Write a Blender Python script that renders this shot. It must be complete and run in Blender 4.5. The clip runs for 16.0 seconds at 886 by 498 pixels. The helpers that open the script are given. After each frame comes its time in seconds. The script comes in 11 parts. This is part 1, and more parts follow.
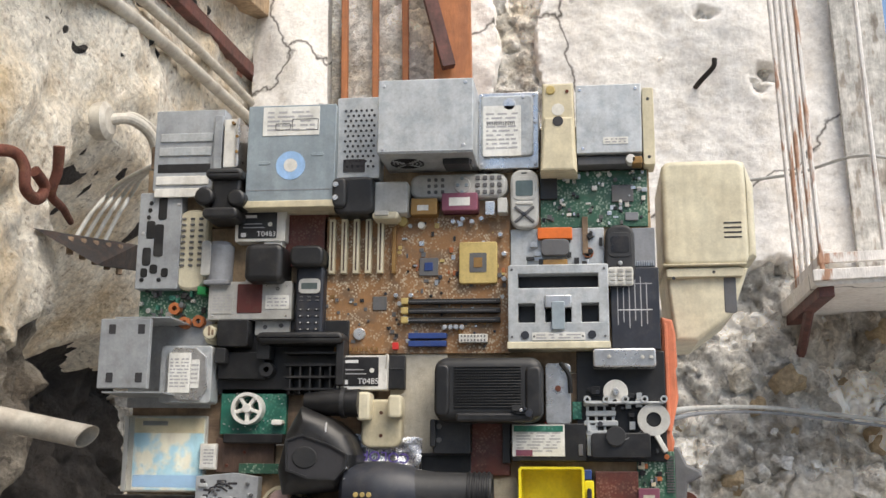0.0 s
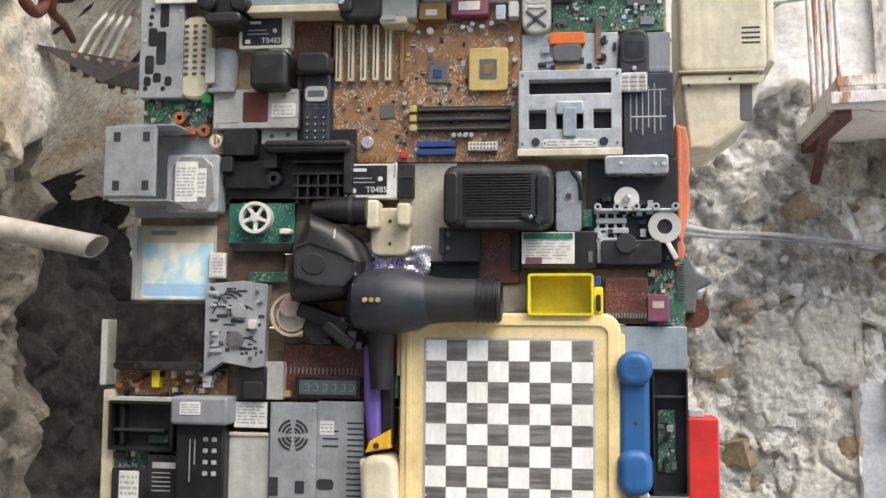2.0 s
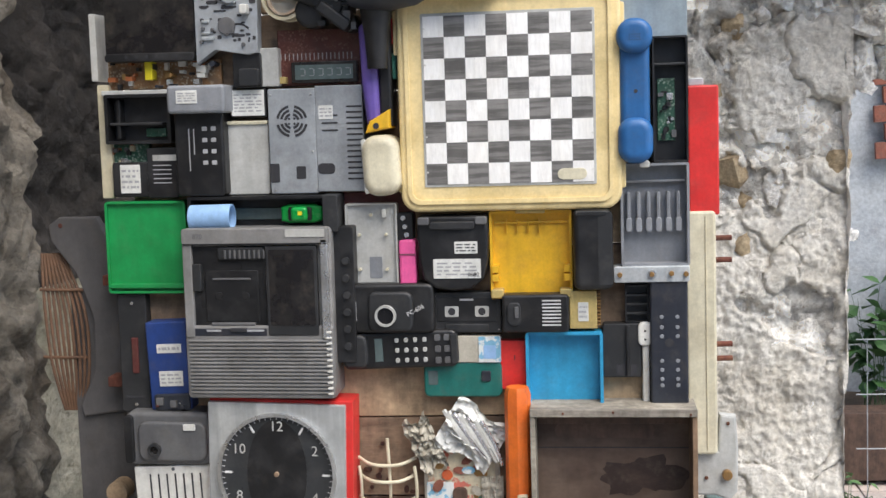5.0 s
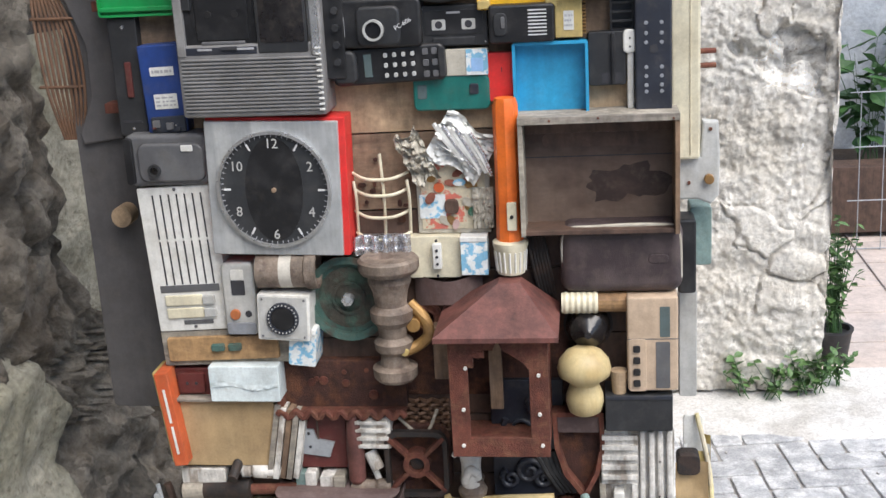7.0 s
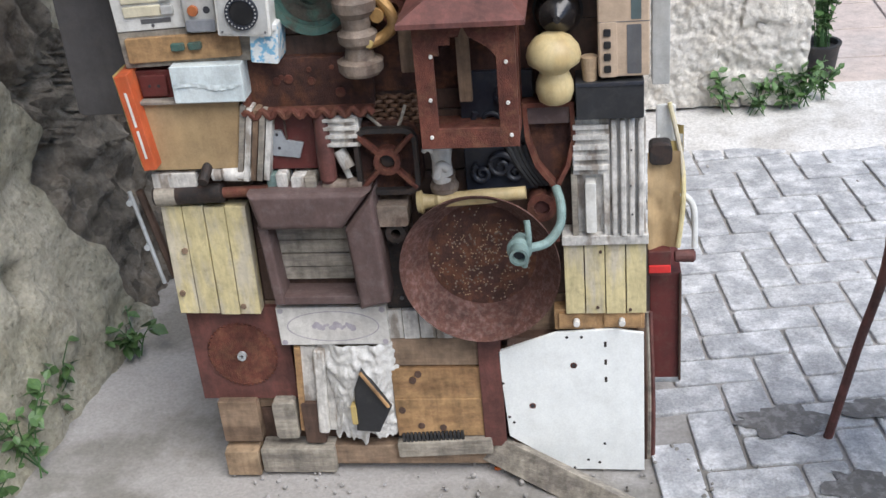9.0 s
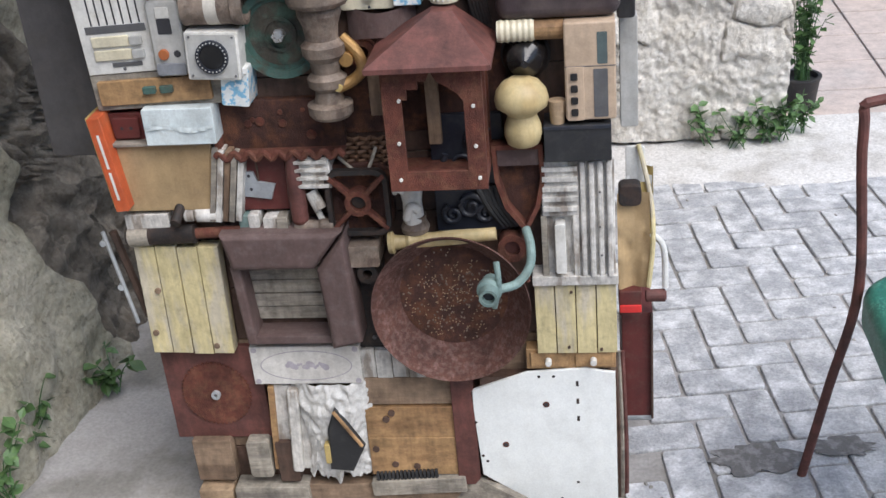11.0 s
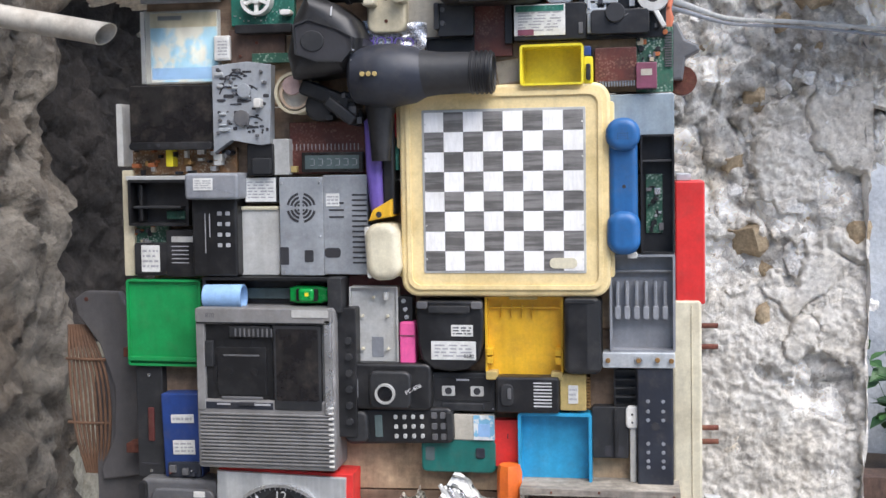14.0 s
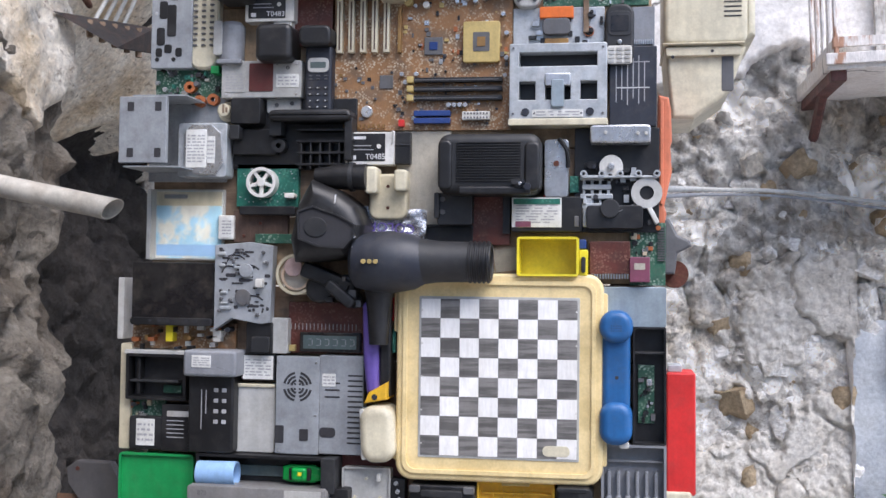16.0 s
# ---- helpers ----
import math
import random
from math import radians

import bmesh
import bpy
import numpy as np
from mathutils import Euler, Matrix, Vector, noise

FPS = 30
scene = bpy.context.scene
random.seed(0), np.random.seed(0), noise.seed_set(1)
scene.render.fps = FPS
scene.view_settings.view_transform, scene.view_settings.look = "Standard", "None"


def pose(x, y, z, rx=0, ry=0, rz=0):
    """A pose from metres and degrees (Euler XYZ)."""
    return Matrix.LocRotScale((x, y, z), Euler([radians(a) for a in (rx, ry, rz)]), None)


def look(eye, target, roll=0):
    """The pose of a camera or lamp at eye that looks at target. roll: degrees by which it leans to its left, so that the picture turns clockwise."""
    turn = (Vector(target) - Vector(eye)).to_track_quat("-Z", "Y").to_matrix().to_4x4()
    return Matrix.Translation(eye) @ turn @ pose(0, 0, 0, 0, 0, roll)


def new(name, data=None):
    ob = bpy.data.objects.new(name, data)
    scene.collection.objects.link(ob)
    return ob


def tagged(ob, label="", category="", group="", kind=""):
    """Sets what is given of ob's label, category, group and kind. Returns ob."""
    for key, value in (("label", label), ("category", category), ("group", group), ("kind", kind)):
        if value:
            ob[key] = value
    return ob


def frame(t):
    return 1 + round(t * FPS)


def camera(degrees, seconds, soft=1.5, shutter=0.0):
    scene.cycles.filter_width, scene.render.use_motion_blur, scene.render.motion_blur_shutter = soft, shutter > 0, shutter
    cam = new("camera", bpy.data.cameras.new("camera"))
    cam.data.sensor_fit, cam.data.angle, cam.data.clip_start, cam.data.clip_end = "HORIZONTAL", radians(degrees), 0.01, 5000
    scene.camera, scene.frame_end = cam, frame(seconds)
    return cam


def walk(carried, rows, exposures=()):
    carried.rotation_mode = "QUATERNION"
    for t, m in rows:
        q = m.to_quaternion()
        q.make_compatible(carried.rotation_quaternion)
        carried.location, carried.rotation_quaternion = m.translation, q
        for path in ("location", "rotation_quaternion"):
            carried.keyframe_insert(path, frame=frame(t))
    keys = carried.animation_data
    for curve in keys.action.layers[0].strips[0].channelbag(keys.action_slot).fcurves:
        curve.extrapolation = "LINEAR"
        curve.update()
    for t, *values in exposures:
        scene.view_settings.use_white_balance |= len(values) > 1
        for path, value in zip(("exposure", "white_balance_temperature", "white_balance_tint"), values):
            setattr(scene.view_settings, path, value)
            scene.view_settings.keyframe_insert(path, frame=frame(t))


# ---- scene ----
cam = camera(42.0, 16.0)
METRES, EYE, TILT, LEAN, TURN = 0.8, 2.05, 15.0, 0.0, 0.0
PATH = [
    (0, (0.253, -1.949, 2.174), (0.003, -0.008, 2.586), -0.42),
    (0.5, (0.252, -1.939, 2.156), (-0.008, 0.012, 2.507), -0.76),
    (1, (0.249, -1.936, 2.146), (-0.025, 0.026, 2.427), -0.44),
    (1.5, (0.250, -1.925, 2.127), (-0.028, 0.044, 2.342), -0.62),
    (2, (0.252, -1.911, 2.109), (-0.025, 0.064, 2.264), -0.35),
    (2.5, (0.254, -1.897, 2.091), (-0.013, 0.083, 2.182), -0.42),
    (3, (0.251, -1.887, 2.071), (-0.018, 0.094, 2.103), -0.86),
    (3.5, (0.243, -1.866, 2.047), (-0.042, 0.113, 2.014), -0.88),
    (4, (0.236, -1.861, 2.019), (-0.062, 0.114, 1.927), -0.90),
    (4.2, (0.236, -1.867, 2.000), (-0.062, 0.107, 1.886), -1.50),
    (6.3, (0.182, -1.969, 1.874), (-0.042, -0.027, 1.454), -2.60),
    (6.5, (0.200, -1.975, 1.861), (-0.038, -0.041, 1.409), -2.81),
    (7, (0.240, -1.972, 1.819), (-0.026, -0.074, 1.247), -4.10),
    (7.5, (0.258, -1.962, 1.769), (-0.015, -0.108, 1.069), -4.45),
    (8, (0.263, -1.959, 1.734), (-0.021, -0.160, 0.906), -5.29),
    (8.5, (0.266, -1.964, 1.712), (-0.024, -0.207, 0.803), -5.43),
    (9, (0.280, -1.974, 1.693), (0.009, -0.239, 0.737), -6.07),
    (9.2, (0.287, -1.979, 1.682), (0.016, -0.253, 0.709), -6.33),
    (11.3, (0.335, -1.954, 1.746), (0.074, -0.182, 0.856), -5.83),
    (11.5, (0.338, -1.945, 1.775), (0.082, -0.132, 0.971), -5.73),
    (12, (0.337, -1.946, 1.835), (0.053, -0.052, 1.257), -4.37),
    (12.5, (0.329, -1.955, 1.883), (-0.005, -0.031, 1.451), -2.95),
    (13, (0.323, -1.967, 1.926), (-0.044, -0.028, 1.601), -2.77),
    (13.5, (0.324, -1.975, 1.979), (-0.023, -0.020, 1.744), -1.94),
    (14, (0.328, -1.985, 2.022), (-0.016, -0.021, 1.873), -1.73),
    (14.5, (0.319, -1.991, 2.059), (-0.016, -0.021, 1.987), -1.41),
    (15, (0.318, -1.993, 2.092), (-0.007, -0.020, 2.079), -1.29),
    (15.5, (0.316, -2.004, 2.108), (-0.001, -0.029, 2.135), -0.74),
    (16, (0.313, -2.021, 2.134), (-0.000, -0.047, 2.193), -0.16),
]
walk(cam, [(t, look(eye, target, roll)) for t, eye, target, roll in PATH],
     [(0.0, 0.95, 6700, 9), (1.5, 1.1, 6600, 9), (3.5, 0.98, 6350, 9), (7.0, 1.13, 6050, 10), (9.0, 0.93, 5850, 10), (11.5, 0.87, 5850, 11), (12.0, 1.25, 5880, 11), (12.5, 1.4, 5900, 11), (14.5, 1.1, 5900, 13), (16.0, 1.05, 5800, 15)])

# ---- light ----
world = bpy.data.worlds.new("sky")
scene.world = world
world.use_nodes = True
wn = world.node_tree.nodes
sky = wn.new("ShaderNodeTexSky")
sky.sky_type, sky.sun_disc = "NISHITA", False
sky.sun_elevation, sky.sun_rotation = radians(53), radians(135)
world.node_tree.links.new(sky.outputs[0], wn["Background"].inputs[0])
wn["Background"].inputs[1].default_value = 0.1
sun = new("sun", bpy.data.lights.new("sun", "SUN"))
sun.data.energy, sun.data.angle, sun.data.color = 2.4, radians(50), (1.0, 0.91, 0.79)
sun.matrix_world = look((3.2, -3.2, 6.0), (0, 0, 0))

GROUND = 0.07
WALL_L, WALL_B = -1.05, 2.3

# ---- materials ----
def ramp(nt, src, lo, hi):
    r = nt.nodes.new("ShaderNodeMapRange")
    r.inputs[1].default_value, r.inputs[2].default_value = lo, hi
    nt.links.new(src, r.inputs[0])
    return r.outputs[0]


def mixc(nt, fac, a, b, blend="MIX"):
    m = nt.nodes.new("ShaderNodeMix")
    m.data_type, m.blend_type = "RGBA", blend
    for sock, v in ((m.inputs[0], fac), (m.inputs[6], a), (m.inputs[7], b)):
        if hasattr(v, "links") or isinstance(v, bpy.types.NodeSocket):
            nt.links.new(v, sock)
        elif isinstance(v, (int, float)):
            sock.default_value = v
        else:
            sock.default_value = (*v, 1)
    return m.outputs[2]


def noise_tex(nt, vec, scale, detail=5, rough=0.6):
    n = nt.nodes.new("ShaderNodeTexNoise")
    n.inputs["Scale"].default_value, n.inputs["Detail"].default_value, n.inputs["Roughness"].default_value = scale, detail, rough
    nt.links.new(vec, n.inputs["Vector"])
    return n.outputs[0]


def surf(name, base, rough=0.45, metal=0.0, alt=None, amount=0.6, scale=14.0, grain=260.0, bump=0.12, dirt=0.3, stretch=None,
         dirt_color=(0.16, 0.13, 0.10), lo=0.48, hi=0.62, vary=0.12, cracks=0.0, cells=0.0, relief=0.0, grime=0.2, pits=0.0):
    """A worn surface: base colour, a second colour in patches, dust and fine relief, all at real size."""
    m = bpy.data.materials.new(name)
    m.use_nodes = True
    nt = m.node_tree
    bsdf = nt.nodes["Principled BSDF"]
    pos = nt.nodes.new("ShaderNodeNewGeometry").outputs["Position"]
    vec = pos
    if stretch:
        mp = nt.nodes.new("ShaderNodeMapping")
        mp.inputs["Scale"].default_value = stretch
        nt.links.new(pos, mp.inputs["Vector"])
        vec = mp.outputs[0]
    big, fine, mid = noise_tex(nt, vec, scale), noise_tex(nt, vec, grain, 3), noise_tex(nt, pos, scale * 2.7 + 3, 6, 0.7)
    col = base
    if alt:
        f = nt.nodes.new("ShaderNodeMath")
        f.operation = "MULTIPLY"
        nt.links.new(ramp(nt, big, lo, hi), f.inputs[0])
        f.inputs[1].default_value = amount
        col = mixc(nt, f.outputs[0], base, alt)
    dm = nt.nodes.new("ShaderNodeMath")
    dm.operation = "MULTIPLY"
    nt.links.new(ramp(nt, mid, 0.5, 0.75), dm.inputs[0])
    dm.inputs[1].default_value = dirt
    col = mixc(nt, dm.outputs[0], col, dirt_color)
    hsv = nt.nodes.new("ShaderNodeHueSaturation")
    info = nt.nodes.new("ShaderNodeObjectInfo").outputs["Random"]
    add = nt.nodes.new("ShaderNodeMath")
    add.operation = "MULTIPLY_ADD"
    nt.links.new(info, add.inputs[0])
    add.inputs[1].default_value = vary
    gr = nt.nodes.new("ShaderNodeMapRange")
    k = 0.22 + 0.9 * bump
    gr.inputs[3].default_value, gr.inputs[4].default_value = 1 - k / 2, 1 + k / 2
    nt.links.new(fine, gr.inputs[0])
    nt.links.new(gr.outputs[0], add.inputs[2])
    sub = nt.nodes.new("ShaderNodeMath")
    sub.operation = "ADD"
    nt.links.new(add.outputs[0], sub.inputs[0])
    sub.inputs[1].default_value = -vary / 2
    nt.links.new(sub.outputs[0], hsv.inputs["Value"])
    if isinstance(col, bpy.types.NodeSocket):
        nt.links.new(col, hsv.inputs["Color"])
    else:
        hsv.inputs["Color"].default_value = (*col, 1)
    height = fine
    out = hsv.outputs[0]
    if vary:
        # hand grime in soft patches, and run marks down the face
        mp2 = nt.nodes.new("ShaderNodeMapping")
        mp2.inputs["Scale"].default_value = (1, 1, 0.12)
        nt.links.new(pos, mp2.inputs["Vector"])
        for tex, low, top in ((noise_tex(nt, pos, 17, 8, 0.72), 1 - 0.9 * grime, 1 + 0.5 * grime), (noise_tex(nt, mp2.outputs[0], 75, 5, 0.6), 1 - 0.3 * grime, 1 + 0.25 * grime)):
            rng_map = nt.nodes.new("ShaderNodeMapRange")
            rng_map.inputs[1].default_value, rng_map.inputs[2].default_value = 0.34, 0.62
            rng_map.inputs[3].default_value, rng_map.inputs[4].default_value = low, top
            nt.links.new(tex, rng_map.inputs[0])
            hg = nt.nodes.new("ShaderNodeHueSaturation")
            nt.links.new(rng_map.outputs[0], hg.inputs["Value"])
            nt.links.new(out, hg.inputs["Color"])
            out = hg.outputs[0]
    if cells:
        wob = nt.nodes.new("ShaderNodeTexNoise")
        wob.inputs["Scale"].default_value, wob.inputs["Detail"].default_value = 9, 5
        nt.links.new(pos, wob.inputs["Vector"])
        wa = nt.nodes.new("ShaderNodeVectorMath")
        wa.operation = "MULTIPLY_ADD"
        nt.links.new(wob.outputs[1], wa.inputs[0])
        wa.inputs[1].default_value = (0.16, 0.16, 0.16)
        nt.links.new(pos, wa.inputs[2])
        for sc, amt in ((cells, 0.75), (cells * 4.3, 0.5)):
            ve = nt.nodes.new("ShaderNodeTexVoronoi")
            ve.inputs["Scale"].default_value = sc
            nt.links.new(wa.outputs[0], ve.inputs["Vector"])
            sp = nt.nodes.new("ShaderNodeSeparateColor")
            nt.links.new(ve.outputs["Color"], sp.inputs[0])
            tone = nt.nodes.new("ShaderNodeMapRange")
            tone.inputs[3].default_value, tone.inputs[4].default_value = 1 - amt / 2, 1 + amt / 2
            nt.links.new(sp.outputs[0], tone.inputs[0])
            hs = nt.nodes.new("ShaderNodeHueSaturation")
            nt.links.new(tone.outputs[0], hs.inputs["Value"])
            nt.links.new(out, hs.inputs["Color"])
            out = hs.outputs[0]
    if cracks:
        vo = nt.nodes.new("ShaderNodeTexVoronoi")
        vo.feature = "DISTANCE_TO_EDGE"
        vo.inputs["Scale"].default_value = cracks
        nz = nt.nodes.new("ShaderNodeTexNoise")
        nz.inputs["Scale"].default_value, nz.inputs["Detail"].default_value = 5, 6
        nt.links.new(pos, nz.inputs["Vector"])
        va = nt.nodes.new("ShaderNodeVectorMath")
        va.operation = "MULTIPLY_ADD"
        nt.links.new(nz.outputs[1], va.inputs[0])
        va.inputs[1].default_value = (0.35, 0.35, 0.35)
        nt.links.new(pos, va.inputs[2])
        nt.links.new(va.outputs[0], vo.inputs["Vector"])
        out = mixc(nt, ramp(nt, vo.outputs[0], 0.0, 0.012), (0.07, 0.06, 0.05), out)
    if pits:
        # small weathered holes and crumbs
        pn = noise_tex(nt, pos, 42, 9, 0.75)
        hole = ramp(nt, pn, 0.55, 0.66)
        pm = nt.nodes.new("ShaderNodeMath")
        pm.operation = "MULTIPLY"
        nt.links.new(hole, pm.inputs[0])
        pm.inputs[1].default_value = pits
        out = mixc(nt, pm.outputs[0], out, tuple(0.45 * c for c in dirt_color))
        lm = nt.nodes.new("ShaderNodeMath")
        lm.operation = "MULTIPLY"
        nt.links.new(ramp(nt, noise_tex(nt, pos, 27, 9, 0.75), 0.54, 0.68), lm.inputs[0])
        lm.inputs[1].default_value = 0.6 * pits
        out = mixc(nt, lm.outputs[0], out, tuple(min(0.9, 1.25 * c) for c in base))
    nt.links.new(out, bsdf.inputs["Base Color"])
    rr = nt.nodes.new("ShaderNodeMapRange")
    nt.links.new(mid, rr.inputs[0])
    rr.inputs[3].default_value, rr.inputs[4].default_value = max(0.05, rough - 0.12), min(1, rough + 0.2)
    nt.links.new(rr.outputs[0], bsdf.inputs["Roughness"])
    bsdf.inputs["Metallic"].default_value = metal
    bp = nt.nodes.new("ShaderNodeBump")
    bp.inputs["Strength"].default_value, bp.inputs["Distance"].default_value = min(1, 0.2 + bump * 2), 0.004 * bump
    nt.links.new(height, bp.inputs["Height"])
    if relief:
        b2 = nt.nodes.new("ShaderNodeBump")
        b2.inputs["Strength"].default_value, b2.inputs["Distance"].default_value = 1.0, relief
        nt.links.new(noise_tex(nt, pos, 22, 9, 0.72), b2.inputs["Height"])
        nt.links.new(b2.outputs[0], bp.inputs["Normal"])
    nt.links.new(bp.outputs[0], bsdf.inputs["Normal"])
    return m


def clear(name, tint, rough=0.05, weight=1.0):
    m = bpy.data.materials.new(name)
    m.use_nodes = True
    b = m.node_tree.nodes["Principled BSDF"]
    b.inputs["Base Color"].default_value = (*tint, 1)
    b.inputs["Roughness"].default_value = rough
    b.inputs["Transmission Weight"].default_value = weight
    b.inputs["IOR"].default_value = 1.15
    return m


def board_mat(name, base, trace, spot):
    """A circuit board: lacquer with traces and small solder points."""
    m = surf(name, base, 0.4, alt=spot, amount=0.8, scale=26, grain=600, bump=0.2, dirt=0.25, lo=0.45, hi=0.6)
    nt = m.node_tree
    bsdf = nt.nodes["Principled BSDF"]
    src = bsdf.inputs["Base Color"].links[0].from_socket
    pos = nt.nodes.new("ShaderNodeNewGeometry").outputs["Position"]
    vo = nt.nodes.new("ShaderNodeTexVoronoi")
    vo.distance = "CHEBYCHEV"
    vo.inputs["Scale"].default_value = 230
    nt.links.new(pos, vo.inputs["Vector"])
    mask = ramp(nt, noise_tex(nt, pos, 45), 0.42, 0.6)
    mul = nt.nodes.new("ShaderNodeMath")
    mul.operation = "MULTIPLY"
    nt.links.new(ramp(nt, vo.outputs[0], 0.42, 0.22), mul.inputs[0])
    nt.links.new(mask, mul.inputs[1])
    nt.links.new(mixc(nt, mul.outputs[0], src, trace), bsdf.inputs["Base Color"])
    return m


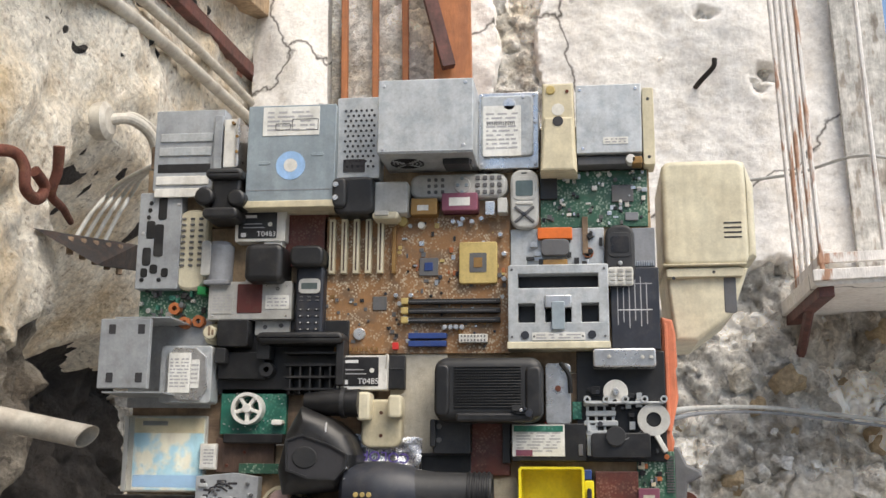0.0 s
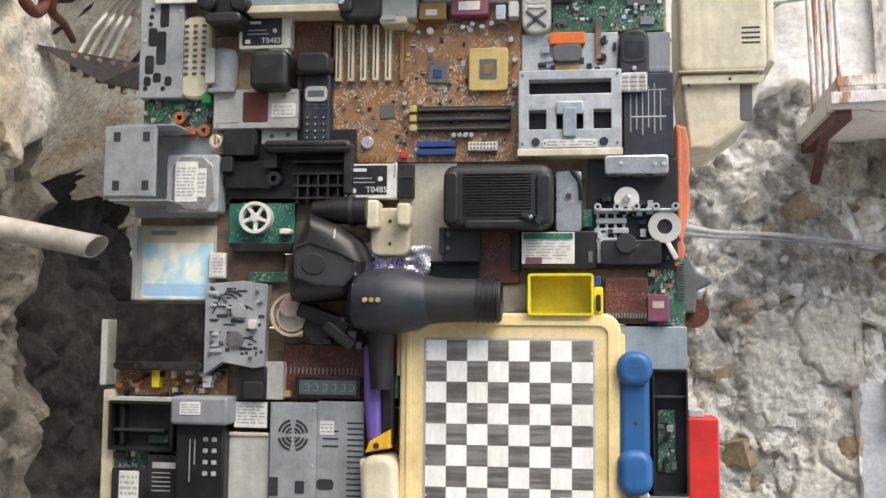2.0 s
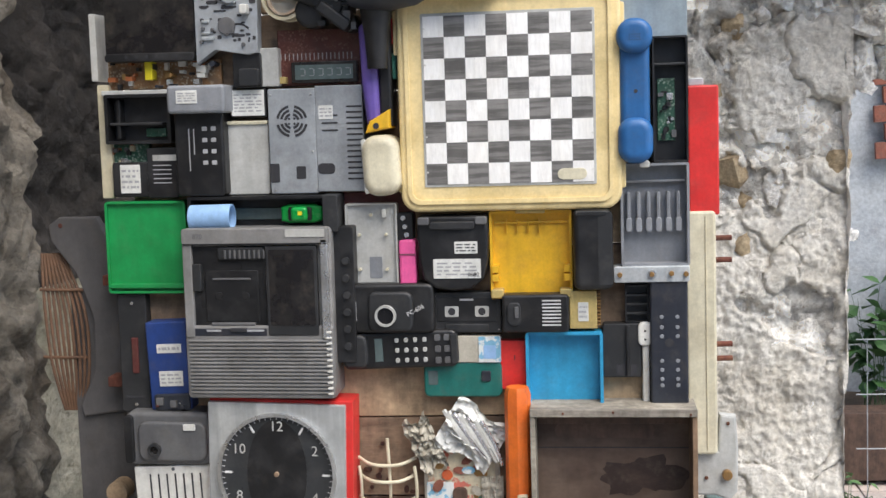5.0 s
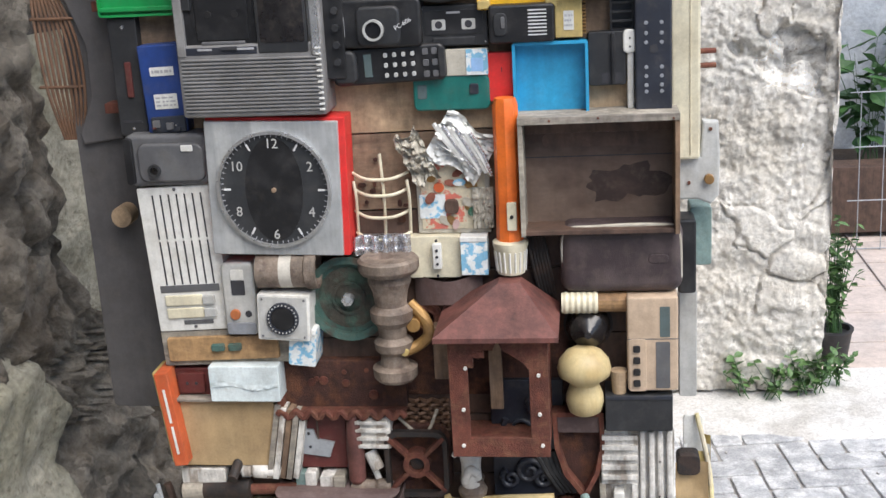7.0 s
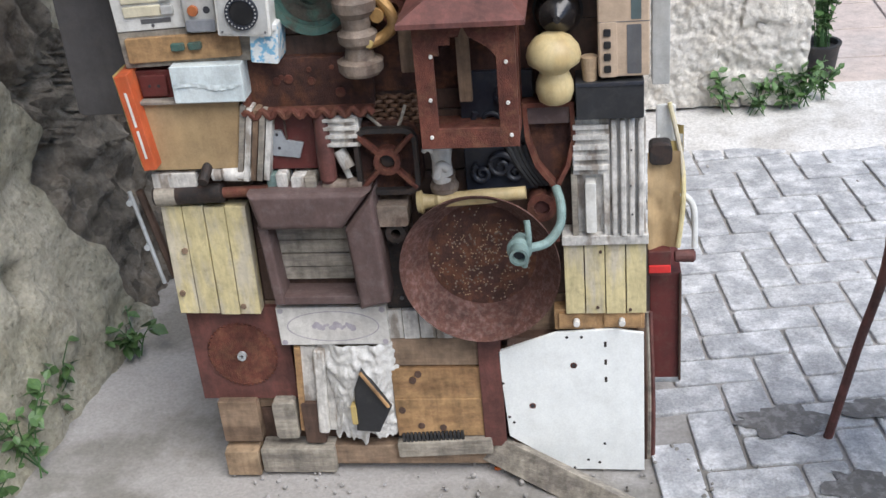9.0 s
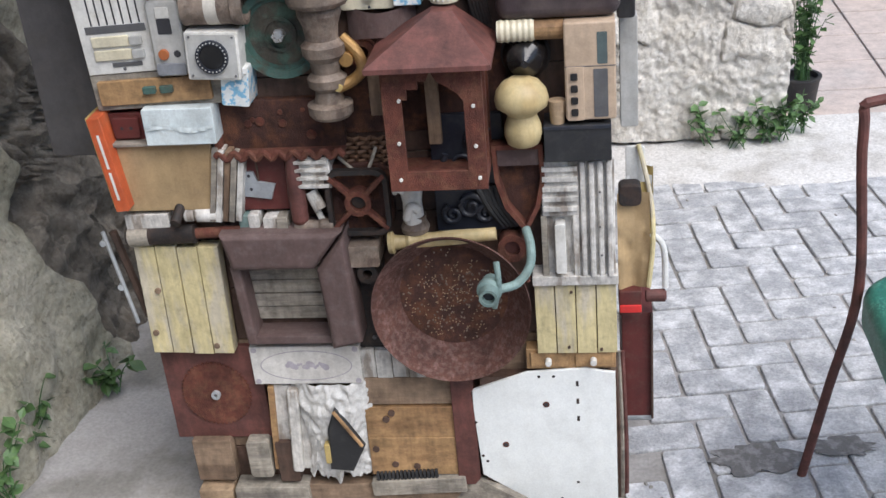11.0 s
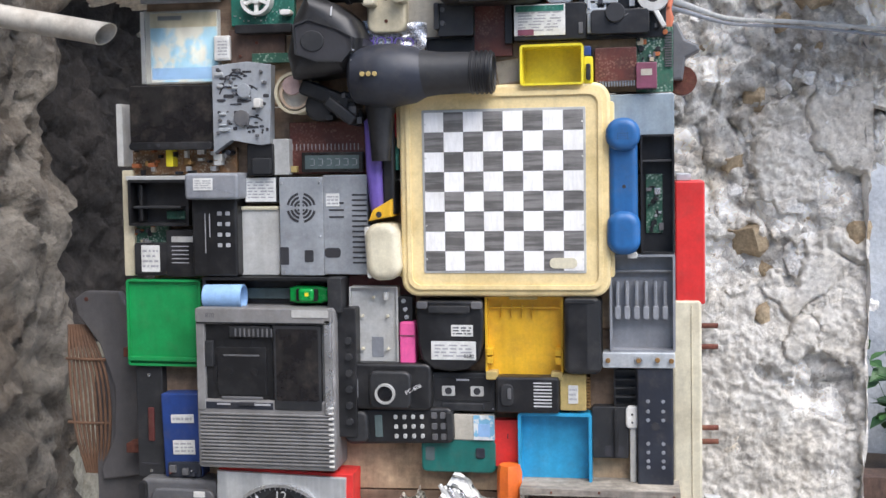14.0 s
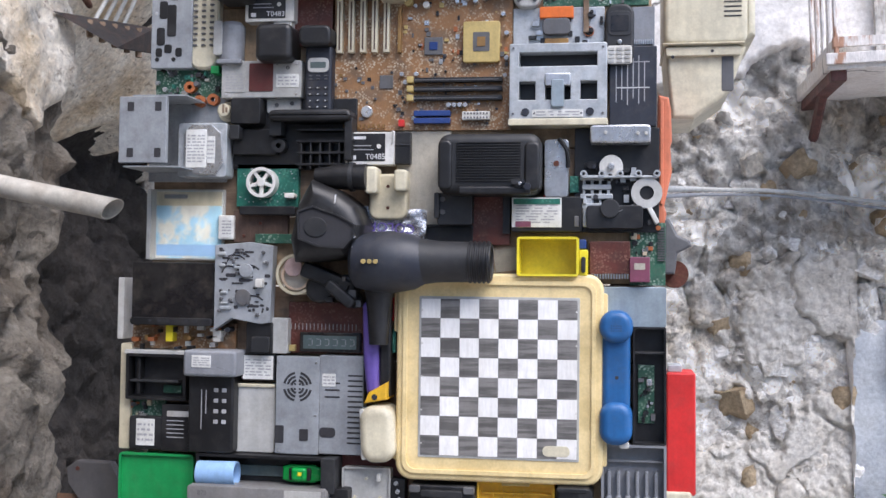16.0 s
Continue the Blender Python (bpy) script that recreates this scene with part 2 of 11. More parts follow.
M = {
    "black": surf("black_plastic", (0.0085, 0.0085, 0.0095), 0.4, alt=(0.03, 0.03, 0.032), dirt=0.22, dirt_color=(0.09, 0.08, 0.07), bump=0.06),
    "charcoal": surf("charcoal_plastic", (0.018, 0.019, 0.021), 0.48, alt=(0.03, 0.03, 0.032), dirt=0.22, dirt_color=(0.12, 0.11, 0.1), bump=0.06),
    "navy": surf("navy_plastic", (0.017, 0.02, 0.03), 0.45, alt=(0.035, 0.04, 0.052), dirt=0.2, bump=0.05),
    "smoke": surf("smoked_plastic", (0.012, 0.011, 0.012), 0.16, alt=(0.03, 0.028, 0.026), dirt=0.2, bump=0.02),
    "grey": surf("grey_plastic", (0.24, 0.25, 0.27), 0.45, alt=(0.19, 0.2, 0.22), dirt=0.22, bump=0.05),
    "darkgrey": surf("dark_grey_plastic", (0.1, 0.1, 0.105), 0.45, alt=(0.13, 0.13, 0.13), dirt=0.25, bump=0.05),
    "lightgrey": surf("light_grey_plastic", (0.44, 0.44, 0.42), 0.45, alt=(0.38, 0.37, 0.34), dirt=0.22, bump=0.05),
    "steel": surf("painted_steel", (0.36, 0.38, 0.4), 0.4, 0.25, alt=(0.29, 0.31, 0.33), dirt=0.3, bump=0.05),
    "zinc": surf("zinc_plate", (0.47, 0.49, 0.5), 0.42, 0.3, alt=(0.37, 0.4, 0.42), amount=0.8, scale=40, dirt=0.25, bump=0.08),
    "chrome": surf("bright_metal", (0.62, 0.62, 0.62), 0.25, 0.8, alt=(0.45, 0.44, 0.42), dirt=0.3, bump=0.04),
    "casegrey": surf("worn_silver_grey_plastic", (0.2, 0.195, 0.19), 0.42, 0.1, alt=(0.26, 0.255, 0.25), scale=18, dirt=0.3, bump=0.06),
    # near-black for the recorder's holes: their shade is in the colour
    "void": surf("unlit_hollow_plastic", (0.004, 0.004, 0.005), 0.6, dirt=0.1, bump=0.02),
    "drive": surf("drive_shell", (0.3, 0.355, 0.39), 0.38, 0.25, alt=(0.25, 0.3, 0.33), dirt=0.15, bump=0.03),
    "white": surf("white_plastic", (0.66, 0.65, 0.61), 0.4, alt=(0.56, 0.54, 0.48), dirt=0.2, bump=0.04),
    "paper": surf("paper", (0.68, 0.68, 0.65), 0.7, alt=(0.58, 0.57, 0.52), dirt=0.12, bump=0.05),
    "ink": surf("ink", (0.03, 0.03, 0.035), 0.7, dirt=0.1, bump=0.02),
    "greyink": surf("grey_print", (0.36, 0.36, 0.37), 0.7, dirt=0.1, bump=0.02),
    "whiteprint": surf("white_print", (0.62, 0.62, 0.62), 0.6, dirt=0.1, bump=0.02),
    "beige": surf("beige_plastic", (0.57, 0.51, 0.36), 0.4, alt=(0.5, 0.44, 0.3), dirt=0.2, bump=0.04),
    "cream": surf("cream_plastic", (0.63, 0.58, 0.43), 0.38, alt=(0.55, 0.49, 0.35), dirt=0.2, bump=0.04),
    "chessrim": surf("yellowed_plastic", (0.8, 0.64, 0.33), 0.42, grime=0.1, alt=(0.6, 0.46, 0.2), dirt=0.18, bump=0.04),
    "chesswhite": surf("pale_veneer", (0.9, 0.89, 0.87), 0.5, alt=(0.74, 0.71, 0.65), amount=0.4, grime=0.08, scale=20, dirt=0.12, stretch=(1, 1, 0.15)),
    "chessdark": surf("dark_veneer", (0.11, 0.105, 0.1), 0.5, alt=(0.24, 0.23, 0.22), amount=0.9, scale=120, dirt=0.15, stretch=(0.07, 1, 1), lo=0.42, hi=0.58),
    "red": surf("red_plastic", (0.62, 0.028, 0.025), 0.4, alt=(0.5, 0.03, 0.025), dirt=0.15, bump=0.04),
    "orange": surf("orange_plastic", (0.72, 0.16, 0.022), 0.38, alt=(0.6, 0.12, 0.02), dirt=0.15, bump=0.03),
    "oldbrick": surf("old_red_brick", (0.24, 0.085, 0.055), 0.85, alt=(0.16, 0.06, 0.045), dirt=0.5, bump=0.6, grain=90),
    "brick": surf("terracotta_plastic", (0.56, 0.17, 0.085), 0.55, alt=(0.45, 0.13, 0.06), dirt=0.2),
    "yellow": surf("yellow_plastic", (0.74, 0.62, 0.02), 0.4, alt=(0.65, 0.52, 0.015), dirt=0.12, bump=0.03),
    "amber": surf("amber_plastic", (0.72, 0.42, 0.018), 0.4, alt=(0.62, 0.34, 0.015), dirt=0.15, bump=0.03),
    "green": surf("green_plastic", (0.014, 0.25, 0.065), 0.4, alt=(0.012, 0.2, 0.05), dirt=0.12, bump=0.03),
    "cargreen": surf("green_enamel", (0.01, 0.3, 0.05), 0.2, dirt=0.1, bump=0.01),
    "teal": surf("teal_plastic", (0.015, 0.13, 0.11), 0.3, alt=(0.02, 0.1, 0.085), dirt=0.2, bump=0.02),
    "blue": surf("blue_plastic", (0.02, 0.11, 0.3), 0.42, alt=(0.018, 0.085, 0.23), dirt=0.18, bump=0.04),
    "royal": surf("royal_blue_plastic", (0.02, 0.05, 0.2), 0.4, alt=(0.018, 0.04, 0.14), dirt=0.2, bump=0.03),
    "sky": surf("bright_blue_plastic", (0.04, 0.33, 0.58), 0.4, alt=(0.035, 0.28, 0.5), dirt=0.12, bump=0.03),
    "paleblue": surf("pale_blue_plastic", (0.3, 0.48, 0.75), 0.4, alt=(0.26, 0.42, 0.66), dirt=0.1, bump=0.03),
    "purple": surf("purple_plastic", (0.13, 0.085, 0.34), 0.4, alt=(0.1, 0.07, 0.27), dirt=0.15, bump=0.03),
    "pink": surf("pink_plastic", (0.82, 0.12, 0.35), 0.35, alt=(0.7, 0.1, 0.3), dirt=0.08, bump=0.02),
    "pinkpaper": surf("faded_pink_paper", (0.5, 0.36, 0.33), 0.7, alt=(0.42, 0.28, 0.26), dirt=0.3),
    "darkgreen": surf("dark_corroded_green", (0.06, 0.055, 0.042), 0.7, 0.2, alt=(0.05, 0.1, 0.075), amount=0.8, scale=30, bump=0.4, dirt=0.4, grime=0.5),
    "magenta": surf("magenta_plastic", (0.2, 0.06, 0.1), 0.45, dirt=0.2),
    "brass": surf("old_brass", (0.34, 0.2, 0.07), 0.45, 0.5, alt=(0.2, 0.11, 0.045), dirt=0.3),
    "gold": surf("gold_contact", (0.55, 0.42, 0.16), 0.45, 0.25, alt=(0.42, 0.32, 0.12), dirt=0.25),
    "copper": surf("copper_coil", (0.42, 0.14, 0.05), 0.5, 0.3, dirt=0.2),
    "pcbgreen": board_mat("green_board", (0.03, 0.11, 0.065), (0.32, 0.4, 0.32), (0.02, 0.075, 0.05)),
    "pcbteal": board_mat("teal_board", (0.02, 0.15, 0.105), (0.1, 0.3, 0.22), (0.015, 0.11, 0.08)),
    "pcbbrown": board_mat("tan_board", (0.29, 0.15, 0.06), (0.55, 0.47, 0.34), (0.17, 0.11, 0.065)),
    "pcbred": board_mat("red_brown_board", (0.11, 0.028, 0.018), (0.2, 0.1, 0.07), (0.07, 0.02, 0.014)),
    "rust": surf("rusted_iron", (0.12, 0.038, 0.024), 0.8, 0.1, alt=(0.16, 0.07, 0.04), amount=0.7, scale=40, grain=330, bump=0.45, dirt=0.4, dirt_color=(0.05, 0.024, 0.018), vary=0.1, grime=0.5),
    "panrust": surf("speckled_rust", (0.1, 0.042, 0.03), 0.75, 0.1, alt=(0.17, 0.1, 0.085), amount=0.8, scale=90, grain=420, bump=0.5, dirt=0.5, dirt_color=(0.05, 0.026, 0.02), vary=0.1, grime=0.5, lo=0.46, hi=0.6),
    "rustdark": surf("dark_rusted_iron", (0.06, 0.025, 0.018), 0.8, 0.1, alt=(0.14, 0.055, 0.025), amount=0.7, scale=28, grain=300, bump=0.5, dirt=0.5, dirt_color=(0.025, 0.016, 0.013), grime=0.5),
    "redoxide": surf("red_oxide_paint", (0.125, 0.046, 0.037), 0.6, alt=(0.08, 0.034, 0.03), scale=12, bump=0.2, dirt=0.4, dirt_color=(0.07, 0.04, 0.035), grime=0.5),
    "maroon": surf("maroon_paint", (0.1, 0.02, 0.017), 0.55, alt=(0.07, 0.018, 0.015), dirt=0.3, bump=0.1),
    "iron": surf("black_iron", (0.03, 0.027, 0.026), 0.6, 0.4, alt=(0.07, 0.045, 0.035), scale=35, bump=0.3, dirt=0.4, dirt_color=(0.09, 0.055, 0.04)),
    "verdigris": surf("verdigris", (0.06, 0.12, 0.1), 0.7, 0.15, alt=(0.07, 0.05, 0.035), amount=0.9, scale=25, bump=0.3, dirt=0.4),
    "tap": surf("green_brass", (0.2, 0.28, 0.26), 0.6, 0.2, alt=(0.13, 0.2, 0.19), scale=40, bump=0.25, dirt=0.3),
    "wood": surf("weathered_wood", (0.23, 0.16, 0.105), 0.75, alt=(0.13, 0.085, 0.055), amount=0.8, scale=22, grain=160, bump=0.3, dirt=0.35, stretch=(0.12, 1, 1), grime=0.5),
    "woodv": surf("weathered_wood_upright", (0.2, 0.13, 0.08), 0.75, alt=(0.11, 0.07, 0.045), amount=0.8, scale=22, grain=160, bump=0.3, dirt=0.35, stretch=(1, 1, 0.12), grime=0.5),
    "pine": surf("knotted_pine", (0.36, 0.22, 0.1), 0.65, alt=(0.22, 0.12, 0.055), amount=0.75, scale=16, grain=150, bump=0.2, dirt=0.5, dirt_color=(0.06, 0.045, 0.035), stretch=(0.3, 1, 1), grime=0.5),
    "ply": surf("stained_plywood", (0.36, 0.26, 0.16), 0.7, alt=(0.22, 0.14, 0.085), amount=0.6, scale=9, grain=130, bump=0.15, dirt=0.4, stretch=(0.35, 1, 1), grime=0.5),
    "drawerwood": surf("stained_drawer_wood", (0.12, 0.082, 0.06), 0.6, alt=(0.04, 0.02, 0.014), amount=0.85, scale=6, grain=140, bump=0.15, dirt=0.3, stretch=(0.5, 1, 1)),
    "darkwood": surf("dark_wood", (0.085, 0.05, 0.035), 0.6, alt=(0.05, 0.028, 0.02), scale=25, bump=0.25, dirt=0.35, dirt_color=(0.13, 0.1, 0.08), stretch=(1, 1, 0.2), grime=0.5),
    "purplewood": surf("wine_stained_wood", (0.1, 0.064, 0.058), 0.7, alt=(0.14, 0.1, 0.094), scale=18, bump=0.3, dirt=0.4, dirt_color=(0.19, 0.16, 0.15), stretch=(0.4, 1, 0.4)),
    "greywood": surf("grey_wood", (0.3, 0.27, 0.22), 0.8, alt=(0.17, 0.15, 0.13), amount=0.8, scale=30, grain=170, bump=0.4, dirt=0.4, stretch=(0.12, 1, 1), grime=0.5),
    "peelwhite": surf("peeling_white_paint", (0.56, 0.54, 0.5), 0.65, alt=(0.26, 0.22, 0.18), amount=0.85, scale=30, grain=120, bump=0.4, dirt=0.3, lo=0.52, hi=0.6, stretch=(1, 1, 0.3), grime=0.5),
    "peelyellow": surf("peeling_yellow_paint", (0.58, 0.5, 0.27), 0.65, alt=(0.5, 0.45, 0.35), amount=0.9, scale=22, grain=120, bump=0.35, dirt=0.45, dirt_color=(0.2, 0.16, 0.11), stretch=(1, 1, 0.25)),
    "turnedwood": surf("worn_turned_wood", (0.2, 0.155, 0.12), 0.6, alt=(0.09, 0.06, 0.045), amount=0.8, scale=28, bump=0.3, dirt=0.4, dirt_color=(0.32, 0.29, 0.25), grime=0.5),
    "yellowwood": surf("varnished_wood", (0.52, 0.42, 0.22), 0.42, alt=(0.4, 0.27, 0.1), scale=16, bump=0.1, dirt=0.25, stretch=(1, 1, 0.3)),
    "cardboard": surf("yellowed_card", (0.38, 0.27, 0.14), 0.7, alt=(0.3, 0.2, 0.1), scale=5, bump=0.08, dirt=0.25),
    "leather": surf("brown_leather", (0.042, 0.028, 0.03), 0.5, alt=(0.085, 0.062, 0.06), amount=0.8, scale=12, grain=500, bump=0.3, dirt=0.3),
    "fabric": surf("faded_cloth", (0.45, 0.42, 0.35), 0.9, alt=(0.35, 0.32, 0.26), grain=700, bump=0.3, dirt=0.3),
    "bag": surf("crumpled_film", (0.62, 0.61, 0.58), 0.25, alt=(0.5, 0.49, 0.46), scale=50, bump=0.2, dirt=0.25),
    "foil": surf("foil", (0.7, 0.7, 0.72), 0.22, 0.85, alt=(0.5, 0.5, 0.52), scale=80, bump=0.4, dirt=0.2),
    "whitepanel": surf("white_enamel", (0.78, 0.8, 0.78), 0.4, alt=(0.7, 0.71, 0.68), scale=6, bump=0.04, dirt=0.1, lo=0.5, hi=0.8, grime=0.06),
    "brushed": surf("brushed_face", (0.42, 0.43, 0.43), 0.35, 0.35, alt=(0.52, 0.53, 0.52), amount=0.9, scale=34, grain=200, bump=0.05, dirt=0.15, stretch=(1, 1, 0.02)),
    "dial": surf("black_dial", (0.028, 0.03, 0.033), 0.3, alt=(0.045, 0.047, 0.05), dirt=0.12, bump=0.03),
    "tile": surf("glazed_tile", (0.6, 0.58, 0.54), 0.25, alt=(0.52, 0.49, 0.45), dirt=0.25, bump=0.04),
    "tileprint": surf("tile_print", (0.36, 0.33, 0.36), 0.3, alt=(0.45, 0.42, 0.43), scale=60, dirt=0.2, bump=0.02),
    "lcd": surf("display_glass", (0.09, 0.12, 0.12), 0.15, dirt=0.1, bump=0.01),
    "picture": surf("faded_print", (0.38, 0.62, 0.78), 0.3, alt=(0.72, 0.72, 0.66), amount=1.0, scale=22, dirt=0.12, lo=0.46, hi=0.56, bump=0.02),
    "comic": surf("coloured_print", (0.52, 0.46, 0.33), 0.5, alt=(0.5, 0.1, 0.07), amount=0.9, scale=55, dirt=0.4, dirt_color=(0.08, 0.16, 0.2), lo=0.54, hi=0.58, bump=0.04),
    "packblue": surf("blue_packet", (0.72, 0.75, 0.74), 0.4, alt=(0.16, 0.42, 0.62), amount=0.9, scale=65, dirt=0.15, lo=0.5, hi=0.54, bump=0.03),
    "bookred": surf("faded_orange_red_cover", (0.52, 0.1, 0.03), 0.5, alt=(0.45, 0.13, 0.05), dirt=0.25, bump=0.05),
    "tap2": surf("pale_blue_paint", (0.6, 0.66, 0.66), 0.5, alt=(0.5, 0.57, 0.58), dirt=0.25, bump=0.1),
    "glass": clear("clear_plastic", (0.93, 0.93, 0.9), 0.08),
    "wicker": surf("brown_wicker", (0.15, 0.08, 0.045), 0.6, alt=(0.09, 0.05, 0.03), scale=40, bump=0.3, dirt=0.2),
    "pvc": surf("old_pvc", (0.5, 0.47, 0.41), 0.5, alt=(0.34, 0.3, 0.25), scale=15, bump=0.08, dirt=0.35),
    # grey plastic with the hanging sheet's shadow put into a darker base
    "sheet": surf("shaded_grey_sheet", (0.075, 0.071, 0.072), 0.55, alt=(0.1, 0.095, 0.096), scale=5, bump=0.03, dirt=0.2),
    # yellowish, and darker than the upper plaster to carry the foot's weaker light
    "dimfootrender": surf("dimmed_yellowish_foot_render", (0.46, 0.43, 0.34), 0.9, pits=0.7, alt=(0.3, 0.28, 0.2), amount=0.9, scale=3.5, grain=60, bump=1.0, dirt=0.6, dirt_color=(0.2, 0.17, 0.11), lo=0.44, hi=0.64, vary=0.0, relief=0.03),
    "warmplaster": surf("tan_lime_plaster", (0.82, 0.76, 0.65), 0.9, alt=(0.6, 0.47, 0.3), amount=0.95, scale=3.0, grain=60, bump=1.0, pits=0.8, dirt=0.7, dirt_color=(0.34, 0.23, 0.13), lo=0.46, hi=0.66, vary=0.0, relief=0.02),
    "palestone": surf("pale_wall_stone", (0.92, 0.9, 0.86), 0.9, alt=(0.66, 0.6, 0.5), amount=0.8, scale=9, grain=90, bump=1.0, dirt=0.5, dirt_color=(0.4, 0.31, 0.2), relief=0.02),
    "tanstone": surf("tan_wall_stone", (0.5, 0.39, 0.25), 0.9, alt=(0.36, 0.26, 0.15), amount=0.8, scale=9, grain=90, bump=1.0, dirt=0.5, relief=0.02),
    "stone": surf("pale_limestone", (0.21, 0.185, 0.15), 0.9, pits=0.7, alt=(0.085, 0.065, 0.045), amount=0.8, scale=4, grain=80, bump=0.9, dirt=0.5, dirt_color=(0.15, 0.115, 0.08), lo=0.45, hi=0.62, vary=0.0, cells=5.0, relief=0.03),
    "palerender": surf("pale_rough_render", pits=0.5, base=(0.73, 0.695, 0.63), rough=0.92, alt=(0.55, 0.505, 0.43), amount=0.8, scale=4, grain=55, bump=1.0, dirt=0.45, dirt_color=(0.46, 0.4, 0.32), lo=0.44, hi=0.64, vary=0.0, relief=0.018),
    "peelred": surf("peeling_red_wash", (0.72, 0.66, 0.56), 0.85, alt=(0.5, 0.2, 0.14), amount=0.85, scale=12, grain=80, bump=0.5, dirt=0.4, lo=0.5, hi=0.56, vary=0.0, stretch=(1, 1, 0.5), relief=0.012),
    "tan": surf("tan_plastic", (0.5, 0.38, 0.27), 0.45, alt=(0.44, 0.33, 0.23), dirt=0.2, bump=0.04),
    # near-black base puts the recess's deep shade into the stone colour
    "shadestone": surf("shaded_grey_rubble_stone", pits=0.5, base=(0.028, 0.025, 0.024), rough=0.9, alt=(0.065, 0.056, 0.05), amount=0.8, scale=2.6, grain=80, bump=0.9, dirt=0.6, dirt_color=(0.075, 0.062, 0.052), lo=0.46, hi=0.68, vary=0.0, cells=4.0, relief=0.035),
    "plaster": surf("lime_plaster", (0.84, 0.81, 0.77), 0.85, alt=(0.68, 0.64, 0.59), amount=0.8, scale=3, grain=70, bump=0.4, dirt=0.45, dirt_color=(0.5, 0.42, 0.32), lo=0.42, hi=0.68, vary=0.0, cracks=1.15, relief=0.004, pits=0.3),
    "render": surf("rough_render", pits=0.7, base=(0.88, 0.85, 0.79), rough=0.9, alt=(0.6, 0.52, 0.4), amount=0.8, scale=4, grain=55, bump=1.0, dirt=0.6, dirt_color=(0.3, 0.21, 0.12), lo=0.48, hi=0.66, vary=0.0, cells=6.0, relief=0.032),
    "maroon_stain": surf("soaked_dark_wood", (0.03, 0.016, 0.012), 0.55, alt=(0.06, 0.036, 0.026), amount=0.8, scale=24, bump=0.15, dirt=0.3, stretch=(0.5, 1, 1)),
    "paver": surf("grey_paver", (0.36, 0.365, 0.375), 0.85, alt=(0.62, 0.62, 0.62), amount=0.85, scale=13, grain=170, bump=0.8, dirt=0.55, dirt_color=(0.24, 0.235, 0.23), vary=0.16, lo=0.44, hi=0.62, pits=0.25),
    "concrete": surf("worn_concrete", (0.33, 0.315, 0.3), 0.9, alt=(0.18, 0.17, 0.15), amount=0.9, scale=3, grain=120, bump=0.5, dirt=0.35, dirt_color=(0.2, 0.18, 0.16), vary=0.0),
    "strip": surf("trodden_cement", (0.58, 0.565, 0.54), 0.9, alt=(0.42, 0.4, 0.37), amount=0.8, scale=7, grain=110, bump=0.8, dirt=0.45, dirt_color=(0.33, 0.3, 0.26), vary=0.0, pits=0.3),
    "damp": surf("damp_dirt", (0.13, 0.125, 0.12), 0.7, alt=(0.24, 0.235, 0.23), amount=0.9, scale=45, grain=200, bump=0.4, dirt=0.3, vary=0.0),
    "joint": surf("joint_sand", (0.26, 0.25, 0.24), 0.95, grain=300, bump=0.4, dirt=0.4, vary=0.0),
    "orangewood": surf("orange_painted_wood", (0.42, 0.16, 0.065), 0.7, alt=(0.3, 0.12, 0.06), scale=18, bump=0.25, dirt=0.3, stretch=(1, 1, 0.15)),
    "shutter": surf("flaking_shutter_paint", (0.68, 0.65, 0.62), 0.7, alt=(0.35, 0.17, 0.09), amount=0.9, scale=22, bump=0.4, dirt=0.2, lo=0.54, hi=0.6, stretch=(1, 1, 0.2)),
    "leaf": surf("leaf", (0.065, 0.13, 0.04), 0.5, alt=(0.11, 0.19, 0.055), scale=60, bump=0.1, dirt=0.1, vary=0.5),
    "leafdark": surf("dark_leaf", (0.04, 0.1, 0.03), 0.5, alt=(0.06, 0.14, 0.03), scale=40, bump=0.1, dirt=0.1, vary=0.5),
    "clay": surf("black_pot", (0.02, 0.02, 0.022), 0.5, dirt=0.3),
    "sand": surf("salmon_paving", (0.5, 0.42, 0.37), 0.9, alt=(0.44, 0.4, 0.37), scale=3, bump=0.2, dirt=0.2, vary=0.06),
    "bluewall": surf("blue_grey_plaster", (0.46, 0.48, 0.5), 0.9, alt=(0.34, 0.36, 0.39), amount=0.9, scale=3, grain=50, bump=0.6, dirt=0.3, vary=0.0),
    "soil": surf("soil", (0.07, 0.05, 0.035), 0.95, bump=0.5),
}


# ---- shape tools: u to the right, v up, w out of the panel towards the viewer ----
def rounded(u, v, su, sv, r=0.0, n=4):
    r = min(r, su / 2 - 1e-5, sv / 2 - 1e-5)
    if r <= 1e-4:
        return [(u - su / 2, v - sv / 2), (u + su / 2, v - sv / 2), (u + su / 2, v + sv / 2), (u - su / 2, v + sv / 2)]
    pts = []
    for cx, cy, a0 in ((1, -1, -90), (1, 1, 0), (-1, 1, 90), (-1, -1, 180)):
        for k in range(n + 1):
            a = radians(a0 + 90 * k / n)
            pts.append((u + cx * (su / 2 - r) + r * math.cos(a), v + cy * (sv / 2 - r) + r * math.sin(a)))
    return pts


def disc(u, v, r, n=28, ry=None):
    return [(u + r * math.cos(2 * math.pi * k / n), v + (ry or r) * math.sin(2 * math.pi * k / n)) for k in range(n)]


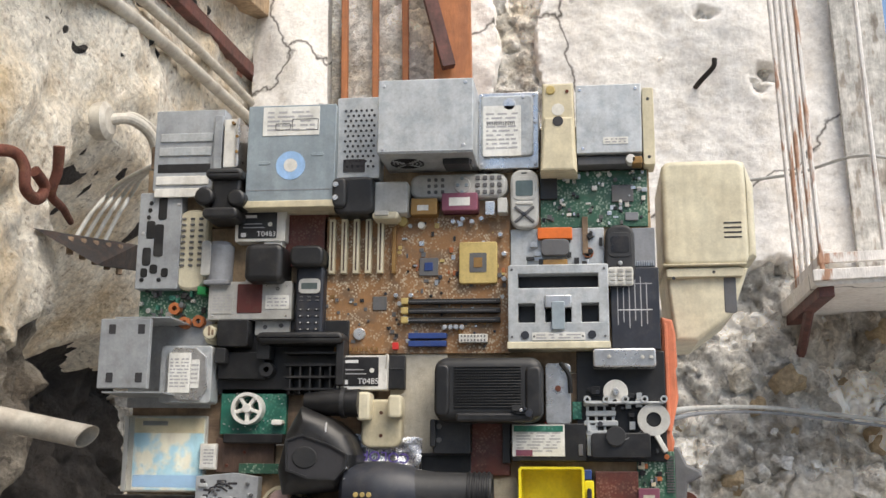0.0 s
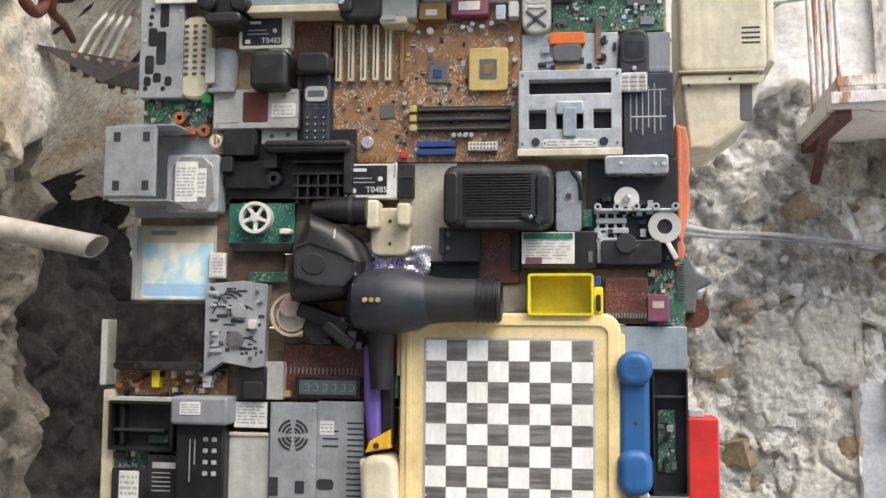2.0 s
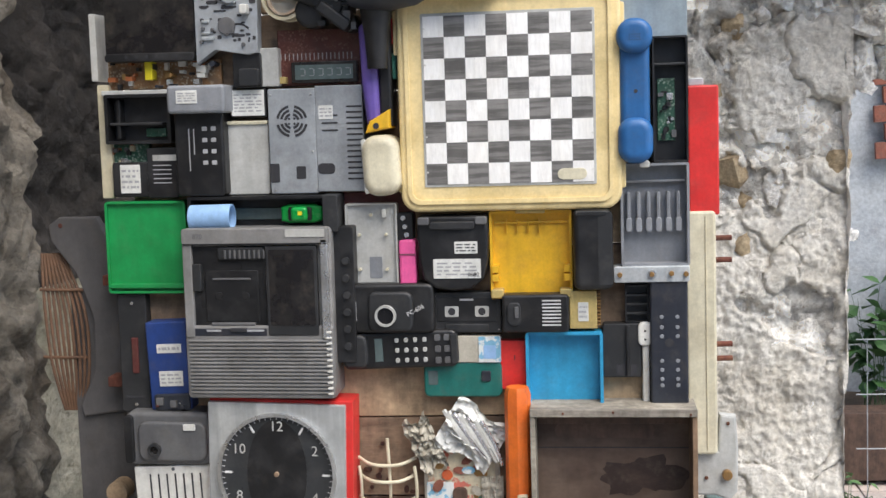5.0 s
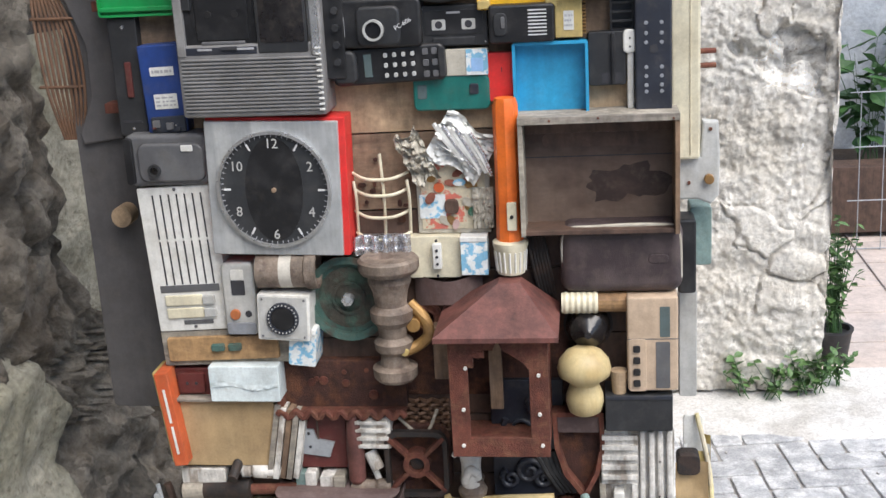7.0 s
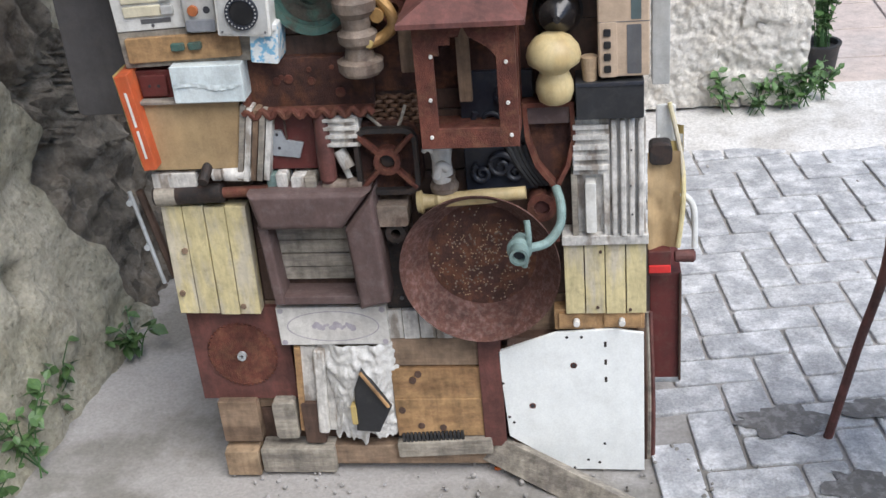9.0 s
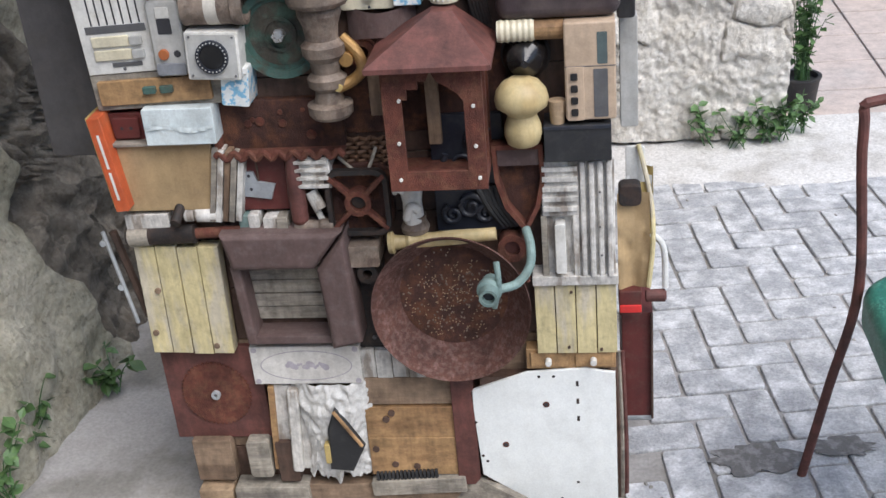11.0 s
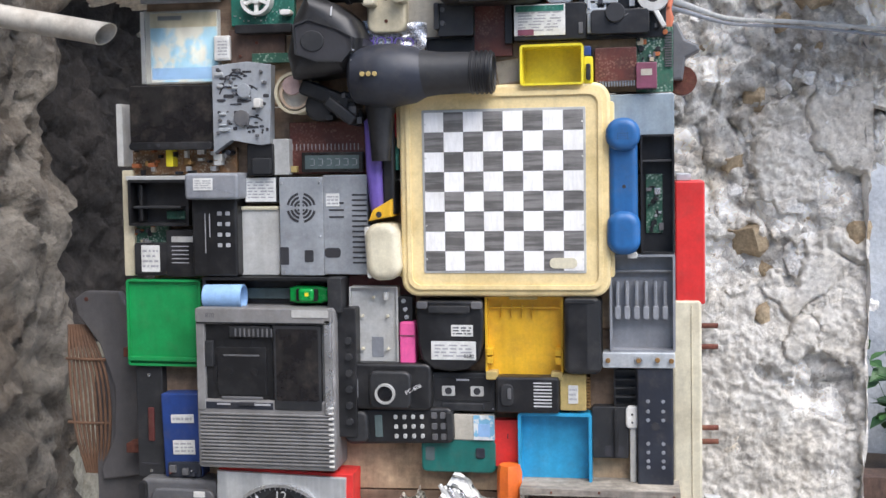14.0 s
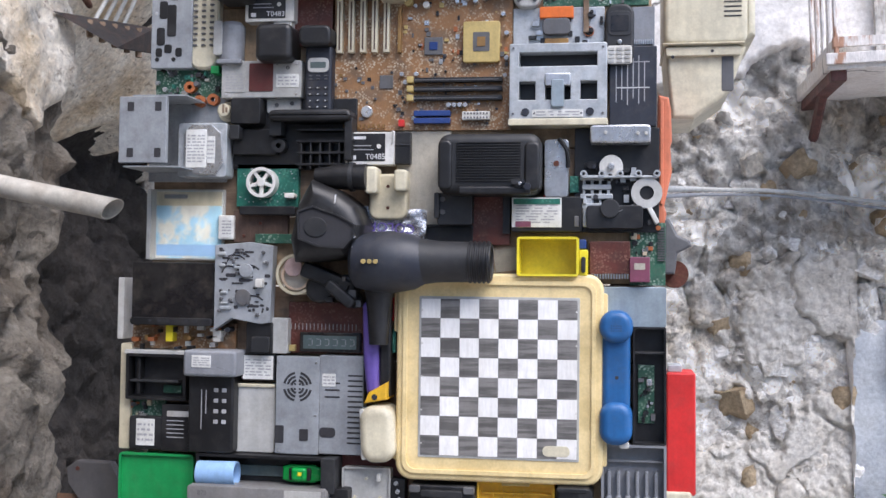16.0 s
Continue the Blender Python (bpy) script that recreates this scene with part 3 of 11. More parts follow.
def inset(pts, b):
    n = len(pts)
    out = []
    for i in range(n):
        p, q, s = Vector(pts[i - 1]), Vector(pts[i]), Vector(pts[(i + 1) % n])
        a, c = (q - p).normalized(), (s - q).normalized()
        na, nc = Vector((-a.y, a.x)), Vector((-c.y, c.x))
        m = na + nc
        m = m / max(m.dot(na), 0.35)
        out.append((q.x + m.x * b, q.y + m.y * b))
    return out


def prism(pts, w0, w1, b=0.0015, taper=0.0):
    """An outline (counter-clockwise) drawn out from w0 to w1, with a rounded front edge."""
    b = min(b, abs(w1 - w0) * 0.45)
    loops = [(pts, w0)]
    front = inset(pts, taper) if taper else pts
    if b > 0:
        k = 6 if b > 0.004 else 2
        for i in range(k + 1):
            a = math.pi / 2 * i / k
            loops.append((inset(front, b * (1 - math.cos(a))) if i else front, w1 - b + b * math.sin(a)))
        if k > 2:
            loops.insert(1, (front, w1 - b - 0.0008))
            loops.append((inset(front, b + 0.0008), w1))
    else:
        loops += [(front, w1)]
    n = len(pts)
    vs, fs = [], []
    for lp, w in loops:
        vs += [(p[0], -w, p[1]) for p in lp]
    for k in range(len(loops) - 1):
        for i in range(n):
            j = (i + 1) % n
            fs.append((k * n + i, k * n + j, (k + 1) * n + j, (k + 1) * n + i))
    fs.append(tuple(range((len(loops) - 1) * n, len(loops) * n)))
    fs.append(tuple(reversed(range(n))))
    return vs, fs


def slab(u, v, su, sv, w0, w1, r=0.002, b=0.0015, n=4, taper=0.0):
    return prism(rounded(u, v, su, sv, r, n), w0, w1, min(b, 0.9 * r) if r > 0 else b, taper)


def ring(outer, inner, w0, w1):
    """A flat ring between two outlines with the same number of points."""
    n = len(outer)
    vs = [(p[0], -w, p[1]) for lp, w in ((outer, w0), (outer, w1), (inner, w1), (inner, w0)) for p in lp]
    fs = []
    for k in range(4):
        for i in range(n):
            j = (i + 1) % n
            a, c = k * n, ((k + 1) % 4) * n
            fs.append((a + i, a + j, c + j, c + i))
    return vs, fs


def tray(u, v, su, sv, w0, w1, wall, floor, r=0.004):
    """An open box: floor and rim."""
    a, b2 = rounded(u, v, su, sv, r), rounded(u, v, su - 2 * wall, sv - 2 * wall, max(r - wall, 0.0012))
    return [ring(a, b2, w0, w1), slab(u, v, su - 2 * wall, sv - 2 * wall, w0, w0 + floor, max(r - wall, 0.0012), 0)]


def lathe(profile, axis="v", at=(0, 0, 0), n=24):
    """Turned shape: rows of (distance along the axis, radius)."""
    vs, fs = [], []
    for d, r in profile:
        for k in range(n):
            a = 2 * math.pi * k / n
            c, s = max(r, 1e-4) * math.cos(a), max(r, 1e-4) * math.sin(a)
            p = {"v": (c, s, d), "u": (d, c, s), "w": (c, -d, s)}[axis]
            vs.append((at[0] + p[0], -at[2] + p[1], at[1] + p[2]))
    for i in range(len(profile) - 1):
        for k in range(n):
            j = (k + 1) % n
            f = (i * n + k, i * n + j, (i + 1) * n + j, (i + 1) * n + k)
            fs.append(f if axis != "w" else f[::-1])
    fs.append(tuple(range(n))[::-1])
    fs.append(tuple(range((len(profile) - 1) * n, len(profile) * n)))
    return vs, fs


def tube(points, r, n=8, taper=1.0):
    """A round bar along points given as (x, y, z)."""
    pts = [Vector(p) for p in points]
    vs, fs = [], []
    for i, p in enumerate(pts):
        d = (pts[min(i + 1, len(pts) - 1)] - pts[max(i - 1, 0)]).normalized()
        a = d.cross(Vector((0.13, 0.31, 0.94)))
        a = a.normalized() if a.length > 1e-3 else Vector((1, 0, 0))
        c = d.cross(a)
        rr = r * (1 + (taper - 1) * i / max(1, len(pts) - 1))
        for k in range(n):
            t = 2 * math.pi * k / n
            vs.append(tuple(p + a * (rr * math.cos(t)) + c * (rr * math.sin(t))))
    for i in range(len(pts) - 1):
        for k in range(n):
            j = (k + 1) % n
            fs.append((i * n + k, i * n + j, (i + 1) * n + j, (i + 1) * n + k))
    fs += [tuple(range(n))[::-1], tuple(range((len(pts) - 1) * n, len(pts) * n))]
    return vs, fs


def uvw(points):
    return [(p[0], -p[2], p[1]) for p in points]


def bend(points, steps=6):
    """A smooth line through a few points."""
    pts = [Vector(p) for p in points]
    out = []
    for i in range(len(pts) - 1):
        p0, p1, p2, p3 = pts[max(i - 1, 0)], pts[i], pts[i + 1], pts[min(i + 2, len(pts) - 1)]
        for k in range(steps):
            t = k / steps
            out.append(0.5 * (2 * p1 + (p2 - p0) * t + (2 * p0 - 5 * p1 + 4 * p2 - p3) * t * t + (3 * p1 - p0 - 3 * p2 + p3) * t ** 3))
    return out + [pts[-1]]


def mesh(name, pieces, material, smooth=20):
    if isinstance(pieces, tuple):
        pieces = [pieces]
    flat = []
    for p in pieces:
        flat += p if isinstance(p, list) else [p]
    vs, fs = [], []
    for v, f in flat:
        o = len(vs)
        vs += v
        fs += [tuple(i + o for i in face) for face in f]
    me = bpy.data.meshes.new(name)
    me.from_pydata(vs, [], fs)
    me.materials.append(M[material] if isinstance(material, str) else material)
    me.validate()
    if smooth:
        me.shade_smooth()
        me.set_sharp_from_angle(angle=radians(smooth))
    return me


def part(name, pieces, material, parent, label="", smooth=20):
    ob = new(name, mesh(name, pieces, material, smooth))
    ob.parent = parent
    if label:
        ob["label"] = label
    return ob


def share(ob, name, dx, dy, dz):
    """Another part on the same mesh, moved by that much."""
    o = new(name, ob.data)
    o.parent = ob.parent
    o.location = (ob.location.x + dx, ob.location.y + dy, ob.location.z + dz)
    return o


class Thing:
    """One thing on the panel: an empty on the backing, its parts placed in fractions of its width and height."""

    def __init__(self, name, label, category, x, z, w, h, back=0.0, turn=0.0, group=""):
        self.e = tagged(new(name), label, category, group)
        self.e.empty_display_size = 0.02
        self.e.location, self.e.rotation_euler = (x, -back, z), (0, radians(-turn), 0)
        self.w, self.h = w, h

    def slab(self, name, u, v, su, sv, w0, w1, mat, r=0.003, b=0.0015, label="", parent=None, taper=0.0, n=3):
        return part(name, slab(u * self.w, v * self.h, su * self.w, sv * self.h, w0, w1, r, b, n, taper), mat, parent or self.e, label)

    def cyl(self, name, u, v, r, w0, w1, mat, label="", parent=None, b=0.001, n=24, taper=0.0):
        return part(name, prism(disc(u * self.w, v * self.h, r, n), w0, w1, b, taper), mat, parent or self.e, label)

    def hoop(self, name, u, v, r, r2, w0, w1, mat, label="", n=28):
        return part(name, ring(disc(u * self.w, v * self.h, r, n), disc(u * self.w, v * self.h, r2, n), w0, w1), mat, self.e, label)

    def tray(self, name, u, v, su, sv, w0, w1, wall, floor, mat, r=0.004, label=""):
        return part(name, tray(u * self.w, v * self.h, su * self.w, sv * self.h, w0, w1, wall, floor, r), mat, self.e, label)

    def rows(self, name, u0, v0, u1, v1, nx, ny, su, sv, w0, w1, mat, r=0.001, b=0.0006, skip=()):
        """A grid of equal small parts."""
        first = None
        for j in range(ny):
            for i in range(nx):
                if (i, j) in skip:
                    continue
                u = u0 + (u1 - u0) * (i / (nx - 1) if nx > 1 else 0.5)
                v = v0 + (v1 - v0) * (j / (ny - 1) if ny > 1 else 0.5)
                if first is None:
                    first = part(name, slab(0, 0, su * self.w, sv * self.h, w0, w1, r, b, 2), mat, self.e)
                    first.location = (u * self.w, 0, v * self.h)
                    fu, fv = u, v
                else:
                    share(first, name, (u - fu) * self.w, 0, (v - fv) * self.h)

    def dots(self, name, places, r, w0, w1, mat, n=10, b=0.0005):
        first = None
        for u, v in places:
            if first is None:
                first = part(name, prism(disc(0, 0, r, n), w0, w1, b), mat, self.e)
                first.location = (u * self.w, 0, v * self.h)
                fu, fv = u, v
            else:
                share(first, name, (u - fu) * self.w, 0, (v - fv) * self.h)

    def label(self, u, v, su, sv, w, lines=4, mat="paper", ink="greyink", name="label", seed=1):
        """A paper label with unreadable print as bars."""
        p = self.slab(name, u, v, su, sv, w, w + 0.0012, mat, 0.001, 0.0003)
        rng = random.Random(seed)
        bars = []
        for k in range(lines):
            vv = v + sv * (0.38 - 0.76 * (k + 0.5) / lines)
            a = u - su * 0.42
            while a < u + su * 0.36:
                ln = su * rng.uniform(0.06, 0.3)
                ln = min(ln, u + su * 0.42 - a)
                bars.append(slab((a + ln / 2) * self.w, vv * self.h, ln * self.w, sv * self.h * 0.32 / lines, w + 0.001, w + 0.0016, 0, 0))
                a += ln + su * rng.uniform(0.03, 0.12)
        part("print", bars, ink, p)
        return p

    def text(self, words, u, v, size, w, mat, parent=None, turn=0.0, name="lettering"):
        c = bpy.data.curves.new(name, "FONT")
        c.body, c.size, c.align_x, c.align_y, c.extrude = words, size, "CENTER", "CENTER", 0.0003
        c.resolution_u = 3
        tmp = new("tmp", c)
        dg = bpy.context.evaluated_depsgraph_get()
        me = bpy.data.meshes.new_from_object(tmp.evaluated_get(dg))
        bpy.data.objects.remove(tmp)
        me.materials.clear()
        me.materials.append(M[mat])
        o = new(name, me)
        o.parent = parent or self.e
        o.matrix_basis = pose(u * self.w, -w, v * self.h, 90, 0, 0) @ pose(0, 0, 0, 0, 0, turn)
        return o

    def bits(self, n, u0, v0, u1, v1, w, seed, mats=("black", "darkgrey", "chrome", "copper", "beige"), size=(0.003, 0.012), tall=(0.002, 0.008)):
        """Small electronic components scattered on a board, each a part."""
        rng = random.Random(seed)
        for _ in range(n):
            u, v = rng.uniform(u0, u1) * self.w, rng.uniform(v0, v1) * self.h
            a, c, t = rng.uniform(*size), rng.uniform(*size), rng.uniform(*tall)
            k = rng.choice(mats)
            if rng.random() < 0.3:
                part("capacitor", prism(disc(u, v, a * 0.4, 10), w, w + t * 1.4, 0.0006), rng.choice(("black", "chrome", "navy", k)), self.e)
            else:
                part("chip", slab(u, v, a, c, w, w + t, 0.0004, 0.0004, 1), k, self.e)

    def screws(self, places, w, r=0.003, mat="chrome"):
        self.dots("screw", places, r, w, w + 0.0015, mat)


# ---- ground ----
def fbm(x, y, z, octaves=4):
    return noise.fractal(Vector((x, y, z)), 1.0, 2.0, octaves)


def sheet(name, nu, nv, place, material, keep=None, smooth=60):
    """A surface from a function of two numbers from 0 to 1."""
    vs = [place(i / nu, j / nv) for j in range(nv + 1) for i in range(nu + 1)]
    fs = []
    for j in range(nv):
        for i in range(nu):
            if keep and not keep((i + 0.5) / nu, (j + 0.5) / nv):
                continue
            a = j * (nu + 1) + i
            fs.append((a, a + 1, a + nu + 2, a + nu + 1))
    return new(name, mesh(name, (vs, fs), material, smooth))


gx = [-400, -60, -12, -4, -2, -1.2] + [-1.1 + 0.04 * k for k in range(46)] + [0.8, 2, 4, 12, 60, 400]
gy = [-400, -60, -12, -5, -3] + [-2 + 0.05 * k for k in range(100)] + [3.2, 5, 12, 60, 400]
gv = [(x, y, GROUND + (0.006 * fbm(x * 4, y * 4, 0) if abs(x) < 2 and abs(y) < 3 else 0)
       + (0.03 * max(0, (-0.85 - x) / 0.3) if -1.3 < x < -0.85 and -3 < y < 3 else 0)) for y in gy for x in gx]
gf = [(j * len(gx) + i, j * len(gx) + i + 1, (j + 1) * len(gx) + i + 1, (j + 1) * len(gx) + i) for j in range(len(gy) - 1) for i in range(len(gx) - 1)]
ground = tagged(new("ground", mesh("ground", (gv, gf), "concrete", 60)), "worn grey concrete yard floor with dust and stains", "ground", kind="structure")


def step(a, b, v):
    k = max(0.0, min(1.0, (v - a) / (b - a)))
    return k * k * (3 - 2 * k)


# ---- walls ----
def rubble(p, s, depth):
    """Stones standing out of a wall: rounded cells with sunk joints."""
    d, _ = noise.voronoi(Vector(p) * s + Vector((fbm(p[0] * 3, p[1] * 3, p[2] * 3), fbm(p[2] * 3, p[0] * 3, 5), 0)) * 0.5)
    edge = min(1.0, (d[1] - d[0]) * 3.2) * (0.35 + 0.65 * step(-0.3, 0.4, fbm(p[0] * 1.7, p[1] * 1.7, p[2] * 1.7 + 9)))
    return depth * (edge ** 0.6 - 0.5) + depth * 0.7 * noise.ridged_multi_fractal(Vector(p) * 6, 1.0, 2.1, 6, 1.0, 2.0) * 0.5 + depth * 0.5 * fbm(p[0] * 16, p[1] * 16, p[2] * 16, 6)


BX0, BX1, BZ1, SIDE_Z = -1.6, 1.12, 5.2, 2.0


def back_right(z):
    return 1.062 + 0.135 * max(0, min(1, z / 2.2)) ** 1.3 + 0.012 * fbm(0, 0, z * 4)


def back_face(x, z):
    return (x, WALL_B - rubble((x, 0, z), 5.5, 0.035 + 0.03 * step(1.6, 2.3, z)) - 0.05 * fbm(x * 1.3, 3, z * 1.3), z)


def back_place(i, j):
    z = GROUND - 0.05 + (BZ1 - GROUND) * j
    return back_face(BX0 + (back_right(z) - BX0) * i, z)


def side_place(i, j):
    """The wall's upper part, which reaches further."""
    z = SIDE_Z + (BZ1 - SIDE_Z) * j
    x = 1.08 + 0.38 * i
    return back_face(x, z + 0.04 * fbm(x * 5, 1, 2) * (1 - j))


def back_cover(x, z):
    """Where the plaster still holds."""
    n = 0.6 * fbm(x * 2.2, 7, z * 2.2, 6)
    up = max(0.0, min(1.0, (z - 2.62) / 0.4))
    gap = max(0.0, 1 - abs(x - 0.1) / 0.15)
    high = 0.33 - 1.1 * gap
    low = -0.6
    return n + low + (high - low) * up


back = tagged(sheet("wall_back", 300, 480, back_place, "render"), "weathered rubble stone house wall with broken render", "wall", kind="structure")


tagged(sheet("wall_back_side", 110, 340, side_place, "render"), "weathered rubble stone under the barred window", "wall", kind="structure")


def plaster_place(i, j):
    z = 2.3 + (BZ1 - 2.3) * j
    x = BX0 + (1.45 - BX0) * i
    c = back_cover(x, z)
    lift = -0.06 + 0.15 * step(-0.1, 0.07, c) + 0.012 * fbm(x * 3, 2, z * 3) + 0.0035 * fbm(x * 22, 2, z * 22, 5)
    return (x, WALL_B - lift - 0.05 * fbm(x * 1.3, 3, z * 1.3), z)


tagged(sheet("plaster_back", 260, 420, plaster_place, "plaster"), "cracked white lime plaster flaking off the stone wall", "plaster", kind="structure")


def plates(x, z, size, seed):
    """Old plaster broken into plates: a lift for each plate, and how near its broken edge is."""
    wx, wz = x + 0.09 * fbm(x * 4, seed, z * 4, 4), z + 0.09 * fbm(x * 4, seed + 5, z * 4, 4)
    d, pts = noise.voronoi(Vector((wx / size, seed, wz / size)))
    own = 0.5 + 0.5 * noise.noise(pts[0] * 7.3)
    return own, d[1] - d[0]


def render_place(i, j):
    z = GROUND + 2.4 * j
    x = BX0 + (back_right(z) - BX0) * i
    c = 0.9 * fbm(x * 2.6, 17, z * 2.6, 7) + (1.95 - z) * 0.7
    own, edge = plates(x, z, 0.26, 3.0)
    whole = step(0.42, 0.52, own)
    crumbs = 0.010 * fbm(x * 14, 4, z * 14, 6) + 0.008 * fbm(x * 40, 4, z * 40, 4)
    lift = -0.06 + 0.1 * step(-0.15, 0.1, c) + 0.018 * fbm(x * 4, 4, z * 4, 4) + crumbs * (1.25 - 0.95 * whole)
    lift += (0.014 * whole + 0.01 * own) * step(0.01, 0.08, edge) - 0.010 * (1 - step(0.0, 0.035, edge)) * whole * step(-0.1, 0.25, fbm(x * 3, 31, z * 3))
    return (x, WALL_B - lift - 0.05 * fbm(x * 1.3, 3, z * 1.3), z)


tagged(sheet("render_back", 420, 380, render_place, "palerender"), "rough pale render over the lower stone wall", "render", kind="structure")
# the wall's thickness at its free end
tagged(sheet("wall_return", 40, 110, lambda i, j: (back_right(GROUND + 2.3 * j) + 0.02 * fbm(i * 4, 1, j * 9) - 0.005, WALL_B + 0.6 * i - 0.06, GROUND + 2.4 * j), "plaster"),
       "worn plastered end of the stone wall", "wall", kind="structure")


def left_edge(z):
    """Where the near pier ends and the wall steps back."""
    return 0.6 + 1.1 * (1 - step(0.4, 1.0, z)) + 0.1 * fbm(2, z * 1.5, 1) + 0.05 * fbm(2, z * 6, 1)


def left_near(i, j):
    z = GROUND - 0.05 + 5.2 * j
    y = -3.5 + (left_edge(z) + 3.5) * min(1.0, i / 0.93)
    turn = max(0.0, (i - 0.93) / 0.07)
    x = WALL_L + 0.07 * fbm(1, y * 1.1, z * 1.1, 3) + rubble((0, y, z), 3.4, 0.06) + 0.07 * max(0, 0.6 - z) - 0.55 * turn
    return (x, y + 0.06 * turn, z)


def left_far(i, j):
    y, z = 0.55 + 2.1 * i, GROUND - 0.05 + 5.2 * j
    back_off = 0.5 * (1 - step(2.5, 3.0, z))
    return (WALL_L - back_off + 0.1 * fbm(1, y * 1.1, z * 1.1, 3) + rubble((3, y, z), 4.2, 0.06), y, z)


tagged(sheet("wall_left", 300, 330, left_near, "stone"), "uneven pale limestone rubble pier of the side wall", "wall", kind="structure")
# set-back wall gets a darker stone than the lit pier, in place of shade
tagged(sheet("wall_left_recess", 130, 330, left_far, "shadestone"), "grey rubble stone of the recessed side wall, shade in its colour", "wall", kind="structure")


def left_plaster(i, j):
    y, z = -3.5 + 6.2 * i, GROUND - 0.05 + 5.2 * j
    deep = max(0.0, min(1.0, (y - left_edge(z)) / 0.14)) * max(0.0, min(1.0, (3.0 - z) / 0.5))
    c = 0.6 * fbm(4, y * 1.9, z * 1.9, 6)
    up = max(0.0, min(1.0, (z - 2.3) / 0.6))
    c += -0.5 + 1.3 * up
    c -= 0.3 * max(0.0, 1 - abs(y - 0.1) / 0.4) * max(0.0, min(1.0, (z - 2.6) / 0.3))
    lift = -0.09 + 0.16 * step(-0.1, 0.08, c) + 0.018 * fbm(y * 6, z * 6, 1, 7) - 0.02 * max(0.0, fbm(y * 14, z * 14, 8, 4))
    return (WALL_L - 0.5 * deep + 0.07 * fbm(1, y * 1.1, z * 1.1, 3) + lift + 0.07 * max(0, 0.6 - z), y, z)


tagged(sheet("plaster_left", 300, 260, left_plaster, "warmplaster"), "patchy old white plaster on the stone wall", "plaster", kind="structure")


def left_foot(i, j):
    y, z = -3.5 + 5.0 * i, GROUND - 0.05 + 1.5 * j
    c = 0.7 * fbm(8, y * 1.6, z * 1.6, 6) + (0.95 - z) * 1.1 - 1.3 * step(0.3, 1.0, y) - 0.3 * step(0.6, 1.0, z)
    lift = -0.09 + 0.17 * step(-0.12, 0.15, c) + 0.03 * fbm(y * 6, z * 6, 4, 7)
    return (WALL_L + 0.07 * fbm(1, y * 1.1, z * 1.1, 3) + lift + 0.07 * max(0, 0.6 - z), y, z)


tagged(sheet("render_left_foot", 240, 120, left_foot, "dimfootrender"), "crumbling yellowish wall-foot render, weaker light put into its colour", "render", kind="structure")


def block(name, x0, y0, z0, x1, y1, z1, material, label, category, kind=""):
    """A single upright box-shaped piece with eased edges."""
    ob = new(name, mesh(name, slab(0, 0, x1 - x0, z1 - z0, -(y1 - y0), 0, 0.004, 0.003), material))
    ob.location = ((x0 + x1) / 2, y0, (z0 + z1) / 2)
    return tagged(ob, label, category, kind=kind)


# a house wall behind the viewer and one across the yard close the place
block("wall_behind", -4.0, -7.5, GROUND, 9.0, -7.2, 4.2, "render", "plain rendered house wall across the yard", "wall", "structure")
tagged(sheet("wall_far", 60, 40, lambda i, j: (1.0 + 6 * i, 5.4 + 0.05 * fbm(i * 14, 0, j * 6), GROUND + 3.4 * j), "bluewall"), "distant blue-grey plastered stone wall", "wall", kind="structure")
block("planting_bed", 1.25, 4.55, GROUND, 6.5, 4.75, 0.42, "darkwood", "low dark wooden edging of a planting bed", "edging", "structure")
tagged(sheet("bed_soil", 20, 6, lambda i, j: (1.25 + 5.2 * i, 4.75 + 0.7 * j, 0.36 + 0.03 * fbm(i * 20, j * 9, 0)), "soil"), "dark planting soil", "soil", kind="structure")


# loose-looking stones bedded in the wall where the render is gone
def lump(seed):
    """A blunt irregular stone about one unit across."""
    rng = random.Random(seed)
    off = rng.uniform(0, 50)
    vs, fs = [], []
    for j in range(6):
        for i in range(10):
            a, b = 2 * math.pi * i / 10, math.pi * (j + 0.5) / 6
            p = Vector((math.sin(b) * math.cos(a), math.sin(b) * math.sin(a), math.cos(b)))
            p = Vector([math.copysign(abs(c) ** 0.55, c) for c in p])
            p *= 0.5 * (1 + 0.6 * noise.noise(p * 1.9 + Vector((off, 0, 0))))
            vs.append(tuple(p))
    for j in range(5):
        for i in range(10):
            fs.append((j * 10 + i, (j + 1) * 10 + i, (j + 1) * 10 + (i + 1) % 10, j * 10 + (i + 1) % 10))
    fs += [tuple(reversed(range(50, 60))), tuple(range(10))]
    return vs, [tuple(reversed(f)) for f in fs]


lumps = [mesh("stone", lump(k), ("palestone", "palestone", "palestone", "tanstone")[k % 4], 50) for k in range(12)]
rng = random.Random(61)
laid = []
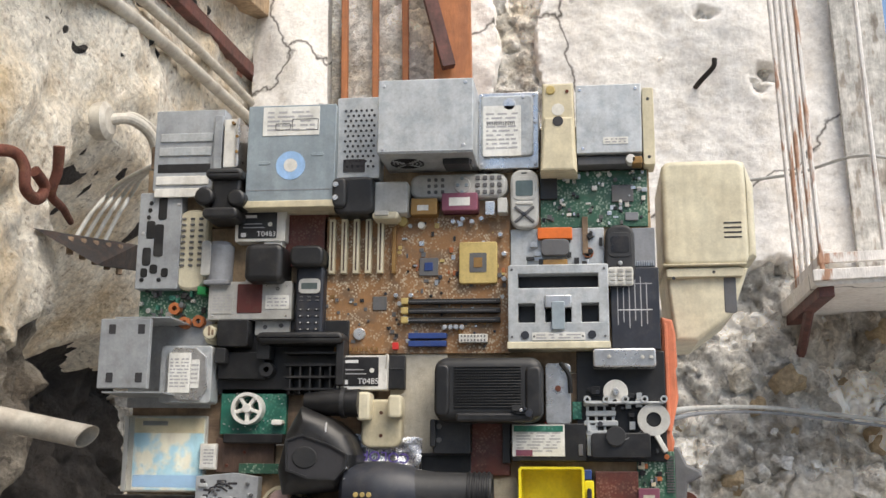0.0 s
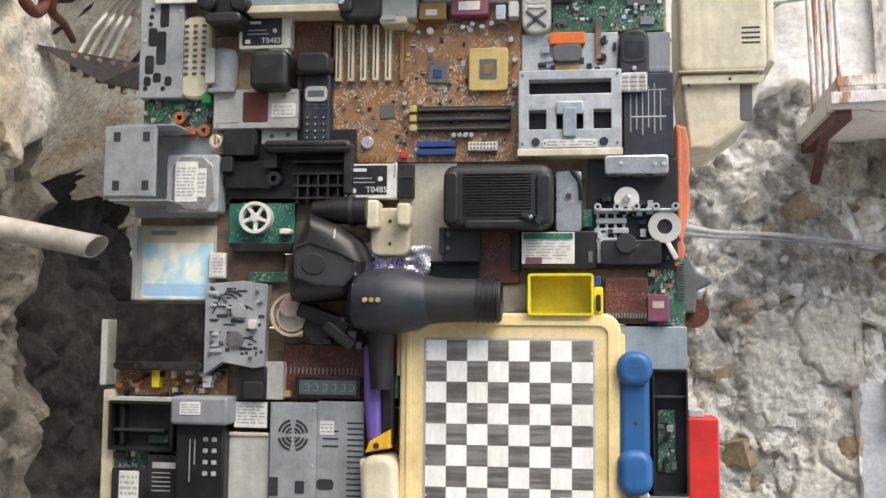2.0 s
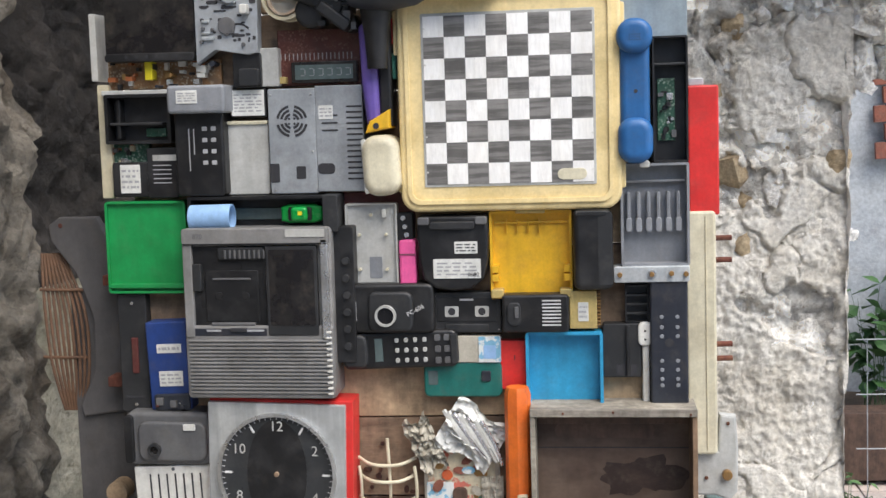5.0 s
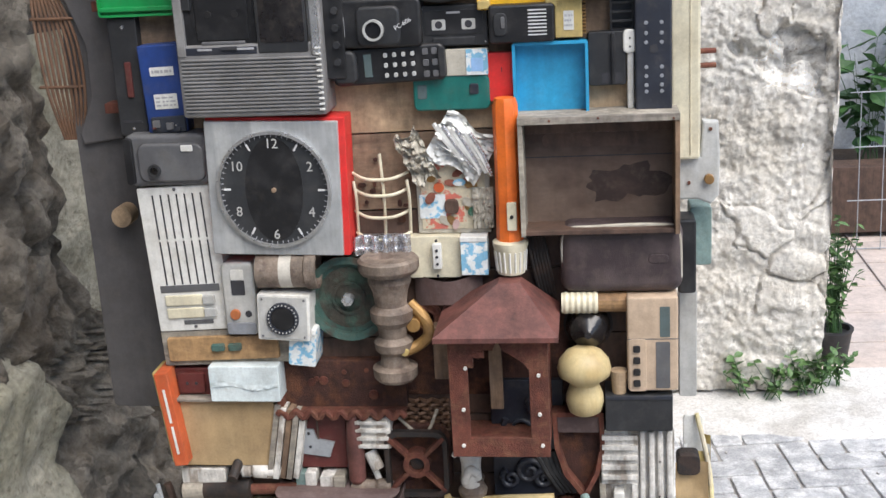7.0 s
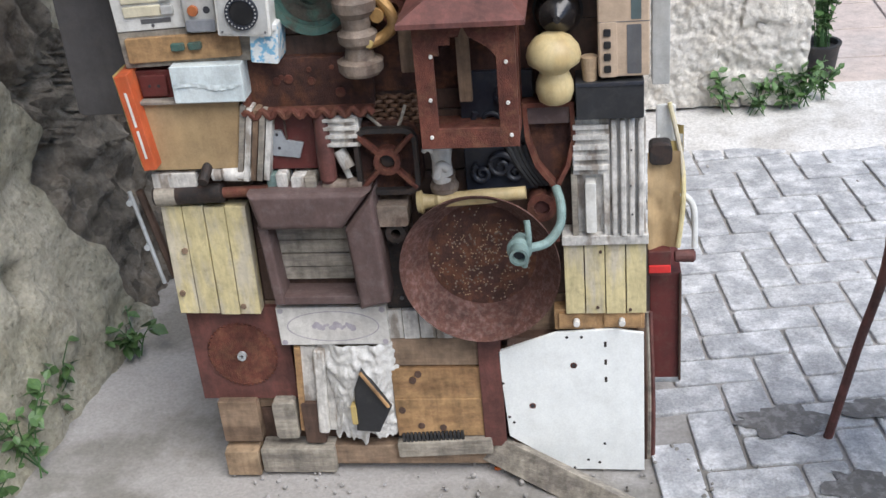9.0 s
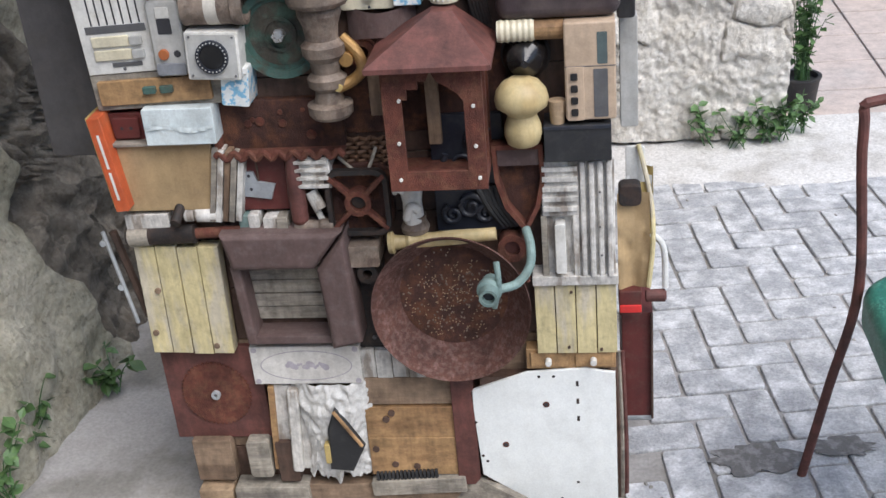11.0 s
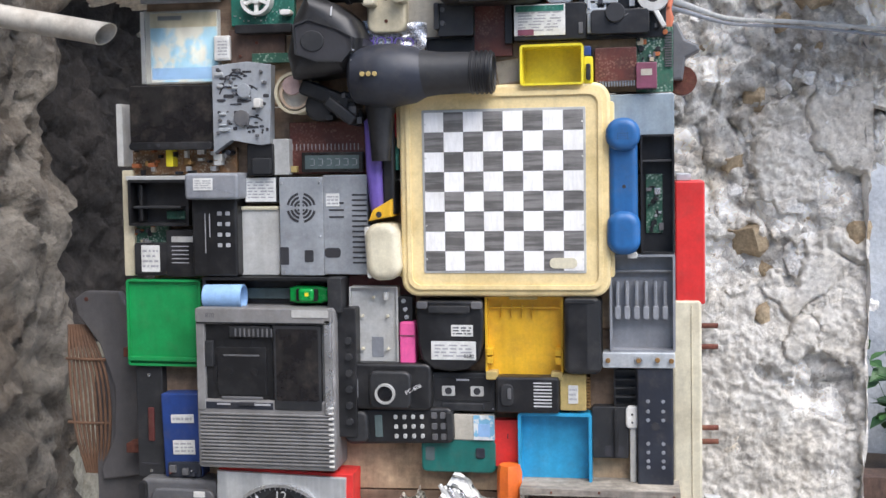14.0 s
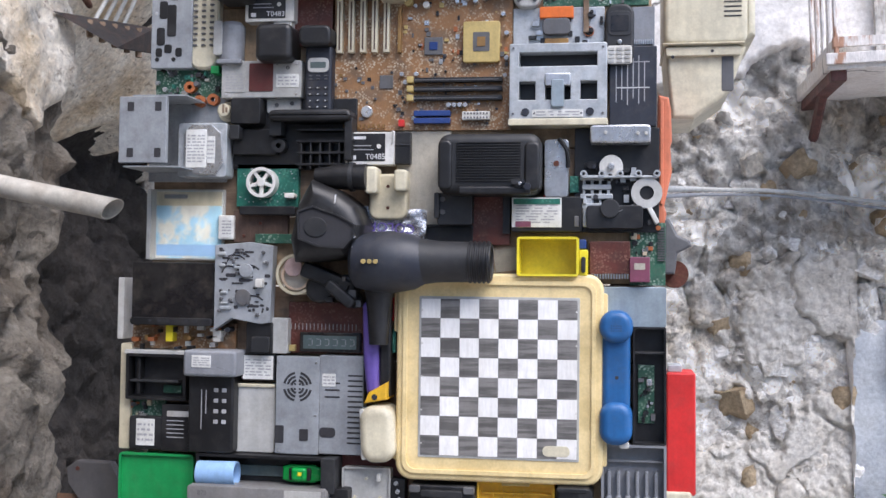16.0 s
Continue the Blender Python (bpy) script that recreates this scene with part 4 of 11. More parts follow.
for k in range(1600):
    x, z = rng.uniform(0.38, 1.42), rng.uniform(1.5, 2.85)
    r = rng.choice((0.03, 0.045, 0.06, 0.09, 0.12))
    if (z < 1.95 and x > 1.2) or (z < 1.75 and rng.random() < 0.6) or (z > 2.6 and rng.random() < 0.6) or len(laid) > 130:
        continue
    if any((x - a) ** 2 + (z - c) ** 2 < (0.62 * (r + s)) ** 2 for a, c, s in laid):
        continue
    laid.append((x, z, r))
    o = new("stone", lumps[k % 12])
    o.parent = back
    y = WALL_B - 0.05 * fbm(x * 1.3, 3, z * 1.3) + rng.uniform(-0.008, 0.022)
    o.matrix_basis = pose(x, y, z, rng.uniform(-25, 25), rng.uniform(-40, 40), rng.uniform(-25, 25)) @ Matrix.Diagonal((r * rng.uniform(0.9, 1.4), r * 0.8, r * rng.uniform(0.7, 1.0), 1))


# ---- the panel ----
panel = tagged(new("salvage_board"), "tall upright board wall of weathered planks carrying the salvage", "panel")
panel.location = (-0.09, 0, GROUND)
z = GROUND + 0.03
rng = random.Random(4)
while z < 2.77:
    h = min(rng.uniform(0.11, 0.17), 2.80 - z)
    left = -0.53 - 0.03 * max(0, 1 - abs(z - 1.8) / 1.2)
    wide = 0.36 - left
    o = part("board", slab((left + 0.36) / 2 + 0.09, z + h / 2 - GROUND, wide, h - 0.003, -0.025, rng.uniform(-0.003, 0.0), 0.001, 0.001), rng.choice(("ply", "wood", "ply") if z > 1.25 else ("wood", "darkwood")), panel)
    z += h
for x in (-0.48, 0.31):
    part("batten", slab(x + 0.09, 1.35, 0.05, 2.6, -0.075, -0.025, 0.002, 0.002), "darkwood", panel)
part("foot", slab(-0.39, 0.06, 0.08, 0.12, -0.3, -0.08), "darkwood", panel)
part("foot", slab(0.4, 0.06, 0.08, 0.12, -0.3, -0.08), "darkwood", panel)

t = Thing("chess_board", "yellowed plastic folding chess board with worn paper squares", "chess board", 0.089, 1.873, 0.350, 0.351)
W, Hh = t.w, t.h
rim = part("rim", [prism(rounded(0, 0, W, Hh, 0.028, 6), 0.0, 0.045, 0.006)], "chessrim", t.e)
part("raised_edge", ring(rounded(0, 0, W * 0.93, Hh * 0.93, 0.02, 6), rounded(0, 0, W * 0.89, Hh * 0.89, 0.016, 6), 0.04, 0.049), "chessrim", t.e)
part("border", slab(0, 0, W * 0.775, Hh * 0.775, 0.044, 0.0465, 0.002, 0.0005), "lightgrey", t.e)
q = W * 0.754 / 8
squares = {}
for i in range(8):
    for j in range(8):
        k = "chesswhite" if (i + j) % 2 else "chessdark"
        u, v = (i - 3.5) * q, (j - 3.5) * q
        if k not in squares:
            squares[k] = part("square", slab(0, 0, q * 0.985, q * 0.985, 0.046, 0.0476, 0, 0), k, t.e)
            squares[k].location = (u, 0, v)
        else:
            o = new("square", squares[k].data)
            o.parent, o.location = t.e, (u, 0, v)
for v in (0.31, -0.31):
    for u in (-0.503, 0.503):
        t.slab("hinge", u, v, 0.03, 0.2, 0.005, 0.035, "chessrim", 0.004)
for a in range(5):
    t.dots("rivet", [(-0.372, 0.32 - a * 0.16), (0.372, 0.32 - a * 0.16)], 0.0016, 0.046, 0.048, "white")
t.slab("torn_paper", 0.28, -0.34, 0.13, 0.05, 0.0476, 0.0484, "cream", 0.008)


# ---- electronics, upper rows ----
t = Thing("computer_case_panel", "grey steel back panel of a computer case with slots and ports", "case panel", -0.477, 2.581, 0.155, 0.324)
t.slab("upper_plate", 0.08, 0.265, 0.82, 0.46, 0, 0.034, "steel", 0.003)
t.slab("lower_plate", -0.23, -0.24, 0.5, 0.54, 0, 0.028, "steel", 0.003)
t.slab("flange", 0.44, 0.24, 0.1, 0.42, 0, 0.045, "steel", 0.002)
for k, (v, mt) in enumerate(((0.335, "zinc"), (0.255, "zinc"), (0.16, "black"), (0.09, "white"), (0.02, "white"))):
    t.slab("slot_cover" if mt != "black" else "open_slot", 0.05 - 0.01 * k, v, 0.62, 0.05, 0.034, 0.037 if mt != "black" else 0.0345, mt, 0.002)
for u, v, su, sv in ((-0.2, -0.06, 0.1, 0.13), (-0.33, -0.18, 0.1, 0.1), (-0.23, -0.24, 0.11, 0.18), (-0.36, -0.33, 0.1, 0.1), (-0.27, -0.4, 0.09, 0.05), (-0.38, -0.42, 0.08, 0.05), (-0.14, -0.42, 0.08, 0.05)):
    t.slab("port", u, v, su, sv, 0.028, 0.0295, "black", 0.004)
t.dots("jack", [(-0.34, -0.03), (-0.35, -0.07), (-0.36, -0.11), (-0.4, -0.46), (-0.2, -0.46)], 0.004, 0.028, 0.0295, "black")
t.screws([(-0.02, -0.04), (0.44, 0.37), (-0.42, -0.2)], 0.028)

t = Thing("drive_bracket", "narrow white metal mounting bracket with bent ears", "bracket", -0.382, 2.673, 0.030, 0.089)
t.slab("plate", -0.1, 0, 0.75, 1, 0, 0.05, "white", 0.002)
t.slab("edge", 0.4, 0, 0.16, 1, 0, 0.055, "chrome", 0.001)
t.dots("rivet", [(0.38, 0.12), (0.38, -0.2), (0.1, 0.4)], 0.003, 0.05, 0.057, "brass")

t = Thing("speaker_holder", "black plastic cradle with two round side knobs", "holder", -0.389, 2.574, 0.082, 0.097)
t.slab("body", 0.08, 0.05, 0.62, 0.9, 0, 0.07, "black", 0.012, 0.006)
t.slab("top_rail", 0.08, 0.36, 0.8, 0.2, 0.03, 0.085, "charcoal", 0.01, 0.006)
t.cyl("knob", -0.33, -0.05, 0.017, 0.01, 0.085, "black", b=0.006)
t.cyl("knob", 0.36, -0.1, 0.016, 0.01, 0.085, "black", b=0.006)
t.slab("lip", 0.05, -0.38, 0.75, 0.2, 0.02, 0.09, "black", 0.008, 0.005)

t = Thing("optical_drive", "blue-grey metal optical disc drive with white label and beige front", "disc drive", -0.271, 2.649, 0.157, 0.176)
t.slab("shell", 0, 0, 1, 1, 0, 0.062, "drive", 0.003, 0.0015)
t.slab("front_bezel", 0, -0.53, 1.02, 0.07, 0.0, 0.068, "beige", 0.003)
p = t.label(-0.13 + 0.12, 0.33, 0.64, 0.3, 0.062, 5, seed=3)
for u, v, su, sv in ((-0.1, 0.27, 0.17, 0.07), (0.15, 0.29, 0.3, 0.12)):
    part("label_box", ring(rounded(u * t.w, v * t.h, su * t.w, sv * t.h, 0.002), rounded(u * t.w, v * t.h, su * t.w - 0.002, sv * t.h - 0.002, 0.0012), 0.0632, 0.0637), "ink", t.e)
t.cyl("round_sticker", 0.0, -0.13, 0.026, 0.062, 0.0628, "paleblue", b=0)
t.cyl("sticker_core", 0.0, -0.13, 0.012, 0.0628, 0.0633, "white", b=0)
t.slab("pressed_mark", -0.3, -0.1, 0.14, 0.035, 0.062, 0.0632, "drive", 0.003, 0.001)
t.slab("pressed_mark", 0.3, -0.02, 0.14, 0.035, 0.062, 0.0632, "drive", 0.003, 0.001)
t.slab("seam", 0, -0.38, 1, 0.008, 0.062, 0.0626, "grey", 0, 0)
t.slab("tray_door", -0.02, -0.566, 0.8, 0.003, 0.012, 0.03, "cream", 0.001, 0)

t = Thing("perforated_shield", "pale steel shield plate with rows of round holes", "shield plate", -0.157, 2.677, 0.077, 0.156)
t.slab("plate", 0, 0.02, 1, 0.96, 0, 0.042, "zinc", 0.003)
t.dots("hole", [(-0.3 + 0.12 * i + (0.06 if j % 2 else 0), 0.34 - 0.06 * j) for j in range(12) for i in range(6)], 0.0024, 0.042, 0.0432, "ink", 8, 0)
t.slab("opening", -0.08, -0.31, 0.5, 0.15, 0.042, 0.0432, "ink", 0.002, 0)
t.slab("tab", -0.1, -0.48, 0.55, 0.04, 0.0, 0.046, "zinc", 0.002)

t = Thing("power_supply", "large galvanised steel computer power supply with a round fan grille underneath", "power supply", -0.028, 2.692, 0.161, 0.132)
t.slab("shell", 0, 0, 1, 1, 0, 0.118, "zinc", 0.002, 0.002)
t.slab("side_seam", 0, -0.47, 1.004, 0.02, 0.0, 0.1195, "steel", 0.001)
H2 = -0.5 * t.h
for k, r in enumerate((0.029, 0.022, 0.015)):
    g = part("grille_slot", ring(disc(0, 0, r, 28), disc(0, 0, r - 0.0035, 28), 0, 0.0012), "black", t.e)
    g.matrix_basis = pose(-0.3 * t.w + 0.01, -0.06, H2 - 0.0002, 90, 0, 0)
g = part("grille_hub", prism(disc(0, 0, 0.008, 20), 0, 0.0016, 0.0005), "black", t.e)
g.matrix_basis = pose(-0.3 * t.w + 0.01, -0.06, H2 - 0.0002, 90, 0, 0)
for a in (45, 135, 225, 315):
    g = part("grille_spoke", slab(0.018, 0, 0.026, 0.003, 0, 0.002, 0, 0), "zinc", t.e)
    g.matrix_basis = pose(-0.3 * t.w + 0.01, -0.06, H2 - 0.0004, 90, 0, 0) @ pose(0, 0, 0, 0, a, 0)
part("power_socket", slab(0.3 * t.w, H2 - 0.004, 0.045, 0.012, 0.04, 0.085), "charcoal", t.e)
part("switch", slab(0.42 * t.w, H2 - 0.003, 0.014, 0.01, 0.05, 0.075), "darkgrey", t.e)
t.screws([(-0.44, 0.42), (0.4, -0.4), (-0.44, -0.44), (0.42, 0.44)], 0.118)

t = Thing("hard_disk", "silver hard disk drive with a barcoded white label", "hard disk", 0.105, 2.692, 0.106, 0.140, group="hard disks")
t.slab("casting", 0, 0, 1, 1, 0, 0.028, "chrome", 0.004)
t.slab("cover", -0.02, 0.05, 0.86, 0.8, 0.028, 0.034, "zinc", 0.008, 0.003)
p = t.label(-0.1, -0.02, 0.62, 0.66, 0.034, 9, seed=5)
t.rows("barcode", -0.34, 0.08, 0.1, 0.08, 16, 1, 0.012, 0.05, 0.0352, 0.0356, "ink", 0, 0)
t.cyl("bearing_cap", 0.02, 0.33, 0.011, 0.034, 0.0352, "chrome")
t.text("OK", -0.02, -0.3, 0.008, 0.0353, "ink") if False else None
t.screws([(-0.44, 0.45), (0.42, 0.45), (-0.44, -0.45), (0.44, -0.45), (0.44, 0.1), (0.25, 0.42)], 0.034)

t = Thing("beige_bracket", "yellowed plastic upright casing with a round hole and screw", "casing", 0.192, 2.688, 0.063, 0.163)
part("body", prism([(-0.5 * t.w, -0.5 * t.h), (0.5 * t.w, -0.5 * t.h), (0.42 * t.w, 0.5 * t.h), (-0.42 * t.w, 0.5 * t.h)], 0, 0.05, 0.004), "beige", t.e)
part("lower_face", prism([(-0.48 * t.w, -0.49 * t.h), (0.46 * t.w, -0.49 * t.h), (0.4 * t.w, 0.1 * t.h), (-0.38 * t.w, 0.1 * t.h)], 0.04, 0.06, 0.004), "beige", t.e)
t.cyl("hole", 0.0, 0.02 + 0.03, 0.009, 0.05, 0.0612, "ink", b=0)
t.cyl("disc_mark", 0.0, 0.2, 0.011, 0.05, 0.0508, "white", b=0)
t.cyl("screw_boss", -0.2, 0.42, 0.008, 0.05, 0.053, "gold")
t.dots("rivet", [(0.25, 0.4)], 0.003, 0.05, 0.053, "rust")

t = Thing("floppy_drive", "silver floppy disk drive with small label and open front", "disk drive", 0.278, 2.700, 0.111, 0.127)
t.slab("shell", 0, 0.02, 1, 0.98, 0, 0.05, "zinc", 0.003)
t.slab("front", 0, -0.55, 0.98, 0.12, 0.0, 0.04, "darkgrey", 0.002)
t.label(0.1, -0.3, 0.38, 0.1, 0.05, 2, seed=8)
t.cyl("eject_button", 0.32, -0.56, 0.008, 0.03, 0.05, "white")
t.slab("brass_stop", 0.42, -0.58, 0.16, 0.1, 0.02, 0.05, "brass")
t.screws([(-0.4, -0.4), (0.42, 0.44), (-0.44, 0.44)], 0.05)

t = Thing("beige_edge_strip", "narrow beige plastic edging strip", "strip", 0.346, 2.694, 0.020, 0.141)
t.slab("strip", 0, 0, 1, 1, -0.02, 0.03, "beige", 0.004)
t.dots("hole", [(0, 0.35), (0, -0.4)], 0.003, 0.03, 0.0305, "ink", b=0)

mon = Thing("monitor_housing", "yellowed beige computer monitor back housing hung beside the panel", "monitor", 0.438, 2.492, 0.152, 0.323, back=-0.05)
w, h = mon.w, mon.h
mon.slab("shell", 0.02, 0.2, 0.96, 0.6, -0.2, 0.0, "cream", 0.018, 0.01)
part("side_curve", prism([(0.44 * w, -0.08 * h), (0.6 * w, -0.04 * h), (0.6 * w, 0.36 * h), (0.5 * w, 0.5 * h), (0.42 * w, 0.5 * h)], -0.24, -0.012, 0.012), "cream", mon.e)
part("lower_shell", prism([(-0.36 * w, -0.5 * h), (-0.1 * w, -0.5 * h), (0.3 * w, -0.36 * h), (0.5 * w, -0.1 * h), (-0.44 * w, -0.1 * h)], -0.22, -0.015, 0.008), "cream", mon.e)
mon.slab("seam", 0.0, -0.09, 0.94, 0.012, -0.2, 0.002, "beige", 0.002)
mon.slab("step", 0.0, -0.13, 0.86, 0.05, -0.2, -0.004, "cream", 0.004)
mon.rows("vent_slot", 0.33, 0.06, 0.33, 0.14, 1, 4, 0.2, 0.008, 0.0, 0.0012, "ink")
mon.slab("recess", 0.28, -0.25, 0.14, 0.2, -0.02, -0.014, "darkgrey", 0.004)
mon.dots("screw_hole", [(0.1, -0.13), (-0.35, -0.16)], 0.003, -0.005, -0.0035, "ink")

t = Thing("door_camera", "small black plastic adapter block with two bright screws", "adapter", -0.161, 2.571, 0.073, 0.067)
t.slab("body", 0.02, 0, 0.96, 1, 0, 0.06, "black", 0.012, 0.006)
t.slab("cap", -0.3, 0.05, 0.35, 0.8, 0.03, 0.07, "charcoal", 0.01, 0.006)
t.dots("terminal", [(-0.38, 0.25), (-0.38, -0.1)], 0.005, 0.07, 0.073, "chrome")

t = Thing("grey_adapter", "pale grey plastic plug adapter with a rounded lip", "adapter", -0.098, 2.564, 0.061, 0.069)
t.slab("body", 0, 0.08, 1, 0.84, 0, 0.045, "lightgrey", 0.006, 0.004)
t.slab("lip", -0.12, -0.4, 0.76, 0.2, 0, 0.052, "cream", 0.006, 0.004)
t.slab("latch", -0.22, -0.36, 0.4, 0.12, 0.05, 0.056, "lightgrey", 0.003)


def remote(label, x, z, w, h, mat, buttons, back=0.0, turn=0.0, cols=4, rows_=7, upright=True, ring_at=None):
    """A remote control with a keypad of separate buttons."""
    t = Thing("remote_control", label, "remote control", x, z, w, h, back, turn, group="remote controls")
    t.slab("case", 0, 0, 1, 1, 0, 0.022, mat, min(w, h) * 0.4, 0.005, n=6)
    t.slab("face", 0, 0, 0.9 if upright else 0.95, 0.95 if upright else 0.86, 0.021, 0.0232, mat, min(w, h) * 0.34, 0.001, n=6)
    if upright:
        t.rows("button", -0.28, -0.2, 0.28, 0.38, cols, rows_, 0.14, 0.028, 0.023, 0.0262, buttons, 0.0015)
    else:
        t.rows("button", -0.3, -0.25, -0.16, 0.25, 3, 3, 0.035, 0.13, 0.023, 0.0262, buttons, 0.0015)
        t.rows("button", 0.2, -0.28, 0.42, 0.3, 4, 3, 0.045, 0.16, 0.023, 0.0262, buttons, 0.0015)
    if ring_at:
        t.cyl("navigation_ring", ring_at[0], ring_at[1], 0.0145, 0.023, 0.026, "lightgrey", "pale blue-grey navigation ring")
        t.dots("navigation_key", [(ring_at[0] + 0.045 * math.cos(a) * (1 if not upright else 4), ring_at[1] + (0.28 if not upright else 0.055) * math.sin(a)) for a in (0, 1.57, 3.14, 4.71)], 0.0035, 0.026, 0.0278, "drive")
    return t


remote("cream remote control with rows of small grey buttons", -0.454, 2.487, 0.055, 0.145, "cream", "darkgrey", cols=3, rows_=9)
remote("silver-grey remote control laid level with round navigation ring", 0.017, 2.594, 0.170, 0.044, "lightgrey", "darkgrey", upright=False, ring_at=(0.04, 0))

t = Thing("ribbon_connector", "grey plastic connector hood with a rounded ribbed top", "connector", -0.402, 2.460, 0.056, 0.078)
part("hood", lathe([(-0.45 * t.h, 0.4 * t.w), (0.4 * t.h, 0.42 * t.w), (0.5 * t.h, 0.3 * t.w)], "v", (0, 0, 0.018), 20), "grey", t.e)
t.slab("clip", -0.35, 0.1, 0.3, 0.8, 0, 0.04, "lightgrey", 0.004)
t.slab("foot", 0.05, -0.46, 0.8, 0.1, 0, 0.045, "grey", 0.002)


def cartridge(number, x, z, w, h):
    """An ink cartridge: white body, black label with its type number."""
    t = Thing("ink_cartridge", "printer ink cartridge with black label marked %s on white plastic" % number, "ink cartridge", x, z, w, h, 0.005, group="ink cartridges")
    t.slab("body", 0, 0, 1, 1, 0, 0.028, "white", 0.003)
    t.slab("black_label", -0.05, 0.03, 0.76, 0.84, 0.028, 0.029, "black", 0.002, 0.0003)
    part("clip", tube(uvw(bend([(0.4 * w, 0.42 * h, 0.02), (0.5 * w, 0.5 * h, 0.028), (0.49 * w, 0.2 * h, 0.028), (0.42 * w, 0.05 * h, 0.024)])), 0.0022), "white", t.e)
    t.cyl("white_dot", 0.2, 0.06, 0.004, 0.029, 0.0296, "white", b=0)
    t.slab("logo_bar", -0.22, 0.32, 0.3, 0.09, 0.029, 0.0296, "whiteprint", 0.001, 0)
    t.text(number, 0.13, -0.26, h * 0.24, 0.0293, "whiteprint")
    t.slab("print_bar", -0.14, 0.08, 0.36, 0.03, 0.029, 0.0296, "greyink", 0, 0)
    t.slab("print_bar", -0.12, -0.04, 0.42, 0.03, 0.029, 0.0296, "greyink", 0, 0)
    t.slab("mark", -0.32, -0.28, 0.1, 0.13, 0.029, 0.0296, "whiteprint", 0.001, 0)


cartridge("T0483", -0.329, 2.524, 0.090, 0.055)
cartridge("T0485", -0.143, 2.267, 0.086, 0.058)

t = Thing("brown_card", "dark red-brown printed circuit sheet", "circuit sheet", -0.255, 2.508, 0.081, 0.103)
t.slab("sheet", 0, 0, 1, 1, 0, 0.008, "pcbred", 0.001)

t = Thing("black_cube", "glossy black plastic power cube with rounded edges", "adapter", -0.312, 2.454, 0.066, 0.067)
t.slab("body", 0, 0, 1, 1, 0, 0.065, "black", 0.012, 0.01, n=6)
t.slab("side_clip", -0.55, -0.2, 0.2, 0.5, 0, 0.02, "white", 0.002)
t.slab("top_plug", 0.1, 0.6, 0.5, 0.25, 0, 0.03, "white", 0.003)

# motherboard
t = Thing("motherboard", "amber computer motherboard with cream expansion slots and processor socket", "motherboard", -0.058, 2.423, 0.324, 0.243)
W, Hh = t.w, t.h
t.slab("board", 0, 0, 1, 1, 0.0, 0.008, "pcbbrown", 0.002, 0.0004)
for k in range(5):
    u = 0.05 + k * 0.0655 - 0.5
    o = t.slab("expansion_slot", u, 0.31 - 0.035, 0.032, 0.4, 0.008, 0.02, "cream", 0.001, 0.001)
    t.slab("slot_gap", u, 0.275, 0.008, 0.36, 0.02, 0.0206, "darkwood", 0, 0)
t.slab("graphics_slot", -0.115, 0.24, 0.02, 0.34, 0.008, 0.02, "brass", 0.001)
so = t.slab("processor_socket", 0.334, 0.14, 0.2, 0.3, 0.008, 0.018, "gold", 0.004)
part("socket_well", slab(0.334 * W, 0.14 * Hh, 0.09 * W, 0.14 * Hh, 0.018, 0.0188, 0.002, 0), "darkgrey", so)
part("socket_core", slab(0.334 * W, 0.14 * Hh, 0.045 * W, 0.07 * Hh, 0.0186, 0.0196, 0.001, 0), "brass", so)
t.slab("chipset", 0.07, 0.12, 0.1, 0.13, 0.008, 0.012, "darkgrey", 0.001)
t.slab("chip_die", 0.07, 0.12, 0.045, 0.06, 0.012, 0.0135, "royal", 0.001)
t.slab("square_chip", -0.19, -0.14, 0.075, 0.1, 0.008, 0.0105, "darkgrey", 0.001)
for k in range(3):
    s = t.slab("memory_slot", 0.2, -0.135 - k * 0.067, 0.5, 0.035, 0.008, 0.019, "black", 0.001)
    t.slab("slot_gap", 0.2, -0.135 - k * 0.067, 0.46, 0.008, 0.019, 0.0196, "darkgrey", 0, 0)
    t.slab("gold_clip", -0.05, -0.135 - k * 0.067, 0.035, 0.045, 0.008, 0.026, "gold", 0.001)
for k in range(2):
    t.slab("drive_connector", 0.07, -0.38 - k * 0.055, 0.2, 0.04, 0.008, 0.02, "royal", 0.001)
t.slab("power_connector", 0.31, -0.4, 0.15, 0.06, 0.008, 0.02, "white", 0.001)
t.rows("pin", 0.25, -0.415, 0.37, -0.385, 8, 2, 0.008, 0.014, 0.02, 0.021, "darkgrey", 0, 0)
t.cyl("coin_battery", -0.295, -0.36, 0.0105, 0.008, 0.014, "chrome")
t.slab("audio_block", 0.05, 0.54, 0.14, 0.12, 0.0, 0.036, "brass", 0.002)
t.slab("audio_label", 0.045, 0.53, 0.06, 0.04, 0.036, 0.0366, "paper", 0, 0)
t.slab("parallel_port", 0.24, 0.57, 0.19, 0.13, 0.0, 0.036, "magenta", 0.003)
t.slab("port_label", 0.24, 0.57, 0.11, 0.06, 0.036, 0.0366, "paper", 0, 0)
t.slab("usb_port", 0.4, 0.52, 0.05, 0.1, 0.0, 0.034, "chrome", 0.001)
t.slab("keyboard_port", 0.465, 0.54, 0.05, 0.11, 0.0, 0.034, "lightgrey", 0.002)
t.cyl("yellow_coil", -0.07, 0.45, 0.0085, 0.008, 0.02, "gold")
t.cyl("white_coil", 0.03, 0.42, 0.006, 0.008, 0.02, "white")
